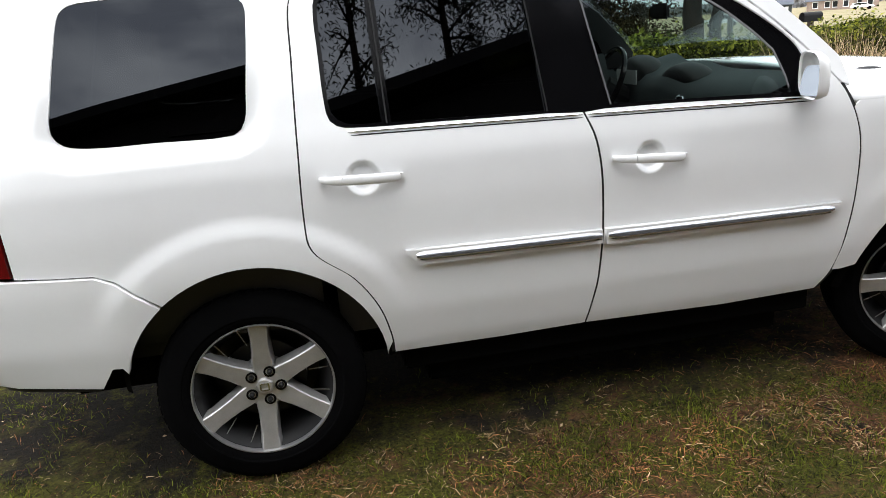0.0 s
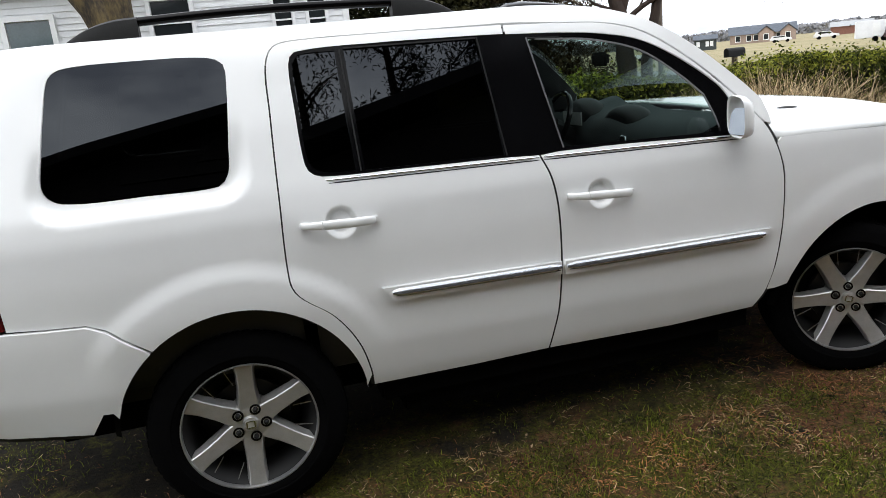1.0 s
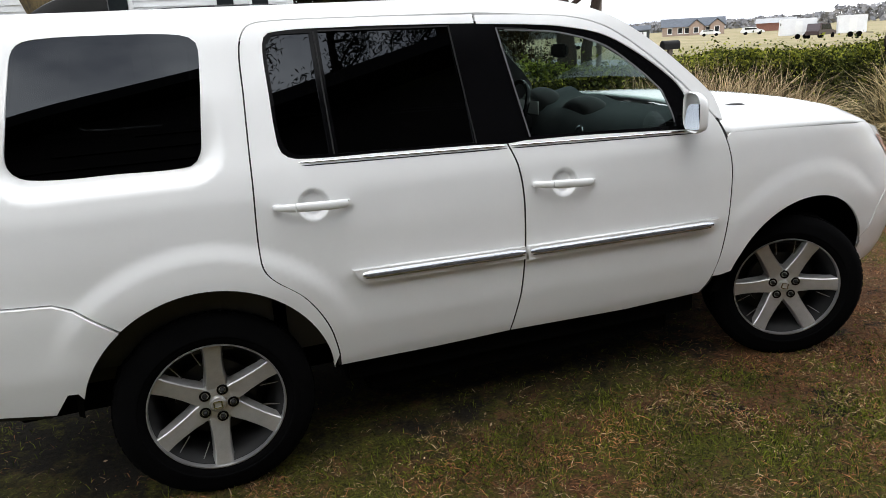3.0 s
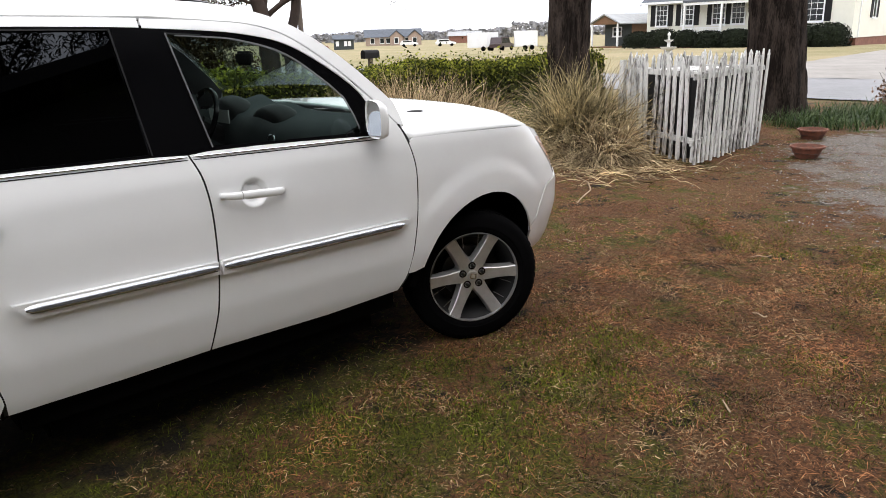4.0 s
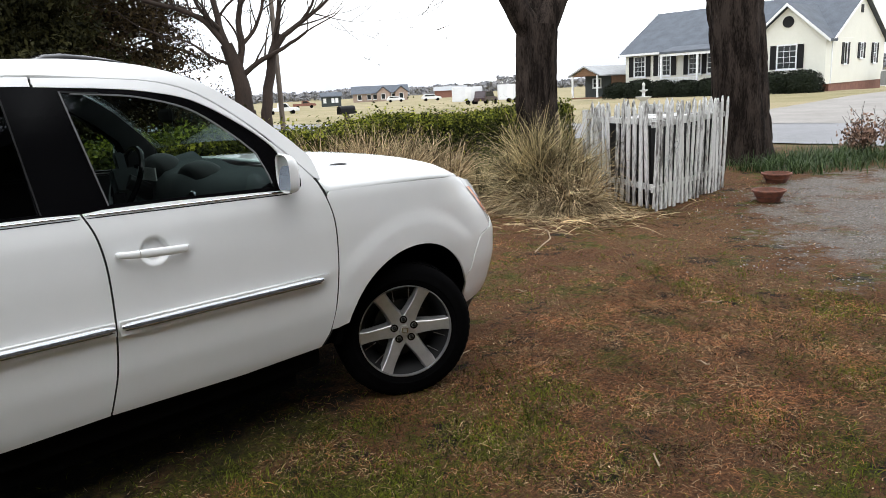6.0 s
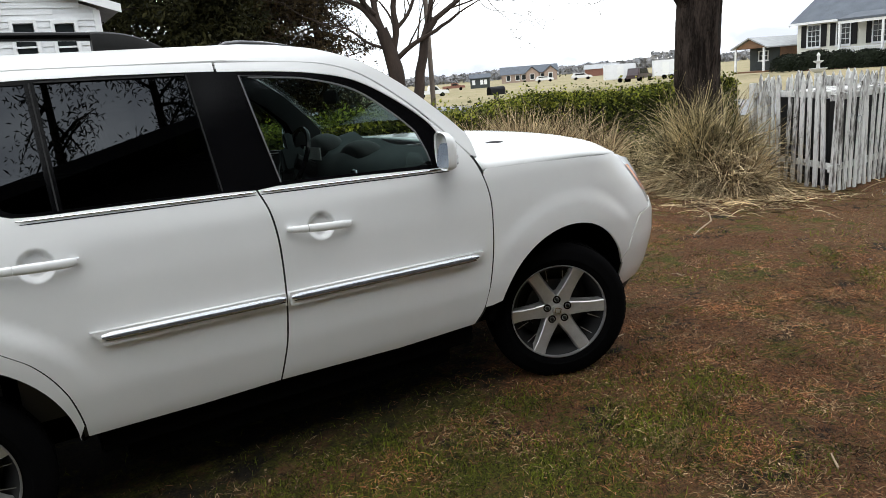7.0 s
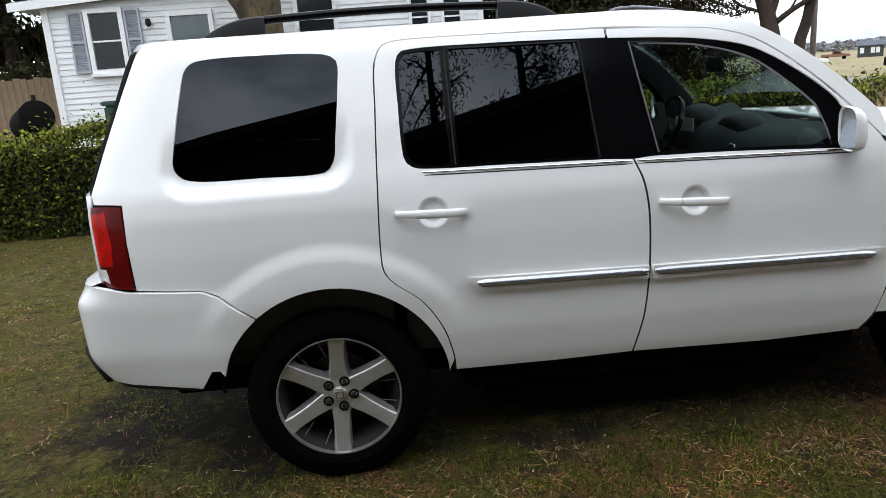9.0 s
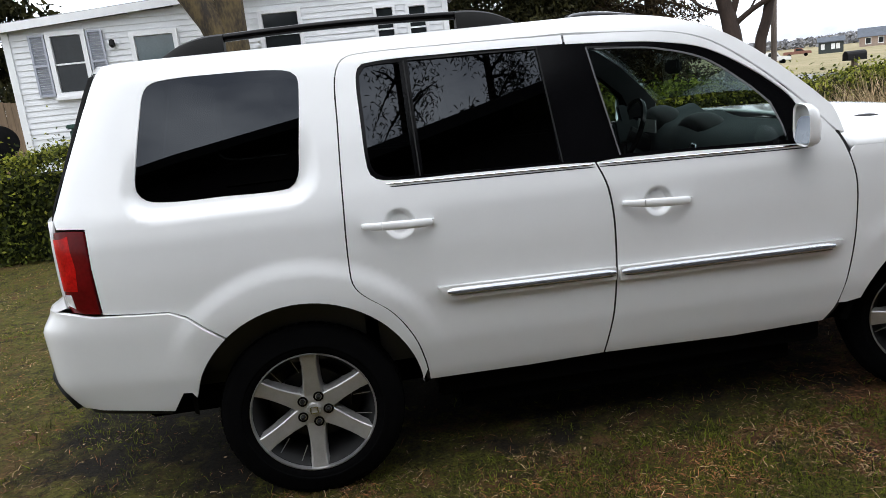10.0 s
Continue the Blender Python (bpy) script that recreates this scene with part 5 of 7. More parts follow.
# ---- plants: helpers ----
def cloud(name, centres, sizes, mat, parent=None, label="", category="", kind="", normals=None, aspect=0.55, rng=None, jitter=1.0):
    """Many small leaves, each a folded diamond, in one mesh."""
    rng = rng or np.random.default_rng(1)
    c = np.asarray(centres, float)
    n = len(c)
    a = rng.normal(size=(n, 3))
    if normals is not None:
        a = np.asarray(normals) + jitter * a
    a /= np.linalg.norm(a, axis=1)[:, None] + 1e-9
    b = np.cross(a, rng.normal(size=(n, 3)))
    b /= np.linalg.norm(b, axis=1)[:, None] + 1e-9
    d = np.cross(a, b)
    s = np.asarray(sizes, float).reshape(-1, 1) * np.ones((n, 1))
    fold = a * s * 0.18
    v = np.stack([c - b * s, c - d * s * aspect + fold, c + b * s, c + d * s * aspect + fold], 1).reshape(-1, 3)
    me = bpy.data.meshes.new(name)
    me.vertices.add(4 * n)
    me.vertices.foreach_set("co", v.ravel())
    idx = np.arange(4 * n).reshape(-1, 4)
    tri = np.concatenate([idx[:, [0, 1, 2]], idx[:, [0, 2, 3]]], 1).ravel()
    me.loops.add(6 * n)
    me.loops.foreach_set("vertex_index", tri.astype(np.int32))
    me.polygons.add(2 * n)
    me.polygons.foreach_set("loop_start", np.arange(0, 6 * n, 3, dtype=np.int32))
    me.update(calc_edges=True)
    me.materials.append(mat)
    ob = new(name, me)
    if parent:
        adopt(ob, parent, label)
        if kind:
            ob["kind"] = kind
    else:
        tagged(ob, label, category, kind=kind)
    return ob


def blades(name, roots, length, width, lean, mat, parent=None, label="", category="", kind="", droop=0.5, rng=None, flat=0.0):
    """Many grass blades, each three joints long, in one mesh. lean: how far the tips reach sideways, in lengths."""
    rng = rng or np.random.default_rng(2)
    r = np.asarray(roots, float)
    n = len(r)
    L = np.asarray(length, float) * np.ones(n)
    az = rng.uniform(0, 2 * np.pi, n) if not isinstance(lean, tuple) else lean[1]
    ln = (lean[0] if isinstance(lean, tuple) else lean) * rng.uniform(0.3, 1.4, n)
    ln = np.minimum(ln, (0.55 + 0.55 * rng.random(n)) / np.maximum(L, 0.05))
    dirs = np.stack([np.cos(az), np.sin(az), np.zeros(n)], 1)
    side = np.stack([-np.sin(az), np.cos(az), np.zeros(n)], 1)
    up = np.array([0, 0, 1.0])
    w = np.asarray(width, float) * np.ones(n)
    rows = []
    for t, wk in ((0.0, 1.0), (0.45, 0.85), (0.8, 0.5), (1.0, 0.08)):
        h = (t - droop * ln * t ** 2.4)
        p = r + dirs * (L * ln * t ** 1.5)[:, None] + up * (L * h * (1 - flat))[:, None]
        rows += [p - side * (w * wk / 2)[:, None], p + side * (w * wk / 2)[:, None]]
    v = np.stack(rows, 1).reshape(-1, 3)
    me = bpy.data.meshes.new(name)
    me.vertices.add(8 * n)
    me.vertices.foreach_set("co", v.ravel())
    i = np.arange(n)[:, None] * 8
    q = np.concatenate([i + np.array([0, 1, 3, 2]), i + np.array([2, 3, 5, 4]), i + np.array([4, 5, 7, 6])], 1).ravel()
    me.loops.add(12 * n)
    me.loops.foreach_set("vertex_index", q.astype(np.int32))
    me.polygons.add(3 * n)
    me.polygons.foreach_set("loop_start", np.arange(0, 12 * n, 4, dtype=np.int32))
    me.update(calc_edges=True)
    me.materials.append(mat)
    ob = new(name, me)
    if parent:
        adopt(ob, parent, label)
        if kind:
            ob["kind"] = kind
    else:
        tagged(ob, label, category, kind=kind)
    return ob


def litter(name, pts, length, width, tilt, mat, label, category, rng):
    """Flat needles and short blades lying on the ground, one slim leaf each, in one mesh."""
    r = np.asarray(pts, float)
    n = len(r)
    az, el = rng.uniform(0, 2 * np.pi, n), np.abs(rng.normal(0, tilt, n))
    d = np.stack([np.cos(az) * np.cos(el), np.sin(az) * np.cos(el), np.sin(el)], 1)
    side = np.stack([-np.sin(az), np.cos(az), rng.normal(0, 0.5, n)], 1)
    side /= np.linalg.norm(side, axis=1)[:, None]
    L, w = np.asarray(length)[:, None], np.asarray(width)[:, None]
    lift = np.array([0, 0, 1.0]) * rng.uniform(0.0, 0.016, n)[:, None]
    a = r + lift
    m = a + d * L * 0.55 + np.array([0, 0, 1.0]) * L * rng.uniform(-0.02, 0.16, n)[:, None]
    e = a + d * L
    v = np.stack([a, m - side * w / 2, e, m + side * w / 2], 1).reshape(-1, 3)
    me = bpy.data.meshes.new(name)
    me.vertices.add(4 * n)
    me.vertices.foreach_set("co", v.ravel())
    idx = np.arange(4 * n).reshape(-1, 4)
    me.loops.add(6 * n)
    me.loops.foreach_set("vertex_index", np.concatenate([idx[:, [0, 1, 3]], idx[:, [1, 2, 3]]], 1).ravel().astype(np.int32))
    me.polygons.add(2 * n)
    me.polygons.foreach_set("loop_start", np.arange(0, 6 * n, 3, dtype=np.int32))
    me.update(calc_edges=True)
    me.materials.append(mat)
    return tagged(new(name, me), label, category, kind="stuff")


def straws(name, roots, az, rise, length, width, sag, curl, mat, joints, rng, parent=None, label="", category=""):
    """Many dry ribbons in one mesh: each starts along az and rise, then sags and curls its own way."""
    p = np.array(roots, float)
    n = len(p)
    low = p[:, 2].copy() + 0.002
    d = np.stack([np.cos(az) * np.cos(rise), np.sin(az) * np.cos(rise), np.sin(rise)], 1)
    bend = rng.normal(size=(n, 3)) * np.asarray(curl)[:, None]
    bend[:, 2] = bend[:, 2] * 0.35 - sag
    side = np.cross(d, rng.normal(size=(n, 3)))
    side /= np.linalg.norm(side, axis=1)[:, None] + 1e-9
    rows = []
    for k in range(joints + 1):
        w = (np.asarray(width) * (1.0 - 0.85 * (k / joints) ** 2) / 2)[:, None]
        rows += [p - side * w, p + side * w]
        p = p + d * (np.asarray(length) / joints)[:, None]
        p[:, 2] = np.maximum(p[:, 2], low)
        d = d + bend / joints
        d /= np.linalg.norm(d, axis=1)[:, None] + 1e-9
    m = 2 * (joints + 1)
    v = np.stack(rows, 1).reshape(-1, 3)
    me = bpy.data.meshes.new(name)
    me.vertices.add(m * n)
    me.vertices.foreach_set("co", v.ravel())
    i = np.arange(n)[:, None] * m
    q = np.concatenate([i + np.array([2 * k, 2 * k + 1, 2 * k + 3, 2 * k + 2]) for k in range(joints)], 1).ravel()
    me.loops.add(4 * joints * n)
    me.loops.foreach_set("vertex_index", q.astype(np.int32))
    me.polygons.add(joints * n)
    me.polygons.foreach_set("loop_start", np.arange(0, 4 * joints * n, 4, dtype=np.int32))
    me.update(calc_edges=True)
    me.materials.append(mat)
    ob = new(name, me)
    if parent:
        ob["kind"] = "stuff"
        return adopt(ob, parent, label)
    return tagged(ob, label, category, kind="stuff")


def patch(x, y, scale, seed):
    return noise.noise((x * scale + seed, y * scale - seed * 0.7, seed * 1.3)) * 0.5 + 0.5


# lawn litter: thicker near the car, thinner away
rng = np.random.default_rng(11)


def scatter(count, box_, keep):
    out = []
    x = rng.uniform(box_[0], box_[2], count)
    y = rng.uniform(box_[1], box_[3], count)
    for a, b in zip(x, y):
        if 0.1 < a < 2.7 and 0.75 < b < 2.0:
            continue
        # fewer blades under the car, which keeps its painted shade dark
        if -0.9 < a < 3.3 and b > 0.12 and rng.random() < 0.75:
            continue
        if rng.random() < keep(a, b):
            out.append((a, b, ground_z(a, b) - 0.002))
    return np.array(out)


def apron(x, y):
    u, v = (x - 10.6) / 4.1, (y - 0.10 * x + 1.9) / 2.35
    return u * u + v * v + (patch(x, y, 1.6, 5.0) - 0.5) * 1.6


def bare(x, y):
    return 0.12 if apron(x, y) < 1.0 else 1.0


near = (-4.5, -2.6, 6.0, 3.2)
mid = (2.5, -3.0, 11.5, 4.8)
tail = (-6.5, 0.0, -0.5, 6.3)
def car_shade(x, y):
    """Thins the litter beside and under the car, to deepen the painted shade."""
    w = 1.6 * (patch(x, y, 1.1, 33.0) - 0.5)
    inside_ = min(1.0, max(0.0, (y + 0.10 + w) / 1.0)) * min(1.0, max(0.0, 3.2 + w - x)) * min(1.0, max(0.0, x + 1.9 + w))
    return 1.0 - 0.70 * inside_


def mottle(x, y, seed):
    return max(0.22, min(1.0, 3.4 * (patch(x, y, 2.6, seed) - 0.34))) * max(0.35, min(1.0, 3.0 * (patch(x, y, 7.0, seed + 4.0) - 0.30)))


f_dead = lambda x, y: bare(x, y) * car_shade(x, y) * (0.7 if x < 2.0 else 1.0) * mottle(x, y, 3.0)
f_straw = lambda x, y: bare(x, y) * car_shade(x, y) * (0.55 if x < 2.2 else 1.0) * min(1.0, 1.2 * mottle(x, y, 14.0) + (0.2 if x > 3.5 else 0.0))
f_green = lambda x, y: bare(x, y) * max(0.03, min(1.0, 5.0 * (patch(x, y, 2.1, 9.0) - 0.50) + 2.5 * (patch(x, y, 6.5, 19.0) - 0.5) + (0.24 if x < -0.6 else 0.22 if x < 3.0 else 0.02)))
close = (-1.6, -1.1, 3.4, 0.42)
# green blades thin out towards the car, part of its painted shade
f_close = lambda x, y: max(0.10, min(0.85, 2.6 * (patch(x, y, 3.1, 27.0) - 0.34))) * min(1.0, max(0.0, (y + 1.1) * 2.5)) * min(1.0, max(0.04, 0.62 - y * 2.2))
front = (-1.2, -2.0, 6.2, 0.4)
edge = lambda x, y: min(1.0, max(0.0, (x + 1.2) * 1.2)) * min(1.0, max(0.0, (y + 2.0) * 2.0)) * min(1.0, max(0.0, (6.2 - x) * 0.7))
pts = np.concatenate([scatter(210000, front, lambda x, y: f_dead(x, y) * edge(x, y)), scatter(45000, close, lambda x, y: 0.55 * f_close(y, x + 9.0) + 0.05), scatter(110000, near, f_dead), scatter(100000, mid, f_dead), scatter(60000, tail, f_dead)])
n = len(pts)
straws("dead_grass", pts, rng.uniform(0, 2 * np.pi, n), np.abs(rng.normal(0.10, 0.45, n)), 0.010 + 0.044 * rng.random(n) ** 2, rng.uniform(0.0012, 0.0042, n), 0.9, rng.uniform(0.2, 1.5, n), DEAD_BLADES, 2, rng, label="matted dead lawn grass", category="grass")
pts = np.concatenate([scatter(170000, front, lambda x, y: f_straw(x, y) * edge(x, y)), scatter(90000, near, f_straw), scatter(120000, mid, f_straw), scatter(25000, tail, f_straw)])
litter("pine_needle_litter", pts, 0.012 + 0.068 * rng.random(len(pts)) ** 2, rng.uniform(0.0012, 0.0032, len(pts)), 0.22, STRAW_BLADES, "fallen reddish pine needles on the lawn", "pine needles", rng)
pts = np.concatenate([scatter(95000, close, f_close), scatter(60000, front, f_green), scatter(80000, near, f_green), scatter(50000, mid, f_green), scatter(52000, tail, f_green)])
n = len(pts)
straws("green_grass", pts, rng.uniform(0, 2 * np.pi, n), rng.uniform(0.35, 1.5, n), 0.012 + 0.042 * rng.random(n) ** 1.8, rng.uniform(0.0018, 0.0042, n), 0.7, rng.uniform(0.1, 0.8, n), GREEN_BLADES, 2, rng, label="short green grass and moss tufts", category="grass")
# small pale leaf scraps and pebbles
pts = np.concatenate([scatter(4200, near, lambda x, y: 0.5), scatter(5200, mid, lambda x, y: 0.5), scatter(1500, tail, lambda x, y: 0.5)])
cloud("leaf_scraps", pts + np.array([0, 0, 0.012]), rng.uniform(0.003, 0.010, len(pts)), DEAD_BLADES, label="small pale leaf scraps on the lawn", category="leaves", kind="stuff", normals=np.tile((0, 0, 1.0), (len(pts), 1)), jitter=0.4, rng=rng)
g_pts = scatter(5000, (5.4, -3.2, 13.5, 2.4), lambda x, y: 1.0 if apron(x, y) < 1.12 else 0.02)
bm_v, bm_f = [], []
for p in g_pts:
    s, o = rng.uniform(0.005, 0.014), len(bm_v)
    sc = rng.uniform(0.6, 1.3, 3) * s
    bm_v += [(p[0] + sc[0], p[1], p[2] + s * 0.3), (p[0], p[1] + sc[1], p[2] + s * 0.3), (p[0] - sc[2], p[1], p[2] + s * 0.3), (p[0], p[1] - sc[0], p[2] + s * 0.3), (p[0], p[1], p[2] + s)]
    bm_f += [(o, o + 1, o + 4), (o + 1, o + 2, o + 4), (o + 2, o + 3, o + 4), (o + 3, o, o + 4)]
GRAVEL = material("gravel_stone", (0.27, 0.25, 0.235), 0.85, var=0.5, scale=20, island=0.5)
tagged(new("gravel", mesh_from("gravel", bm_v, bm_f, GRAVEL, smooth=False)), "loose grey gravel on the worn apron", "gravel", kind="stuff")

# a dry bent stalk and short sticks on the lawn
def stick(points, r):
    ob = part("twig", tube(points, r, 6), TWIG, None, smooth=True)
    return tagged(ob, "pale dry stick lying on the ground", "twig", group="sticks on the lawn")


stick([(5.70, 1.66, 0.012), (5.95, 1.78, 0.018), (6.22, 1.88, 0.03), (6.40, 2.05, 0.06), (6.38, 2.22, 0.12)], [0.006, 0.007, 0.007, 0.006, 0.004])
for x, y, a, q in ((2.96, -1.28, 35, 0.12), (4.1, -0.9, 70, 0.09), (3.3, 0.25, 15, 0.22), (5.2, -0.4, 140, 0.14), (4.6, 0.9, 100, 0.10), (1.2, -1.25, 60, 0.10)):
    c, s = math.cos(radians(a)), math.sin(radians(a))
    stick([(x + c * q * t, y + s * q * t + 0.012 * math.sin(5 * t), 0.014 + 0.006 * math.sin(9 * t)) for t in (-0.5, -0.2, 0.1, 0.5)], [0.004, 0.005, 0.004, 0.003])


# ---- the hedge ----
def hedge_shape(x):
    top = 1.225 - 0.10 * ramp(1.0, 3.5, x) + 0.06 * math.sin(x * 1.7) + 0.08 * noise.noise((x * 0.8, 2.0, 1.0))
    front = 6.15 + 0.10 * noise.noise((x * 0.6, 5.0, 1.0))
    return top, front


def hedge(x0, x1, count, label):
    hd = thing("hedge", label, "hedge", at=((x0 + x1) / 2, 6.8, 0))
    c, nrm = [], []
    while len(c) < count:
        x = rng.uniform(x0, x1)
        top, front = hedge_shape(x)
        back = front + 1.15
        u = rng.random()
        deep = rng.exponential(0.06)
        bump = 0.10 * noise.noise((x * 3.0, u * 5.0, 4.0))
        if u < 0.50:
            z = rng.uniform(0.02, top)
            f = max(0.0, z - top + 0.25)
            c.append((x, front + f * f * 1.5 + deep + bump * 0.8, z)); nrm.append((0, -1, 0.5))
        elif u < 0.88:
            y = rng.uniform(front + 0.05, back)
            f = max(0.0, front + 0.25 - y)
            c.append((x, y, top - f * f * 1.5 - deep + bump)); nrm.append((0, -0.2, 1))
        elif u < 0.94:
            xe = x0 if rng.random() < 0.5 else x1
            c.append((xe + (deep if xe == x0 else -deep), rng.uniform(front, back), rng.uniform(0, top))); nrm.append((-1 if xe == x0 else 1, 0, 0.4))
        else:
            y = rng.uniform(front, back)
            c.append((x, y, top + rng.exponential(0.05))); nrm.append((0, 0, 1))
    c = np.array(c) - np.array([(x0 + x1) / 2, 6.8, 0])
    z, nrm = c[:, 2], np.array(nrm)
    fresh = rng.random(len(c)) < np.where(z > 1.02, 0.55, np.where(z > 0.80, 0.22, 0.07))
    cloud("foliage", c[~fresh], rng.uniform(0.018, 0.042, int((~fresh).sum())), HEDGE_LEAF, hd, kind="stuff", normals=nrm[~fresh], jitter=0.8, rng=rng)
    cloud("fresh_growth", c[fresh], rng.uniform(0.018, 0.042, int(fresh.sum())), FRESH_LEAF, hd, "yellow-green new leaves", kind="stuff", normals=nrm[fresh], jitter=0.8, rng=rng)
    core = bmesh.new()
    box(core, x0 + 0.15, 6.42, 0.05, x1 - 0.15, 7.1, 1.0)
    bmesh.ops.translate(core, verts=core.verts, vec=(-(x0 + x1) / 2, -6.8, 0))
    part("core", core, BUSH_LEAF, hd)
    return hd


hedge(-9.5, 0.6, 42000, "clipped green privet hedge along the lawn")
hedge(0.65, 12.4, 70000, "clipped green privet hedge behind the dry grass")

# ---- dry ornamental grass ----
def grass_clump(cx, cy, rx, ry, h, n, label, mat, sag=1.5, rise=(0.55, 1.45), curl=1.7):
    """Arching, half-collapsed dry grass: tufts that lean and break each their own way, and fallen straw round the foot."""
    t = thing("grass_clump", label, "ornamental grass", group="dry grass clumps", at=(cx, cy, 0))
    k = 26
    ta, tq = rng.uniform(0, 2 * np.pi, k), np.sqrt(rng.random(k))
    tz, tr = ta + rng.normal(0, 1.3, k), rng.uniform(rise[0], rise[1], k)
    th, ts = rng.uniform(0.55, 1.05, k), sag * rng.uniform(0.5, 1.7, k)
    j = rng.integers(0, k, n)
    roots = np.stack([rx * tq[j] * np.cos(ta[j]) + rng.normal(0, 0.05, n), ry * tq[j] * np.sin(ta[j]) + rng.normal(0, 0.05, n), np.zeros(n)], 1)
    straws("standing_growth", roots, tz[j] + rng.normal(0, 0.45, n), np.minimum(1.55, tr[j] + rng.normal(0, 0.15, n)), h * th[j] * rng.uniform(0.55, 1.15, n), rng.uniform(0.006, 0.016, n), ts[j] * rng.uniform(0.6, 1.4, n), rng.uniform(0.2, curl, n), mat, 7, rng, t)
    m = n // 2
    a, q = rng.uniform(0, 2 * np.pi, m), rng.uniform(0.3, 1.35, m)
    roots = np.stack([rx * q * np.cos(a), ry * q * np.sin(a), 0.005 + 0.50 * h * rng.random(m) ** 2.6 * (q < 1.0)], 1)
    roots[:, 2] = np.minimum(roots[:, 2], 0.02)
    straws("fallen_growth", roots, a + rng.normal(0, 1.2, m), rng.uniform(0.0, 0.9, m), h * rng.uniform(0.25, 0.75, m), rng.uniform(0.006, 0.014, m), 2.2, rng.uniform(0.4, 1.8, m), DRY_GRASS, 6, rng, t)
    return t


grass_clump(5.9, 5.2, 0.50, 0.40, 1.12, 2600, "tan dry ornamental grass in front of the hedge", DRY_GRASS, 0.8, (1.05, 1.5), 1.0)
grass_clump(6.75, 5.15, 0.50, 0.42, 1.28, 3400, "tan dry ornamental grass in front of the hedge", DRY_GRASS, 0.8, (1.05, 1.5), 1.0)
grass_clump(7.4, 5.05, 0.40, 0.40, 1.10, 2200, "tan dry ornamental grass in front of the hedge", DRY_GRASS, 1.0, (0.9, 1.5), 1.1)
grass_clump(8.35, 4.75, 0.40, 0.35, 0.75, 700, "half-dry grass clump between hedge and fence", GREENISH_GRASS, 1.2)
grass_clump(8.02, 3.48, 0.30, 0.36, 1.42, 3400, "large bleached grass clump beside the picket fence", GREENISH_GRASS, 1.3, (1.12, 1.5), 1.9)
grass_clump(7.85, 3.0, 0.36, 0.42, 1.05, 2300, "drooping bleached grass at the fence corner", DRY_GRASS, 2.0, (0.7, 1.45), 1.7)
n = 1300
pts = np.stack([rng.normal(7.75, 0.55, n), rng.normal(2.45, 0.38, n), np.zeros(n)], 1)
pts[:, 2] = [ground_z(x, y) for x, y in pts[:, :2]]
straws("fallen_straw", pts, rng.uniform(0, 2 * np.pi, n), np.abs(rng.normal(0, 0.2, n)), rng.uniform(0.10, 0.50, n), rng.uniform(0.005, 0.011, n), 1.0, rng.uniform(0.3, 1.6, n), DRY_GRASS, 6, rng, label="loose bleached straw strewn at the fence corner", category="straw")

# ---- picket fence enclosure ----
def picket_mesh():
    bm = bmesh.new()
    w, h, d = 0.034, 1.0, 0.009
    outline = [(-w, 0), (w, 0), (w, h - 0.10), (w * 0.75, h - 0.07), (w * 0.95, h - 0.055), (0, h), (-w * 0.95, h - 0.055), (-w * 0.75, h - 0.07), (-w, h - 0.10)]
    f = [bm.verts.new((x, -d, z)) for x, z in outline]
    g = [bm.verts.new((x, d, z)) for x, z in outline]
    bm.faces.new(f)
    bm.faces.new(list(reversed(g)))
    for i in range(len(f)):
        bm.faces.new((f[i], g[i], g[(i + 1) % len(f)], f[(i + 1) % len(f)]))
    bmesh.ops.recalc_face_normals(bm, faces=bm.faces)
    me = bpy.data.meshes.new("picket")
    bm.to_mesh(me)
    bm.free()
    me.materials.append(OLD_WHITE)
    return me


PICKET = picket_mesh()


def picket_panel(a, b, height, n, label, seed, lean=0.0, posts=(0, 1)):
    a, b = Vector(a), Vector(b)
    t = thing("picket_fence", label, "fence", group="fence panels", at=(a.x, a.y, 0))
    d = b - a
    ang = math.degrees(math.atan2(d.y, d.x))
    rr = random.Random(seed)
    t.rotation_euler = (0, 0, radians(ang))
    for i in range(n):
        ob = new("picket", PICKET)
        s = height * rr.uniform(0.97, 1.03)
        ob.matrix_local = pose((i + 0.5) * d.length / n, -0.025, rr.uniform(0.0, 0.03), rr.uniform(-1.5, 1.5), lean + rr.uniform(-1.8, 1.8), rr.uniform(-5, 5)) @ Matrix.Diagonal((rr.uniform(0.9, 1.08), 1, s, 1))
        adopt(ob, t)
    for z in (0.28, height - 0.22):
        part("rail", boxes((0.0, -0.012, z - 0.035, d.length, 0.026, z + 0.035)), OLD_WHITE, t, bevel=0.004)
    for x in [(0.03, d.length - 0.03)[k] for k in posts]:
        part("post", boxes((x - 0.04, 0.028, -0.02, x + 0.04, 0.108, height - 0.06)), OLD_WHITE, t, bevel=0.006)
    return t


picket_panel((8.16, 1.855), (10.38, 2.06), 1.28, 18, "weathered white picket fence panel with peeling paint", 3, 2.2, (1,))
picket_panel((8.98, 3.32), (8.29, 1.83), 1.30, 11, "weathered white picket panel facing the lawn", 5, 0.0, (0,))
picket_panel((9.05, 3.42), (10.55, 3.25), 1.27, 12, "weathered white picket panel at the back", 8)
picket_panel((10.50, 2.14), (10.58, 3.18), 1.27, 8, "weathered white picket panel beside the tree", 9)
unit = thing("pump_box", "dark box with a white lid inside the picket fence", "utility box", at=(9.5, 2.65, 0))
bm = bmesh.new()
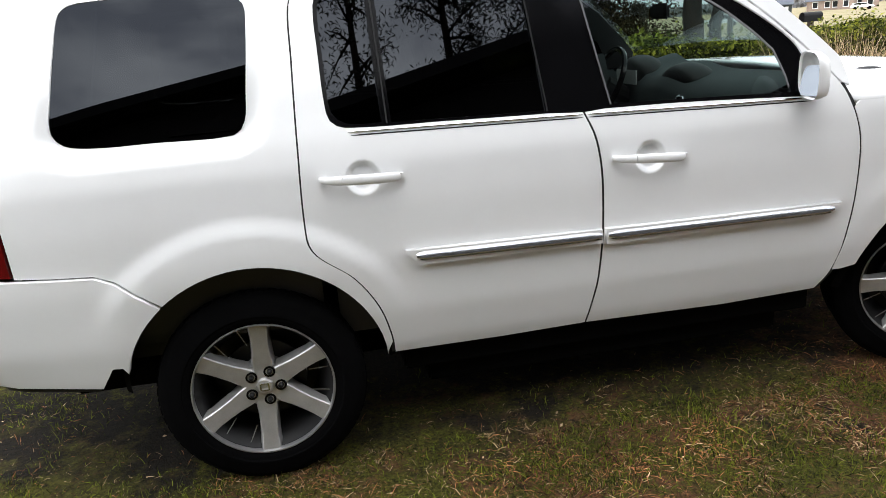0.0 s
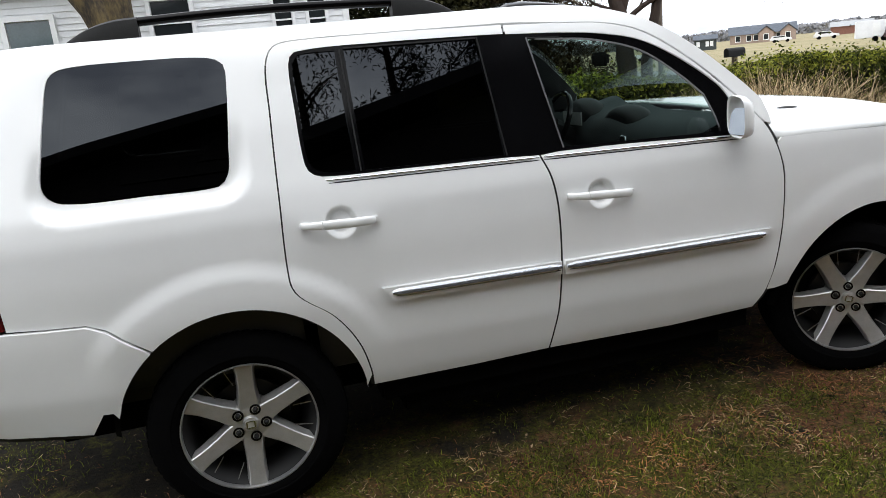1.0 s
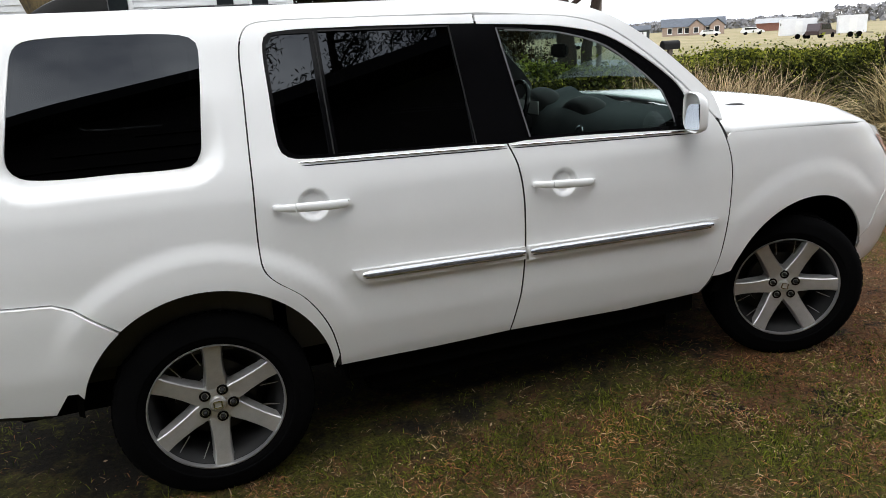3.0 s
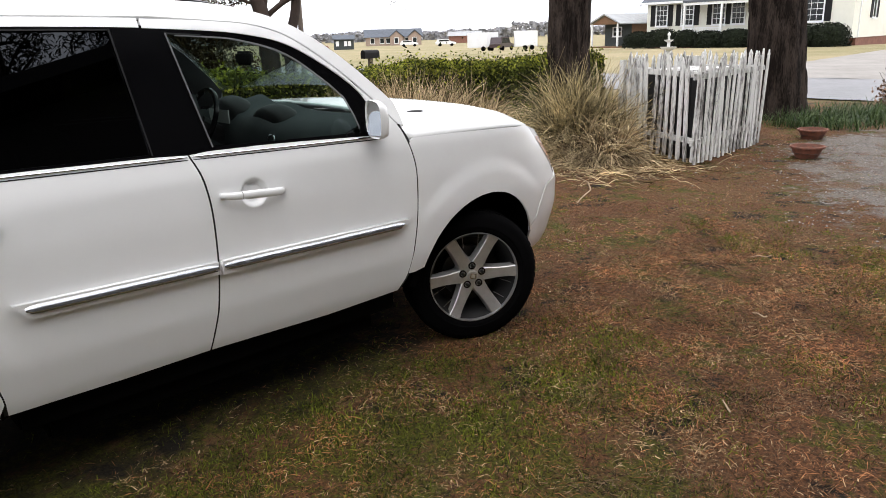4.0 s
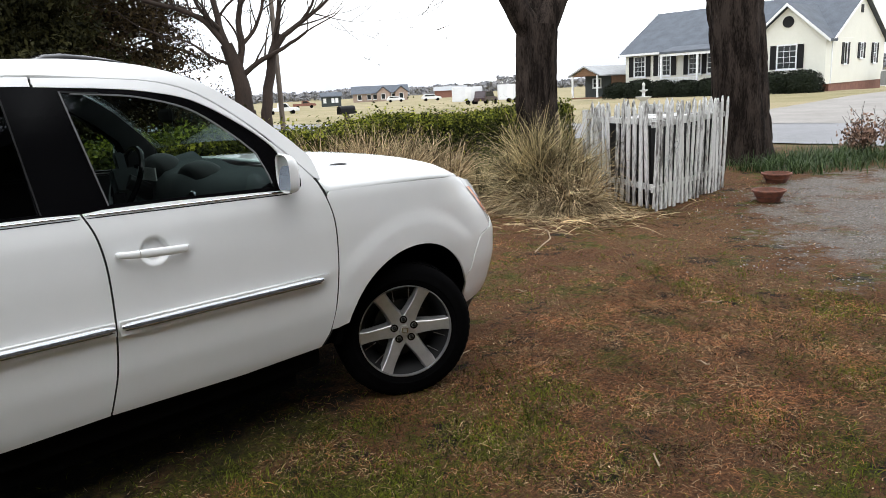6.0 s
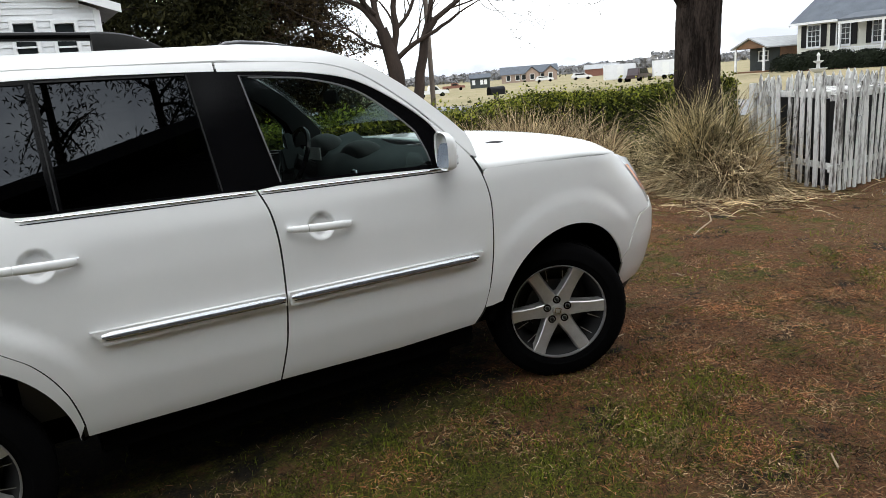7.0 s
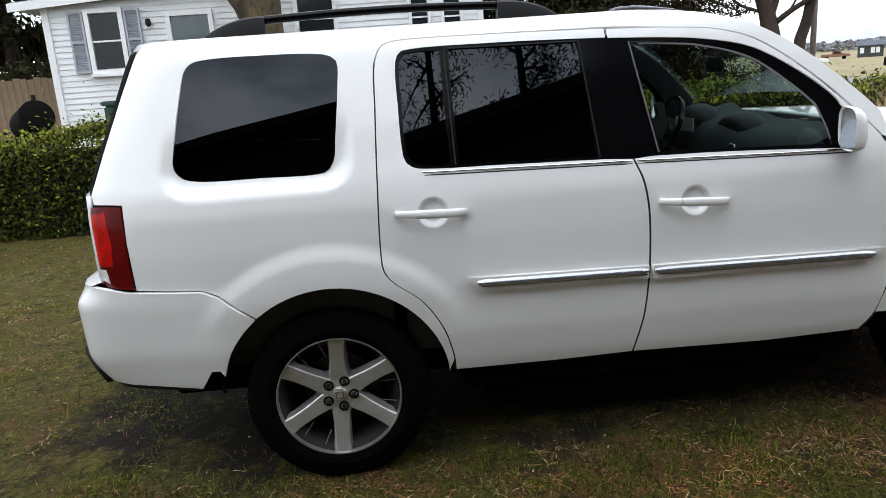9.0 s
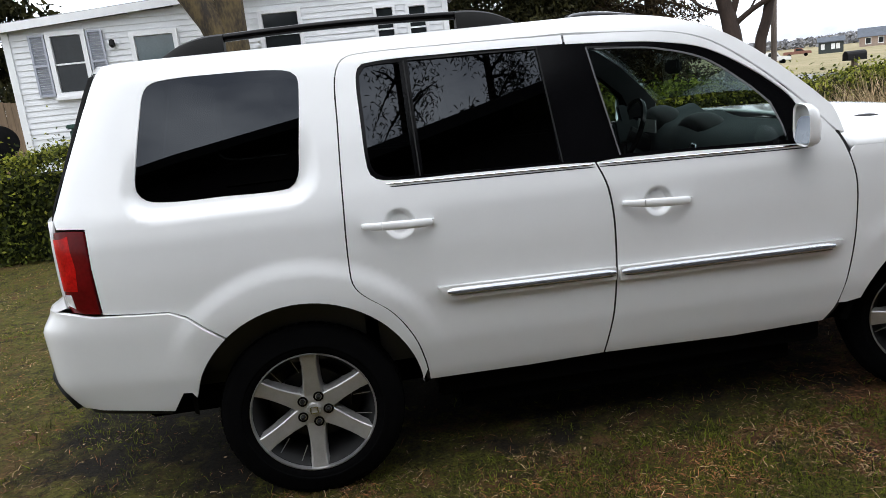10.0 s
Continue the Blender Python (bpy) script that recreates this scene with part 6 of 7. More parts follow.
lo = [bm.verts.new((x, y, 0.0)) for x, y in [(-0.92, -0.52), (0.82, -0.44), (0.86, 0.42), (-0.38, 0.50)]]
hi = [bm.verts.new((v.co.x, v.co.y, 1.02)) for v in lo]
bm.faces.new(hi)
for i in range(4):
    bm.faces.new((lo[i], lo[(i + 1) % 4], hi[(i + 1) % 4], hi[i]))
part("body", bm, BLACK_IRON, unit)
part("lid", boxes((-0.50, -0.40, 1.024, 0.60, 0.36, 1.09)), OLD_WHITE, unit, bevel=0.015)
latch = tagged(part("gate_latch", lathe([(0.045 + 0.006 * math.cos(a), 0.006 * math.sin(a)) for a in np.linspace(0, 2 * math.pi, 7)], 20, pose(8.72, 1.86, 0.78, 90, 0, 5)), GREY_METAL, None, smooth=True), "grey metal ring hung on a picket", "ring")


# ---- trees ----
def limb(bm, p, d, r, length, depth, rr, spread_=0.5, up=0.12, twist=0.16, ratio=0.72, kids=(2, 3), min_r=0.004, sides=8):
    """A tapering limb that forks."""
    pts, rad = [p.copy()], [r]
    n = max(3, int(5 + length))
    for i in range(n):
        d = (d + Vector((rr.uniform(-1, 1), rr.uniform(-1, 1), rr.uniform(-0.6, 1) * 0.8 + up)) * twist).normalized()
        p = p + d * (length / n)
        pts.append(p.copy())
        rad.append(r * (1 - 0.42 * (i + 1) / n))
    tube(pts, rad, max(4, sides), bm, cap=depth == 0)
    if depth > 0:
        for k in range(rr.randint(*kids)):
            a = rr.uniform(0, 2 * math.pi)
            o = d.orthogonal().normalized()
            o = (Matrix.Rotation(a, 3, d) @ o)
            nd = (d + o * spread_ * rr.uniform(0.6, 1.5)).normalized()
            j = len(pts) - 1 if k < 2 else rr.randint(len(pts) // 2, len(pts) - 1)
            nr = max(min_r, rad[j] * rr.uniform(ratio - 0.12, ratio + 0.08))
            limb(bm, pts[j], nd, nr, length * rr.uniform(0.55, 0.85), depth - 1, rr, spread_, up, twist, ratio, kids, min_r, sides - 1)
    return pts[-1]


def trunk_tree(name, label, at, r0, r1, h, seed, forks, mat=BARK, lean=(0, 0), flare=0.35, depth=3, category="tree"):
    """A large bare tree: flared trunk and forking limbs."""
    t = thing(name, label, category, at=at)
    rr = random.Random(seed)
    bm = bmesh.new()
    pts, rad = [], []
    for i in range(49):
        u = i / 48
        pts.append((lean[0] * u * h + 0.03 * math.sin(3 * u + seed), lean[1] * u * h + 0.03 * math.cos(4 * u + seed), -0.05 + u * h))
        rad.append(r1 + (r0 - r1) * (1 - u) + r0 * flare * math.exp(-u * h / 0.35))
    tube(pts, rad, 72, bm, cap=False)
    for v in bm.verts:
        a = math.atan2(v.co.y, v.co.x)
        w = noise.noise((3 * math.cos(a) * 4, 3 * math.sin(a) * 4, v.co.z * 1.6 + seed))
        f = 1 + 0.05 * math.sin(5 * a + v.co.z * 0.5) + 0.03 * noise.noise(v.co * 2.0) - 0.10 * (1 - min(1.0, abs(w) * 3.0)) + 0.025 * noise.noise((v.co.x * 14, v.co.y * 14, v.co.z * 5))
        v.co.x *= f
        v.co.y *= f
    part("trunk", bm, mat, t, smooth=True)
    top = Vector(pts[-1])
    bm = bmesh.new()
    for az, el, r, ln in forks:
        d = Vector((math.cos(radians(el)) * math.sin(radians(az)), math.cos(radians(el)) * math.cos(radians(az)), math.sin(radians(el))))
        limb(bm, top - Vector((0, 0, 0.28)), d, r, ln, depth, rr, sides=16)
    part("crown", bm, mat, t, smooth=True)
    return t


trunk_tree("tree", "large dark-barked tree forking above the hedge end", (11.2, 6.1, 0), 0.41, 0.37, 2.72, 4, ((-48, 52, 0.27, 1.6), (140, 66, 0.28, 1.7), (50, 80, 0.22, 1.8)))
trunk_tree("tree", "massive dark tree trunk beside the picket fence", (13.45, 3.16, 0), 0.50, 0.46, 5.5, 7, ((-40, 60, 0.24, 2.6), (80, 55, 0.22, 2.6), (200, 62, 0.2, 2.4)), lean=(-0.04, 0.09), flare=0.16)
# low-forking bare tree behind the hedge
bt = thing("tree", "bare low-forking shade tree behind the hedge", "tree", at=(9.9, 14.9, 0))
bm, rr = bmesh.new(), random.Random(21)
BOUGHS = (          # (across, height) along each bough, and its radius at both ends
    (((-0.03, 1.21), (-0.07, 1.99), (-0.19, 2.54), (-0.35, 3.01)), 0.3, 0.2),
    (((-0.35, 2.97), (-0.68, 3.48), (-1.28, 3.85), (-1.97, 4.06), (-2.89, 4.41)), 0.13, 0.06),
    (((-0.32, 2.9), (-0.44, 3.48), (-0.53, 4.06), (-0.66, 4.9)), 0.15, 0.09),
    (((-0.11, 2.34), (0.07, 2.93), (0.04, 3.56), (0.2, 4.19), (0.47, 4.98)), 0.14, 0.08),
    (((-0.02, 2.18), (0.41, 2.53), (0.79, 2.7)), 0.11, 0.09),
    (((1.09, 3.14), (1.6, 3.48), (2.26, 3.96), (2.72, 4.35)), 0.11, 0.05),
    (((0.83, 2.7), (1.0, 3.41), (1.11, 4.19), (1.32, 4.9)), 0.12, 0.07),
    (((-0.45, 3.41), (-0.89, 3.88), (-1.07, 4.58)), 0.09, 0.05),
    (((1.6, 3.48), (1.91, 3.88), (2.18, 4.58)), 0.07, 0.04),
    (((1.93, 3.72), (2.39, 3.59), (2.92, 3.47)), 0.03, 0.012),
    (((-0.16, 2.46), (-0.73, 2.7), (-1.25, 3.09), (-1.79, 3.22)), 0.07, 0.03),
    (((0.07, 2.97), (0.5, 3.48), (0.7, 4.11), (0.82, 4.82)), 0.08, 0.05),
)


def bough(bm, line, r0, r1, twigs=True):
    """A crooked bough in the tree's spread, twigs forking from it all along."""
    deep, pts = rr.uniform(-0.35, 0.35), []
    for i, (u, z) in enumerate(line):
        v = deep * i / (len(line) - 1) * (1.0 if twigs else 0.0)
        pts.append(Vector((0.88 * u + 0.47 * v, -0.47 * u + 0.88 * v, z)))
    pts = spline(pts, step=0.16)
    k = len(pts) - 1
    pts = [p + Vector((noise.noise(p * 1.9), noise.noise(p * 1.9 + Vector((5, 1, 3))), 0)) * 0.05 for p in pts]
    thin = 0.64 if twigs else 0.80
    rad = [thin * (r0 + (r1 - r0) * i / k) for i in range(k + 1)]
    tube(pts, rad, 10, bm, cap=True)
    if twigs:
        for i in range(2, k + 1, 2):
            d = (pts[i] - pts[i - 1]).normalized()
            o = Matrix.Rotation(rr.uniform(0, 6.28), 3, d) @ d.orthogonal().normalized()
            limb(bm, pts[i], (d * 0.7 + o * 0.8 + Vector((0, 0, 0.25))).normalized(), max(0.010, rad[i] * 0.42), rr.uniform(0.7, 1.3), 3, rr, 0.62, 0.06, 0.24, 0.66, (2, 3), 0.005, 6)
        limb(bm, pts[-1], (pts[-1] - pts[-2]).normalized(), r1 * 0.62, 1.2, 4, rr, 0.6, 0.06, 0.22, 0.66, (2, 3), 0.006, 7)


for i, (line, r0, r1) in enumerate(BOUGHS):
    bough(bm, line, r0, r1, i > 0)
tube([(0, 0, -0.1), (0.0, 0, 0.6), (0.0, 0, 1.3)], [0.36, 0.27, 0.24], 14, bm, cap=False)
part("trunk", bm, BARK_BROWN, bt, smooth=True)
bm = bmesh.new()
bough(bm, ((0.51, 1.18), (0.68, 2.15), (0.81, 2.7), (1.11, 3.17)), 0.18, 0.13, False)
tube([(0.45, -0.24, -0.1), (0.44, -0.235, 1.25)], [0.18, 0.145], 12, bm)
part("second_stem", bm, BARK_BROWN, bt, smooth=True)


def foliage_tree(label, at, r, h, n, mat, seed, trunk_r=0.2, low=0.05, size=(0.05, 0.11), tiers=9, sag=0.3, flat=0.55, level=False):
    """An evergreen: trunk, boughs in ragged tiers, foliage sprays on them."""
    t = thing("evergreen_tree", label, "tree", at=at)
    rr = np.random.default_rng(seed)
    part("trunk", tube([(0, 0, -0.1), (0.05, 0, h * 0.5), (0, 0.03, h * 0.98)], [trunk_r, trunk_r * 0.7, 0.03], 10), BARK, t, smooth=True)
    bm = bmesh.new()
    c = []
    boughs = tiers * 7
    for i in range(boughs):
        u = low + (1 - low) * (i + rr.random()) / boughs
        z = h * u
        reach = r * (1.05 - u) ** 0.6 * rr.uniform(0.55, 1.15)
        a = rr.uniform(0, 2 * np.pi)
        e = (reach * math.cos(a), reach * math.sin(a), z + reach * (0.12 - sag * rr.random()))
        tube([(0, 0, z), (e[0] * 0.5, e[1] * 0.5, (z + e[2]) / 2 + 0.08), e], [0.035, 0.022, 0.006], 5, bm)
        m = n // boughs
        s = rr.random(m) ** 0.6
        for q in s:
            w = 0.10 + 0.30 * reach * (1 - abs(2 * q - 1.1) * 0.5) * 0.45
            c.append((e[0] * q + rr.normal(0, w), e[1] * q + rr.normal(0, w), z + (e[2] - z) * q + rr.normal(0, w * flat)))
    part("branchwork", bm, BARK, t)
    cloud("crown", c, rr.uniform(size[0], size[1], len(c)), mat, t, kind="stuff", rng=rr, aspect=0.22 if level else 0.4, normals=np.tile((0, 0, 1.0), (len(c), 1)) if level else None, jitter=0.22)
    return t


foliage_tree("dense dark evergreen tree beside the white house", (4.9, 16.6, 0), 3.0, 9.0, 80000, DARK_LEAF, 5, 0.25, 0.0, (0.045, 0.105), 18)
foliage_tree("dense dark evergreen tree beside the white house", (3.4, 19.6, 0), 3.2, 10.0, 40000, DARK_LEAF, 15, 0.25, 0.0, (0.05, 0.11), 16)
foliage_tree("tall brown-green pine behind the hedge", (7.4, 18.2, 0), 2.5, 9.5, 46000, BROWN_LEAF, 6, 0.26, 0.0, (0.05, 0.10), 13)
foliage_tree("drooping half-bare pine behind the hedge", (9.6, 19.6, 0), 2.3, 7.4, 24000, BROWN_LEAF, 9, 0.14, 0.05, (0.035, 0.08), 10, 0.55)
foliage_tree("dark evergreen beyond the wooden fence", (-9.4, 18.0, 0), 3.0, 9.0, 20000, DARK_LEAF, 12, 0.25, 0.05, (0.07, 0.15))
foliage_tree("dark evergreen beyond the wooden fence", (-13.5, 22.0, 0), 3.4, 10.5, 15000, DARK_LEAF, 13, 0.25, 0.05, (0.07, 0.16))
# leaning tree in front of the white house
lt = thing("tree", "leaning ivy-brown tree trunk before the white house", "tree", at=(-1.55, 11.6, 0))
bm = bmesh.new()
tube([(0, 0, -0.1), (-0.05, 0, 1.2), (-0.22, 0, 2.3), (-0.50, 0, 3.1), (-0.98, 0, 3.9), (-1.6, 0, 4.9), (-2.2, 0.2, 6.4)], [0.34, 0.28, 0.27, 0.26, 0.24, 0.2, 0.14], 16, bm, cap=False)
rr = random.Random(5)
for p, d in (((-0.5, 0, 3.1), (0.8, 0, 0.7)), ((-1.3, 0, 4.4), (0.4, 0.3, 0.9)), ((-2.2, 0.2, 6.3), (-0.4, 0, 0.9))):
    limb(bm, Vector(p), Vector(d).normalized(), 0.10, 1.6, 2, rr)
tube([(-0.12, 0, 1.9), (-0.16, 0.02, 2.7), (-0.15, 0.03, 3.6), (-0.08, 0.05, 4.8), (0.1, 0.1, 6.4)], [0.24, 0.27, 0.26, 0.22, 0.16], 16, bm, cap=False)
for v in bm.verts:
    v.co += Vector((0.05, 0.05, 0.0)) * noise.noise(v.co * 2.3)
part("trunk", bm, MOSSY_BARK, lt, smooth=True)

# utility pole and mailbox
pole = thing("utility_pole", "thin weathered wooden utility pole", "pole", at=(12.8, 18.0, 0))
part("shaft", tube([(0, 0, -0.1), (0, 0, 4), (0, 0, 8.2)], [0.085, 0.075, 0.065], 10), POLE_WOOD, pole, smooth=True)
part("cross_arm", boxes((-0.7, -0.05, 7.5, 0.7, 0.05, 7.62)), POLE_WOOD, pole)
pole = thing("utility_pole", "thin weathered wooden utility pole", "pole", at=(20.6, 14.2, 0))
part("shaft", tube([(0, 0, -0.1), (0, 0, 4), (0, 0, 8.2)], [0.10, 0.09, 0.08], 10), POLE_WOOD, pole, smooth=True)
mb = thing("mailbox", "black mailbox on a post behind the hedge", "mailbox", at=(12.1, 13.5, 0))
bm = bmesh.new()
prof = [(-0.10, 0.0), (0.10, 0.0), (0.10, 0.13)] + [(0.10 * math.cos(a), 0.13 + 0.09 * math.sin(a)) for a in np.linspace(0.2, math.pi - 0.2, 7)] + [(-0.10, 0.13)]
f = [bm.verts.new((-0.24, p, 1.07 + z)) for p, z in prof]
g = [bm.verts.new((0.24, p, 1.07 + z)) for p, z in prof]
bm.faces.new(f); bm.faces.new(list(reversed(g)))
for i in range(len(f)):
    bm.faces.new((f[i], f[(i + 1) % len(f)], g[(i + 1) % len(f)], g[i]))
bmesh.ops.recalc_face_normals(bm, faces=bm.faces)
part("box", bm, BLACK_IRON, mb, "black rounded mailbox")
part("post", boxes((-0.05, -0.05, -0.05, 0.05, 0.05, 1.07)), POLE_WOOD, mb)

# ---- pots and plants by the tree ----
def bowl(at, r, h, soil):
    b = thing("planter_bowl", "shallow terracotta planter bowl on the ground", "planter", group="terracotta bowls", at=at)
    part("bowl", lathe([(0.0, 0.01), (r * 0.62, 0.0), (r * 0.72, h * 0.3), (r * 0.90, h * 0.82), (r, h * 0.84), (r * 1.02, h * 0.9), (r, h), (r * 0.93, h), (r * 0.90, h * 0.85), (r * 0.86, h * 0.7)], 40), TERRACOTTA, b, smooth=True)
    part("soil", lathe([(0.0, h * soil), (r * 0.5, h * (soil + 0.05)), (r * 0.88, h * (soil - 0.03))], 24), POT_SOIL, b, smooth=True)
    return b


bowl((9.62, 1.07, 0.0), 0.205, 0.15, 0.45)
bowl((11.23, 1.64, 0.0), 0.21, 0.15, 0.45)
pot = thing("flower_pot", "terracotta flower pot with a leggy shrub", "flower pot", at=(14.75, 0.95, 0))
part("pot", lathe([(0.0, 0.0), (0.13, 0.0), (0.18, 0.27), (0.20, 0.27), (0.20, 0.34), (0.175, 0.34), (0.17, 0.28), (0.0, 0.27)], 32), TERRACOTTA, pot, smooth=True)
for (x, y, h, n, lab) in ((14.75, 0.95, 0.80, 460, "leggy reddish shrub growing from a pot"), (15.2, 1.75, 0.95, 760, "sparse reddish-leaved shrub beside the road")):
    sh = thing("shrub", lab, "shrub", at=(x, y, 0.26 if n == 460 else 0.0))
    bm, rr = bmesh.new(), random.Random(int(x * 10))
    tips = []
    for i in range(11):
        a = rr.uniform(0, 6.28)
        s = rr.uniform(0.2, 1.1)
        tip = limb(bm, Vector((0, 0, 0)), Vector((math.cos(a) * s, math.sin(a) * s, 1)).normalized(), 0.012, h * rr.uniform(0.35, 0.75), 1, rr, 0.6, 0.1, 0.2, 0.7, (2, 3), 0.003, 5)
        tips.append(tip)
    part("stem", bm, BARK_GREY, sh)
    c = []
    for i in range(n):
        tp = tips[i % len(tips)]
        c.append((tp.x * rng.uniform(0.6, 1.2) + rng.normal(0, 0.10), tp.y * rng.uniform(0.6, 1.2) + rng.normal(0, 0.10), tp.z * rng.uniform(0.55, 1.25) + rng.normal(0, 0.06)))
    cloud("foliage", c, rng.uniform(0.022, 0.055, n), RED_LEAF, sh, kind="stuff", rng=rng)
n = 2200
pts = np.stack([rng.choice(np.linspace(12.3, 15.4, 15), n) + rng.normal(0, 0.09, n), np.zeros(n), np.zeros(n)], 1)
pts[:, 1] = 2.30 - 0.22 * (pts[:, 0] - 12.3) + rng.normal(0, 0.48, n)
blades("strap_leaf_plants", pts, rng.uniform(0.14, 0.40, n), rng.uniform(0.010, 0.020, n), 0.85, STRAP_LEAF, label="green strap-leaved bulbs round the tree foot", category="plants", kind="stuff", rng=rng)

# ---- buildings ----
def prism(bm, pts, axis, a, b):
    """A closed solid: an outline in the plane across axis, drawn from a to b."""
    def at(u, v, w):
        return (w, u, v) if axis == "x" else (u, w, v)
    f = [bm.verts.new(at(u, v, a)) for u, v in pts]
    g = [bm.verts.new(at(u, v, b)) for u, v in pts]
    bm.faces.new(f)
    bm.faces.new(list(reversed(g)))
    for i in range(len(f)):
        bm.faces.new((f[i], f[(i + 1) % len(f)], g[(i + 1) % len(f)], g[i]))
    bmesh.ops.recalc_face_normals(bm, faces=bm.faces)
    return bm


def window(parent, name, w, h, m, pane=PANE, bars=(1, 2), frame_w=0.06, label="", shutters=None, sw=0.33):
    """A window facing local -y, its lower left corner at the pose's place: frame, sill, panes between bars, shutters."""
    fr = bmesh.new()
    rings = [[fr.verts.new(p) for p in ((-q, y, -q), (w + q, y, -q), (w + q, y, h + q), (-q, y, h + q))] for q, y in ((frame_w, 0.06), (frame_w, -0.05), (0.0, -0.05), (0.0, 0.06))]
    for k in range(4):
        a, b = rings[k], rings[(k + 1) % 4]
        for i in range(4):
            fr.faces.new((a[i], a[(i + 1) % 4], b[(i + 1) % 4], b[i]))
    bmesh.ops.recalc_face_normals(fr, faces=fr.faces)
    nx, nz = bars
    win = part(name, fr, TRIM_WHITE, parent, label, m=m)
    for i in range(1, nx):
        part("glazing_bar", boxes((w * i / nx - 0.012, -0.02, 0, w * i / nx + 0.012, 0.03, h)), TRIM_WHITE, win)
    for j in range(1, nz):
        part("glazing_bar", boxes((0, -0.025, h * j / nz - 0.016, w, 0.03, h * j / nz + 0.016)), TRIM_WHITE, win)
    part("sill", boxes((-frame_w - 0.03, -0.09, -frame_w - 0.05, w + frame_w + 0.03, 0.06, -frame_w + 0.01)), TRIM_WHITE, win)
    for i in range(nx):
        for j in range(nz):
            part("pane", boxes((w * i / nx + 0.012, 0.0, h * j / nz + 0.012, w * (i + 1) / nx - 0.012, 0.02, h * (j + 1) / nz - 0.012)), pane, win)
    if shutters:
        for x0 in (-frame_w - 0.02 - sw, w + frame_w + 0.02):
            sh = bmesh.new()
            box(sh, x0, -0.045, -0.05, x0 + 0.04, 0.0, h + 0.05)
            box(sh, x0 + sw - 0.04, -0.045, -0.05, x0 + sw, 0.0, h + 0.05)
            for z in (-0.05, h * 0.5 - 0.02, h + 0.01):
                box(sh, x0 + 0.04, -0.045, z, x0 + sw - 0.04, 0.0, z + 0.04)
            k = int(h / 0.045) if sw < 0.4 else 0
            for i in range(k):
                z = -0.01 + (h + 0.02) * i / k
                box(sh, x0 + 0.04, -0.02, -0.016, x0 + sw - 0.04, -0.012, 0.022, Matrix.Translation((0, 0, z + 0.02)) @ Matrix.Rotation(radians(28), 4, "X"))
            if not k:
                box(sh, x0 + 0.04, -0.025, -0.05, x0 + sw - 0.04, 0.0, h + 0.05)
            part("shutter", sh, shutters, win)
    return win


# the white house behind the hedge
wh = thing("house", "white house with horizontal vinyl siding and grey shutters", "house", at=(-6.35, 13.1, 0))
part("wall", prism(bmesh.new(), [(0.02, 0.0), (8.85, 0.0), (8.85, 3.45), (7.6, 3.88), (0.02, 3.42)], "y", 0.03, 8.0), SIDING, wh)
BOARD = bmesh.new()
for x0, x1 in ((0.10, 8.80),):
    v = [BOARD.verts.new(p) for p in ((x0, 0.0, 0), (x1, 0.0, 0), (x1, 0.022, 0.122), (x0, 0.022, 0.122), (x0, 0.03, 0), (x1, 0.03, 0))]
    BOARD.faces.new((v[0], v[1], v[2], v[3]))
    BOARD.faces.new((v[4], v[5], v[1], v[0]))
board_me = bpy.data.meshes.new("siding_board")
BOARD.to_mesh(board_me)
BOARD.free()
board_me.materials.append(SIDING)
for i in range(31):
    z = 0.25 + 0.115 * i
    ob = new("siding_board", board_me)
    span = 9.15 if z < 3.25 else 9.15 * 0.80 - (z - 3.25) * 4
    x0 = 0.0 if z < 3.25 else 0.6 + (z - 3.25) * 8
    if span < 0.8:
        ob.matrix_local = Matrix.Translation((6.4, 0, z)) @ Matrix.Diagonal((0.15, 1, 0.9, 1))
    else:
        ob.matrix_local = Matrix.Translation((x0, -0.005, z)) @ Matrix.Diagonal((span / 9.15, 1, 1, 1))
    adopt(ob, wh)
part("corner_board", boxes((-0.03, -0.04, 0.0, 0.10, 0.08, 3.40)), TRIM_WHITE, wh)
part("corner_board", boxes((8.77, -0.04, 0.0, 8.89, 0.08, 3.42)), TRIM_WHITE, wh)
part("roof", prism(bmesh.new(), [(-0.55, 3.40), (7.6, 3.92), (9.24, 3.38), (9.24, 3.50), (7.6, 4.06), (-0.55, 3.54)], "y", -0.18, 8.4), ROOF_PALE, wh, "pale shallow roof")
part("fascia", prism(bmesh.new(), [(-0.57, 3.36), (7.6, 3.89), (9.26, 3.34), (9.26, 3.50), (7.6, 4.04), (-0.57, 3.52)], "y", -0.22, -0.182), TRIM_WHITE, wh, "white fascia board")
window(wh, "window", 0.58, 1.10, pose(0.885, -0.03, 2.16), PANE, (1, 2), 0.09, "double-hung window with grey louvred shutters", SHUTTER, 0.31)
window(wh, "window", 0.76, 1.25, pose(2.48, -0.03, 1.86), CURTAIN, (1, 1), 0.09, "window with pale curtain")
window(wh, "window", 0.72, 0.85, pose(5.05, -0.03, 2.45), PANE, (1, 2), 0.08)
window(wh, "window", 0.34, 0.85, pose(7.38, -0.03, 2.35), PANE, (1, 2), 0.06)
window(wh, "window", 0.34, 0.85, pose(8.06, -0.03, 2.33), PANE, (1, 2), 0.06)
part("wall_lamp", lathe([(0.0, 0.12), (0.05, 0.10), (0.06, 0.0), (0.03, -0.04), (0.0, -0.05)], 12, pose(2.05, -0.09, 2.98)), BLACK_IRON, wh, "small black wall lamp", smooth=True)
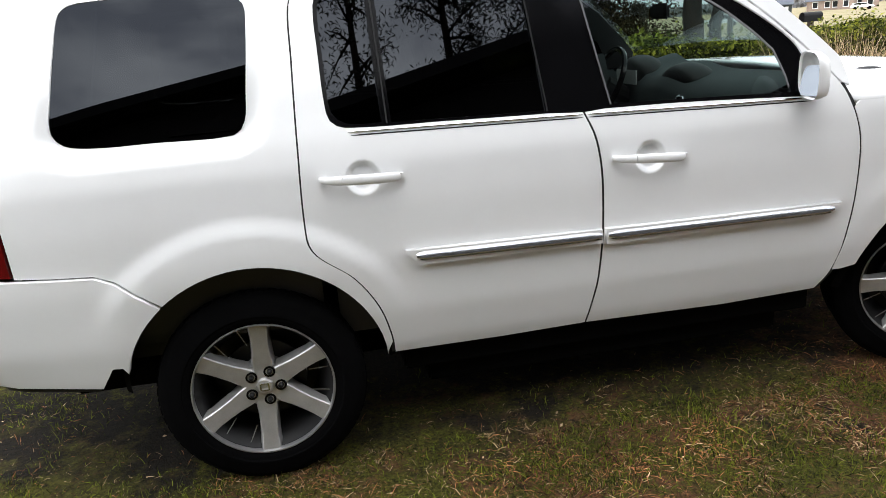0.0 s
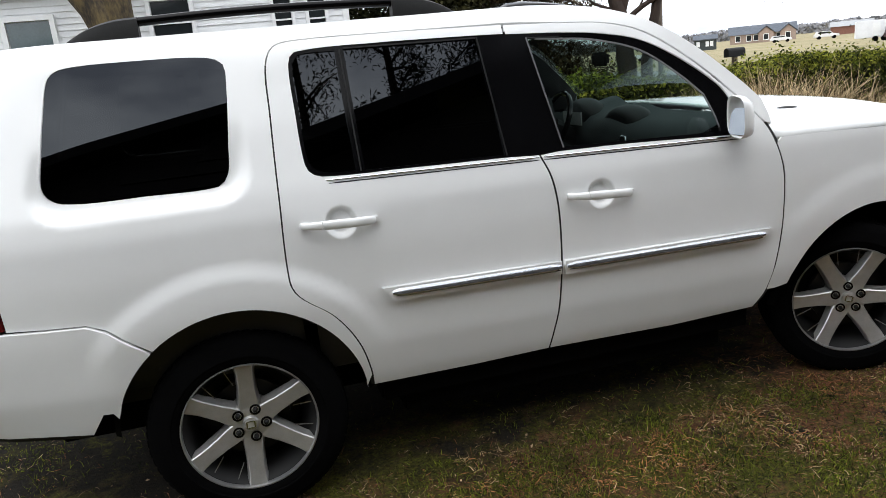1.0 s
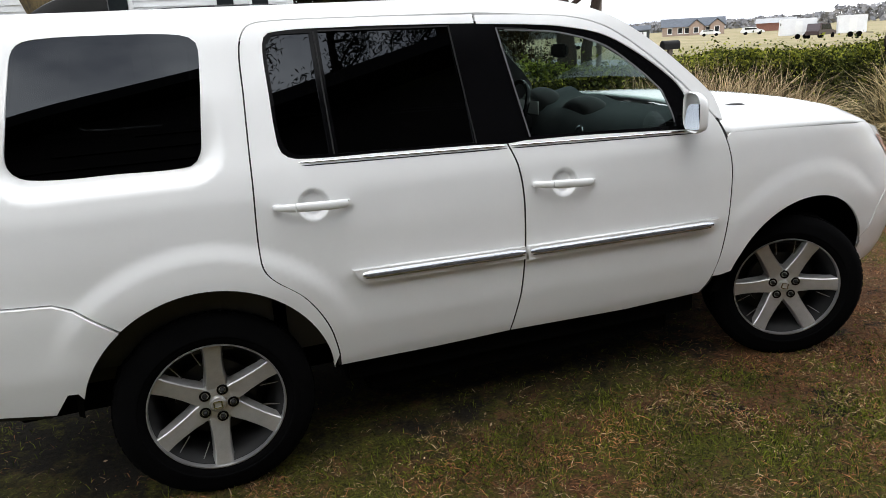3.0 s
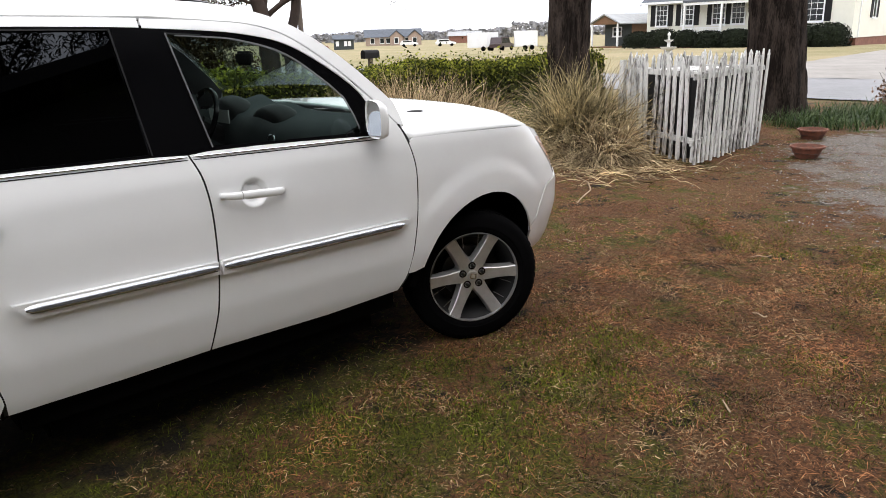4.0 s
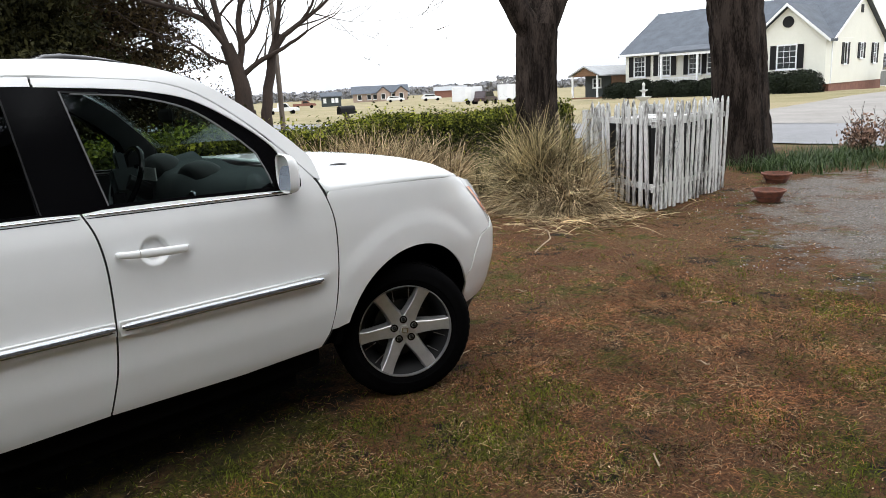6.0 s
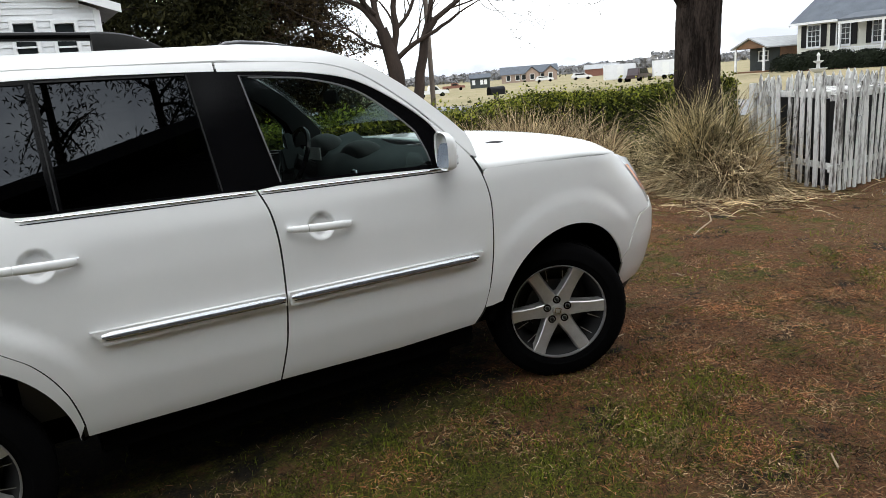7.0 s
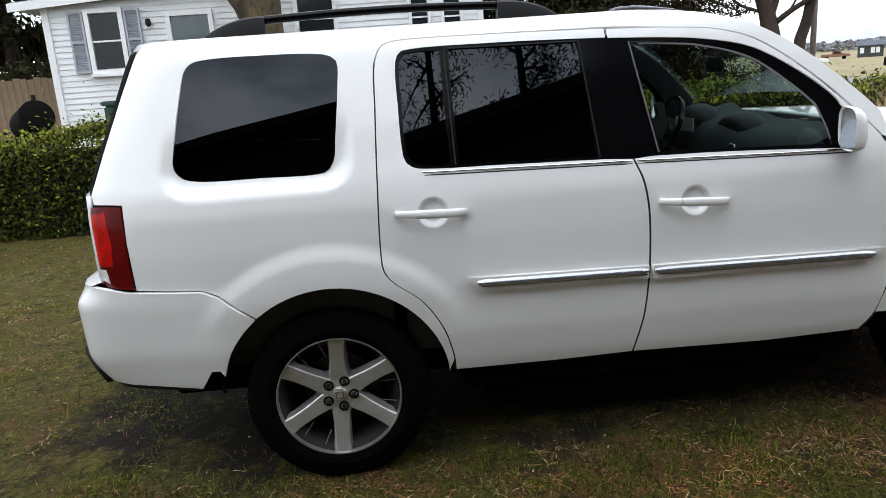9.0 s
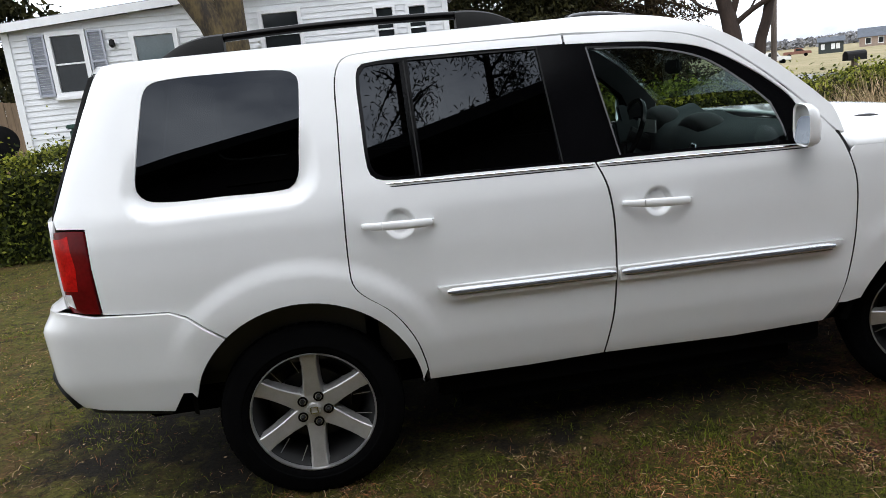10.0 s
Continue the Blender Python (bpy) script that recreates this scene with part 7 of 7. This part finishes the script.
part("hose_tap", boxes((1.55, -0.09, 1.42, 1.68, -0.03, 1.50)), BLACK_IRON, wh)

# wooden fence, smoker grill and bin behind the hedge
for i in range(34):
    b = part("fence_board", boxes((0, 0, 0, 0.135, 0.022, 2.08 + 0.02 * (i % 3))), FENCE_WOOD, None, bevel=0.003, m=pose(-6.72 - 0.142 * i, 13.6 + 0.004 * (i % 2), 0.0))
    tagged(b, "weathered brown wooden fence board standing upright", "fence board", group="boards of the wooden fence")
grill = thing("smoker_grill", "black barrel smoker grill behind the hedge", "grill", at=(-6.0, 11.0, 0))
part("barrel", lathe([(0.0, -0.42), (0.26, -0.42), (0.29, -0.40), (0.29, 0.40), (0.26, 0.42), (0.0, 0.42)], 28, pose(0, 0, 1.28, 78, 0, 38)), SOOT, grill, smooth=True)
part("chimney", tube([(0.1, 0, 1.55), (0.1, 0, 1.74)], 0.04, 10), BLACK_IRON, grill)
for x in (-0.3, 0.3):
    for y in (-0.2, 0.2):
        part("leg", tube([(x, y, 0), (x, y, 1.08)], 0.02, 8), BLACK_IRON, grill)
binn = thing("waste_bin", "dark green plastic wheeled bin behind the hedge", "bin", at=(-4.25, 10.6, 0))
part("body", boxes((-0.24, -0.26, 0.05, 0.24, 0.26, 1.46)), GREEN_PLASTIC, binn, bevel=0.03)
part("lid", boxes((-0.27, -0.30, 1.46, 0.27, 0.28, 1.54)), GREEN_PLASTIC, binn, bevel=0.02)

# the cream house over the road
yh = thing("house", "cream house with grey shingle roof and black shutters", "house", at=(58.5, 17.4, 0))
part("foundation", boxes((0.05, 0.05, -0.3, 11.85, 17.2, 0.53)), BRICK, yh, "low brick foundation")
part("wall", prism(bmesh.new(), [(0.0, 0.5), (12.0, 0.5), (12.0, 3.75), (6.0, 7.1), (0.0, 3.75)], "y", 0.0, 17.3), YELLOW_SIDING, yh)
part("roof", prism(bmesh.new(), [(-0.55, 3.52), (6.0, 7.18), (12.55, 3.52), (12.55, 3.72), (6.0, 7.42), (-0.55, 3.72)], "y", -0.35, 17.65), ROOF_GREY, yh, "dark grey shingle roof")
for y0 in (-0.38, 17.66):
    part("rake_board", prism(bmesh.new(), [(-0.6, 3.42), (6.0, 7.12), (12.6, 3.42), (12.6, 3.66), (6.0, 7.38), (-0.6, 3.66)], "y", y0, y0 + 0.025), TRIM_WHITE, yh)
part("gutter", boxes((-0.66, -0.4, 3.52, -0.54, 17.7, 3.70)), TRIM_WHITE, yh)
wing = part("front_gable", prism(bmesh.new(), [(-0.03, 0.5), (5.4, 0.5), (5.4, 3.8), (2.7, 6.15), (-0.03, 3.8)], "x", -1.1, 4.5), YELLOW_SIDING, yh, "cream front gable")
bm = prism(bmesh.new(), [(-0.4, 3.5), (2.7, 6.25), (5.8, 3.5), (5.8, 3.68), (2.7, 6.46), (-0.4, 3.68)], "x", -1.5, 5.2)
for v in bm.verts:
    if v.co.x > 0 and v.co.z < 4.2:
        v.co.x = 0.1          # the valley runs up to the main roof
part("gable_roof", bm, ROOF_GREY, wing)
part("gable_rake", prism(bmesh.new(), [(-0.45, 3.42), (2.7, 6.2), (5.85, 3.42), (5.85, 3.64), (2.7, 6.44), (-0.45, 3.64)], "x", -1.53, -1.505), TRIM_WHITE, wing)
part("gable_vent", lathe([(0.0, 0.04), (0.30, 0.04), (0.40, 0.06), (0.42, 0.0)], 20, pose(-1.12, 2.7, 5.1, 0, -90, 0)), BLACK_IRON, wing, "round black vent", smooth=True)
face = lambda y, z, x=0.0: pose(x - 0.03, y, z, 0, 0, -90)
for y, w, x in ((15.9 + 0.45, 1.0, 0.0), (13.45 + 0.45, 1.0, 0.0), (3.35, 1.3, -1.1)):
    window(yh, "window", w, 1.65, face(y, 1.75, x), PANE, (3, 4), 0.10, "paned window with black shutters", BLACK_IRON, 0.45)
window(yh, "window", 1.0, 1.65, face(11.1, 1.75), PANE, (3, 4), 0.10, "paned window with black shutters", BLACK_IRON, 0.40)
window(yh, "window", 1.0, 1.65, face(9.45, 1.75), PANE, (3, 4), 0.10)
part("front_door", boxes((-0.08, 6.9, 0.8, 0.0, 7.9, 2.9)), TRIM_WHITE, yh, "white front door")
part("porch_roof", prism(bmesh.new(), [(-2.3, 3.45), (-0.2, 3.95), (0.2, 4.1), (-2.3, 3.62)], "y", 6.0, 12.6), ROOF_GREY, yh)
part("porch_beam", boxes((-2.25, 6.0, 3.25, -2.1, 12.6, 3.47)), TRIM_WHITE, yh)
part("porch_floor", boxes((-2.3, 6.0, 0.3, -0.01, 12.6, 0.55)), CONCRETE, yh)
for y in (6.1, 9.2, 12.4):
    part("porch_post", boxes((-2.25, y, 0.55, -2.1, y + 0.14, 3.25)), TRIM_WHITE, yh)
for i in range(22):
    part("baluster", boxes((-2.2, 9.4 + i * 0.135, 0.65, -2.16, 9.44 + i * 0.135, 1.45)), TRIM_WHITE, yh)
part("porch_rail", boxes((-2.23, 9.3, 1.45, -2.13, 12.4, 1.52)), TRIM_WHITE, yh)
for x, z, h in ((2.6, 1.9, 1.5), (6.1, 2.3, 1.1), (9.3, 1.9, 1.5)):
    window(yh, "window", 0.55, h, pose(x, -0.03, z), PANE, (1, 2), 0.08, "", BLACK_IRON, 0.42)
part("gable_end_vent", boxes((5.75, -0.05, 5.7, 6.25, 0.0, 6.3)), BLACK_IRON, yh)
part("downpipe", boxes((-0.02, -0.10, 0.5, 0.08, -0.01, 3.55)), TRIM_WHITE, yh)
for x in (8.6, 10.2):
    ac = thing("air_conditioner", "grey outdoor air conditioning unit beside the house", "air conditioner", group="air conditioners", at=(58.5 + x, 15.9, 0))
    part("case", boxes((-0.5, -0.5, 0.05, 0.5, 0.5, 1.15)), GREY_METAL, ac, bevel=0.04)
    part("grille", lathe([(0.1, 0.03), (0.40, 0.03), (0.42, 0.0)], 20, pose(0, 0, 1.15)), BLACK_IRON, ac)


def bush(x, y, r, h, label="rounded dark clipped bush before the house"):
    h *= 0.82
    b = thing("bush", label, "bush", group="clipped bushes", at=(x, y, 0))
    n = 2200
    v = rng.normal(size=(n, 3))
    v /= np.linalg.norm(v, axis=1)[:, None]
    v[:, 2] = np.abs(v[:, 2])
    k = (np.abs(v) ** 3).sum(1) ** (-1 / 3)
    c = v * k[:, None] * np.array([r, r, h]) * rng.uniform(0.82, 1.04, n)[:, None]
    cloud("foliage", c, rng.uniform(0.06, 0.12, n), BUSH_LEAF, b, kind="stuff", normals=v, jitter=0.5, rng=rng)
    part("heart", lathe([(0.0, 0.0), (r * 0.8, 0.05), (r * 0.85, h * 0.5), (r * 0.6, h * 0.85), (0.0, h * 0.92)], 14), BUSH_LEAF, b, smooth=True)


for y, r, h in ((33.8, 1.25, 1.55), (31.6, 1.35, 1.75), (29.4, 1.15, 1.6), (27.4, 1.2, 1.5), (25.2, 1.25, 1.6), (23.4, 1.0, 1.6)):
    bush(56.0, y, r, h)
for y, r, h in ((21.9, 1.2, 1.7), (20.0, 1.5, 1.85), (18.2, 1.4, 1.9)):
    bush(55.4, y, r, h)

# brown cabin with a porch
cab = thing("cabin", "small brown cabin with a gabled porch", "cabin", at=(56.5, 35.8, 0))
part("wall", prism(bmesh.new(), [(0.0, 0.0), (2.9, 0.0), (2.9, 2.05), (1.45, 2.75), (0.0, 2.05)], "x", 1.4, 6.0), BROWN_WOOD, cab)
part("roof", prism(bmesh.new(), [(-0.3, 1.98), (1.45, 2.80), (3.2, 1.98), (3.2, 2.08), (1.45, 2.92), (-0.3, 2.08)], "x", -0.9, 6.3), ROOF_PALE, cab)
part("porch_gable", prism(bmesh.new(), [(0.0, 2.0), (2.9, 2.0), (1.45, 2.72)], "x", -0.7, -0.6), BROWN_WOOD, cab)
for y in (0.05, 2.75):
    part("porch_post", boxes((-0.75, y, 0, -0.6, y + 0.14, 2.05)), TRIM_WHITE, cab)
# near-black sheet before the brown wall: the porch's shade put into colour
part("porch_shade", boxes((1.32, 0.05, 0.0, 1.395, 2.85, 2.0)), SHED_DARK, cab, "dark sheet standing in for the shade inside the porch")
part("porch_deck", boxes((-0.8, 0.0, 0.0, 1.32, 2.9, 0.12)), BROWN_WOOD, cab)
window(cab, "window", 0.8, 0.7, pose(1.28, 1.9, 1.0, 0, 0, -90), PANE, (2, 2), 0.08)

# three-tier fountain on the far lawn
ft = thing("fountain", "white cast-stone tiered garden fountain", "fountain", at=(26.6, 13.3, 0))
part("pedestal", lathe([(0.0, 0.0), (0.24, 0.0), (0.24, 0.10), (0.13, 0.16), (0.10, 0.5), (0.13, 0.70), (0.0, 0.72)], 24), STONE_WHITE, ft, smooth=True)
part("bowl", lathe([(0.0, 0.70), (0.12, 0.72), (0.30, 0.84), (0.32, 0.88), (0.28, 0.88), (0.0, 0.80)], 28), STONE_WHITE, ft, smooth=True)
part("upper_bowl", lathe([(0.0, 0.80), (0.07, 0.82), (0.06, 1.05), (0.17, 1.12), (0.18, 1.15), (0.05, 1.15), (0.04, 1.28), (0.07, 1.34), (0.03, 1.42), (0.0, 1.46)], 24), STONE_WHITE, ft, smooth=True)


def polar(az, d, z=None):
    x, y = 0.3 + d * math.sin(radians(az)), -2.7 + d * math.cos(radians(az))
    return (x, y, ground_z(x, y) if z is None else z)


# trailers, cars and houses over the fields
def trailer(az, d, length, h, label):
    t = thing("cargo_trailer", label, "trailer", group="trailers in the field", at=polar(az, d))
    t.rotation_euler = (0, 0, radians(-az + 6))
    part("body", boxes((-length / 2, -1.1, 0.5, length / 2, 1.1, h)), TRAILER, t, bevel=0.06)
    part("door_frame", boxes((-0.4, -1.13, 0.65, 0.5, -1.1, h - 0.35)), TRIM_WHITE, t)
    for x in (-0.5, 0.5):
        part("wheel", lathe([(0.0, 0.1), (0.32, 0.1), (0.36, 0.0), (0.36, -0.1)], 16, pose(x * 1.0 + length * 0.1, -1.12, 0.36, 90, 0, 0)), RUBBER, t)
    part("hitch", tube([(length / 2, 0, 0.5), (length / 2 + 1.0, 0, 0.45)], 0.06, 6), BLACK_IRON, t)


trailer(45.2, 116, 4.6, 2.75, "white enclosed cargo trailer parked on the field")
trailer(48.45, 112, 3.3, 2.75, "short white enclosed cargo trailer on the field")


def far_car(name, label, at, turn, mat, l=4.8, w=1.8, h=1.75, pickup=False):
    c = thing(name, label, "car", group="cars over the field", at=at)
    c.rotation_euler = (0, 0, radians(turn))
    roof = [(-l / 2, 0.45), (-l / 2, 0.95), (-l * 0.45, 1.05), (-l * 0.40, h), (l * 0.12, h), (l * 0.26, 1.08), (l * 0.46, 0.95), (l / 2, 0.75), (l / 2, 0.45)]
    if pickup:
        roof = [(-l / 2, 0.5), (-l / 2, 1.08), (-l * 0.12, 1.08), (-l * 0.10, h), (l * 0.14, h), (l * 0.24, 1.12), (l * 0.47, 1.02), (l / 2, 0.8), (l / 2, 0.5)]
    part("body", prism(bmesh.new(), roof, "y", -w / 2, w / 2), mat, c, bevel=0.05)
    g0 = -l * 0.08 if pickup else -l * 0.36
    part("side_window", prism(bmesh.new(), [(g0, 1.12), (g0 + 0.1, h - 0.12), (l * 0.10, h - 0.12), (l * 0.20, 1.12)], "y", -w / 2 - 0.015, w / 2 + 0.015), PANE, c)
    for x in (-l * 0.3, l * 0.3):
        for y in (-w / 2, w / 2):
            part("wheel", lathe([(0.0, 0.06), (0.2, 0.06), (0.33, 0.05), (0.34, 0.0), (0.33, -0.1), (0.0, -0.1)], 16, pose(x, y, 0.34, 90, 0, 0) if y < 0 else pose(x, y, 0.34, -90, 0, 0)), RUBBER, c)
    return c


far_car("van", "dark maroon van parked beside the trailers", polar(46.65, 114), 14, VAN_RED, 4.4, 1.9, 1.95)
far_car("pickup_truck", "white pickup truck parked across the field", polar(30.9, 120), -25, CAR_WHITE, 5.4, 1.9, 1.8, True)
far_car("sedan_car", "white sedan parked before the brick house", polar(39.6, 190), -35, CAR_WHITE, 4.6, 1.8, 1.5)
far_car("sedan_car", "pale sedan parked across the field", polar(42.4, 180), -35, CAR_WHITE, 4.8, 1.8, 1.6)
far_car("pickup_truck", "dull red pickup parked across the field", polar(32.6, 170), -30, BRICK, 5.2, 1.9, 1.7, True)

bh = thing("house", "brick ranch house with twin gables over the field", "house", at=polar(38.45, 222))
bh.rotation_euler = (0, 0, radians(-36))
part("wall", boxes((-8.2, 0, -0.3, 8.2, 9, 2.5)), TAN_BRICK, bh)
part("roof", prism(bmesh.new(), [(-0.5, 2.4), (4.5, 4.7), (9.5, 2.4)], "x", -8.7, 8.7), ROOF_GREY, bh)
for x in (0.8, 6.2):
    gb = part("front_gable", prism(bmesh.new(), [(x - 1.9, -0.3), (x + 1.9, -0.3), (x + 1.9, 2.5), (x, 4.0), (x - 1.9, 2.5)], "y", -1.3, 3.0), TAN_BRICK, bh)
    part("gable_roof", prism(bmesh.new(), [(x - 2.3, 2.3), (x, 4.15), (x + 2.3, 2.3), (x + 2.3, 2.45), (x, 4.4), (x - 2.3, 2.45)], "y", -1.6, 4.0), ROOF_GREY, gb)
for x in (-6.8, -4.0, -2.2, 0.2, 3.4, 5.6):
    window(bh, "window", 1.1, 1.4, pose(x, -1.34 if x in (0.2, 5.6) else -0.04, 0.7), PANE, (1, 1), 0.12)
sd = thing("shed", "small dark shed with white trim over the field", "shed", at=polar(34.65, 175))
sd.rotation_euler = (0, 0, radians(-34))
part("wall", prism(bmesh.new(), [(-2.3, -0.2), (2.3, -0.2), (2.3, 2.3), (-2.3, 2.3)], "y", 0, 3), SHED_DARK, sd)
part("roof", prism(bmesh.new(), [(-0.4, 2.2), (1.5, 3.1), (3.4, 2.2), (3.4, 2.4), (1.5, 3.3), (-0.4, 2.4)], "x", -2.6, 2.6), ROOF_GREY, sd)
for x in (-1.5, 0.4, 1.3):
    part("window", boxes((x - 0.35, -0.06, 0.8, x + 0.35, -0.01, 1.9)), TRIM_WHITE, sd)
bn = thing("barn", "low dull red barn over the field", "barn", at=polar(43.9, 230))
bn.rotation_euler = (0, 0, radians(-43))
part("wall", boxes((-5, 0, -0.5, 5, 7, 2.2)), BRICK, bn)
part("roof", prism(bmesh.new(), [(-0.4, 2.1), (3.5, 3.4), (7.4, 2.1)], "x", -5.3, 5.3), ROOF_PALE, bn)

# long white fence right of the cream house
wf = thing("board_fence", "long white vinyl fence beyond the cream house", "fence", at=(88, 10, -0.6))
for i in range(20):
    part("fence_panel", boxes((-0.03, 12 - 2.4 * i, 0.1, 0.03, 14.3 - 2.4 * i, 1.75)), TRIM_WHITE, wf)
    part("post", boxes((-0.07, 11.9 - 2.4 * i, 0.0, 0.07, 12.02 - 2.4 * i, 1.9)), TRIM_WHITE, wf)

# woods along the horizon, their leaf colour paled to stand for distance haze
c = []
for i in range(36000):
    az = rng.uniform(-75, 100)
    d = rng.uniform(380, 430)
    top = 4.2 + 1.6 * noise.noise((az * 0.35, 1.0, 2.0)) + 1.4 * noise.noise((az * 1.6, 4.0, 2.0)) + (3.0 if 47.5 < az < 52 or 73 < az < 80 else 0)
    p = polar(az, d)
    c.append((p[0], p[1], p[2] + top * rng.random() ** 0.7))
cloud("far_woods", c, rng.uniform(0.8, 1.5, len(c)), HAZY_WOODS, label="winter woods along the horizon, haze painted into their grey", category="woods", kind="stuff", rng=rng, aspect=0.7)

# ---- the house behind the camera ----
nb = thing("house", "dark brown boarded house behind the lawn", "house", at=(0, -6.2, 0))
part("wall", prism(bmesh.new(), [(-8.5, 0.0), (13.0, 0.0), (13.0, 5.4), (6.0, 6.80), (-8.5, 3.84)], "y", 0.0, -3.6), SHADE_SIDING, nb)
part("roof", prism(bmesh.new(), [(-9.0, 3.755), (6.0, 6.82), (13.5, 5.32), (13.5, 5.46), (6.0, 6.96), (-9.0, 3.895)], "y", 0.35, -4.0), DARK_SHINGLE, nb)
for i in range(26):
    z = 0.3 + 0.19 * i
    x0, x1 = -8.4 + max(0.0, z - 3.55) * 5.1, 12.9
    bm = bmesh.new()
    v = [bm.verts.new(p) for p in ((x0, 0.03, z), (x1, 0.03, z), (x1, 0.004, z + 0.19), (x0, 0.004, z + 0.19), (x0, 0.0, z), (x1, 0.0, z))]
    bm.faces.new((v[1], v[0], v[3], v[2]))
    bm.faces.new((v[0], v[1], v[5], v[4]))
    part("siding_board", bm, SHADE_SIDING, nb)
for x, y, r, n_, q in ((1.6, -13.2, 3.6, 8000, 29), (4.0, -12.8, 3.0, 18000, 30), (6.6, -11.8, 3.2, 30000, 31), (9.4, -11.6, 3.4, 34000, 32), (12.8, -10.8, 3.4, 30000, 33)):
    foliage_tree("tall evergreen with layered boughs behind the brown house", (x, y, 0), r, 15.0, n_, DARK_LEAF, q, 0.3, 0.12, (0.035, 0.09), 11, 0.22, 0.07, True)
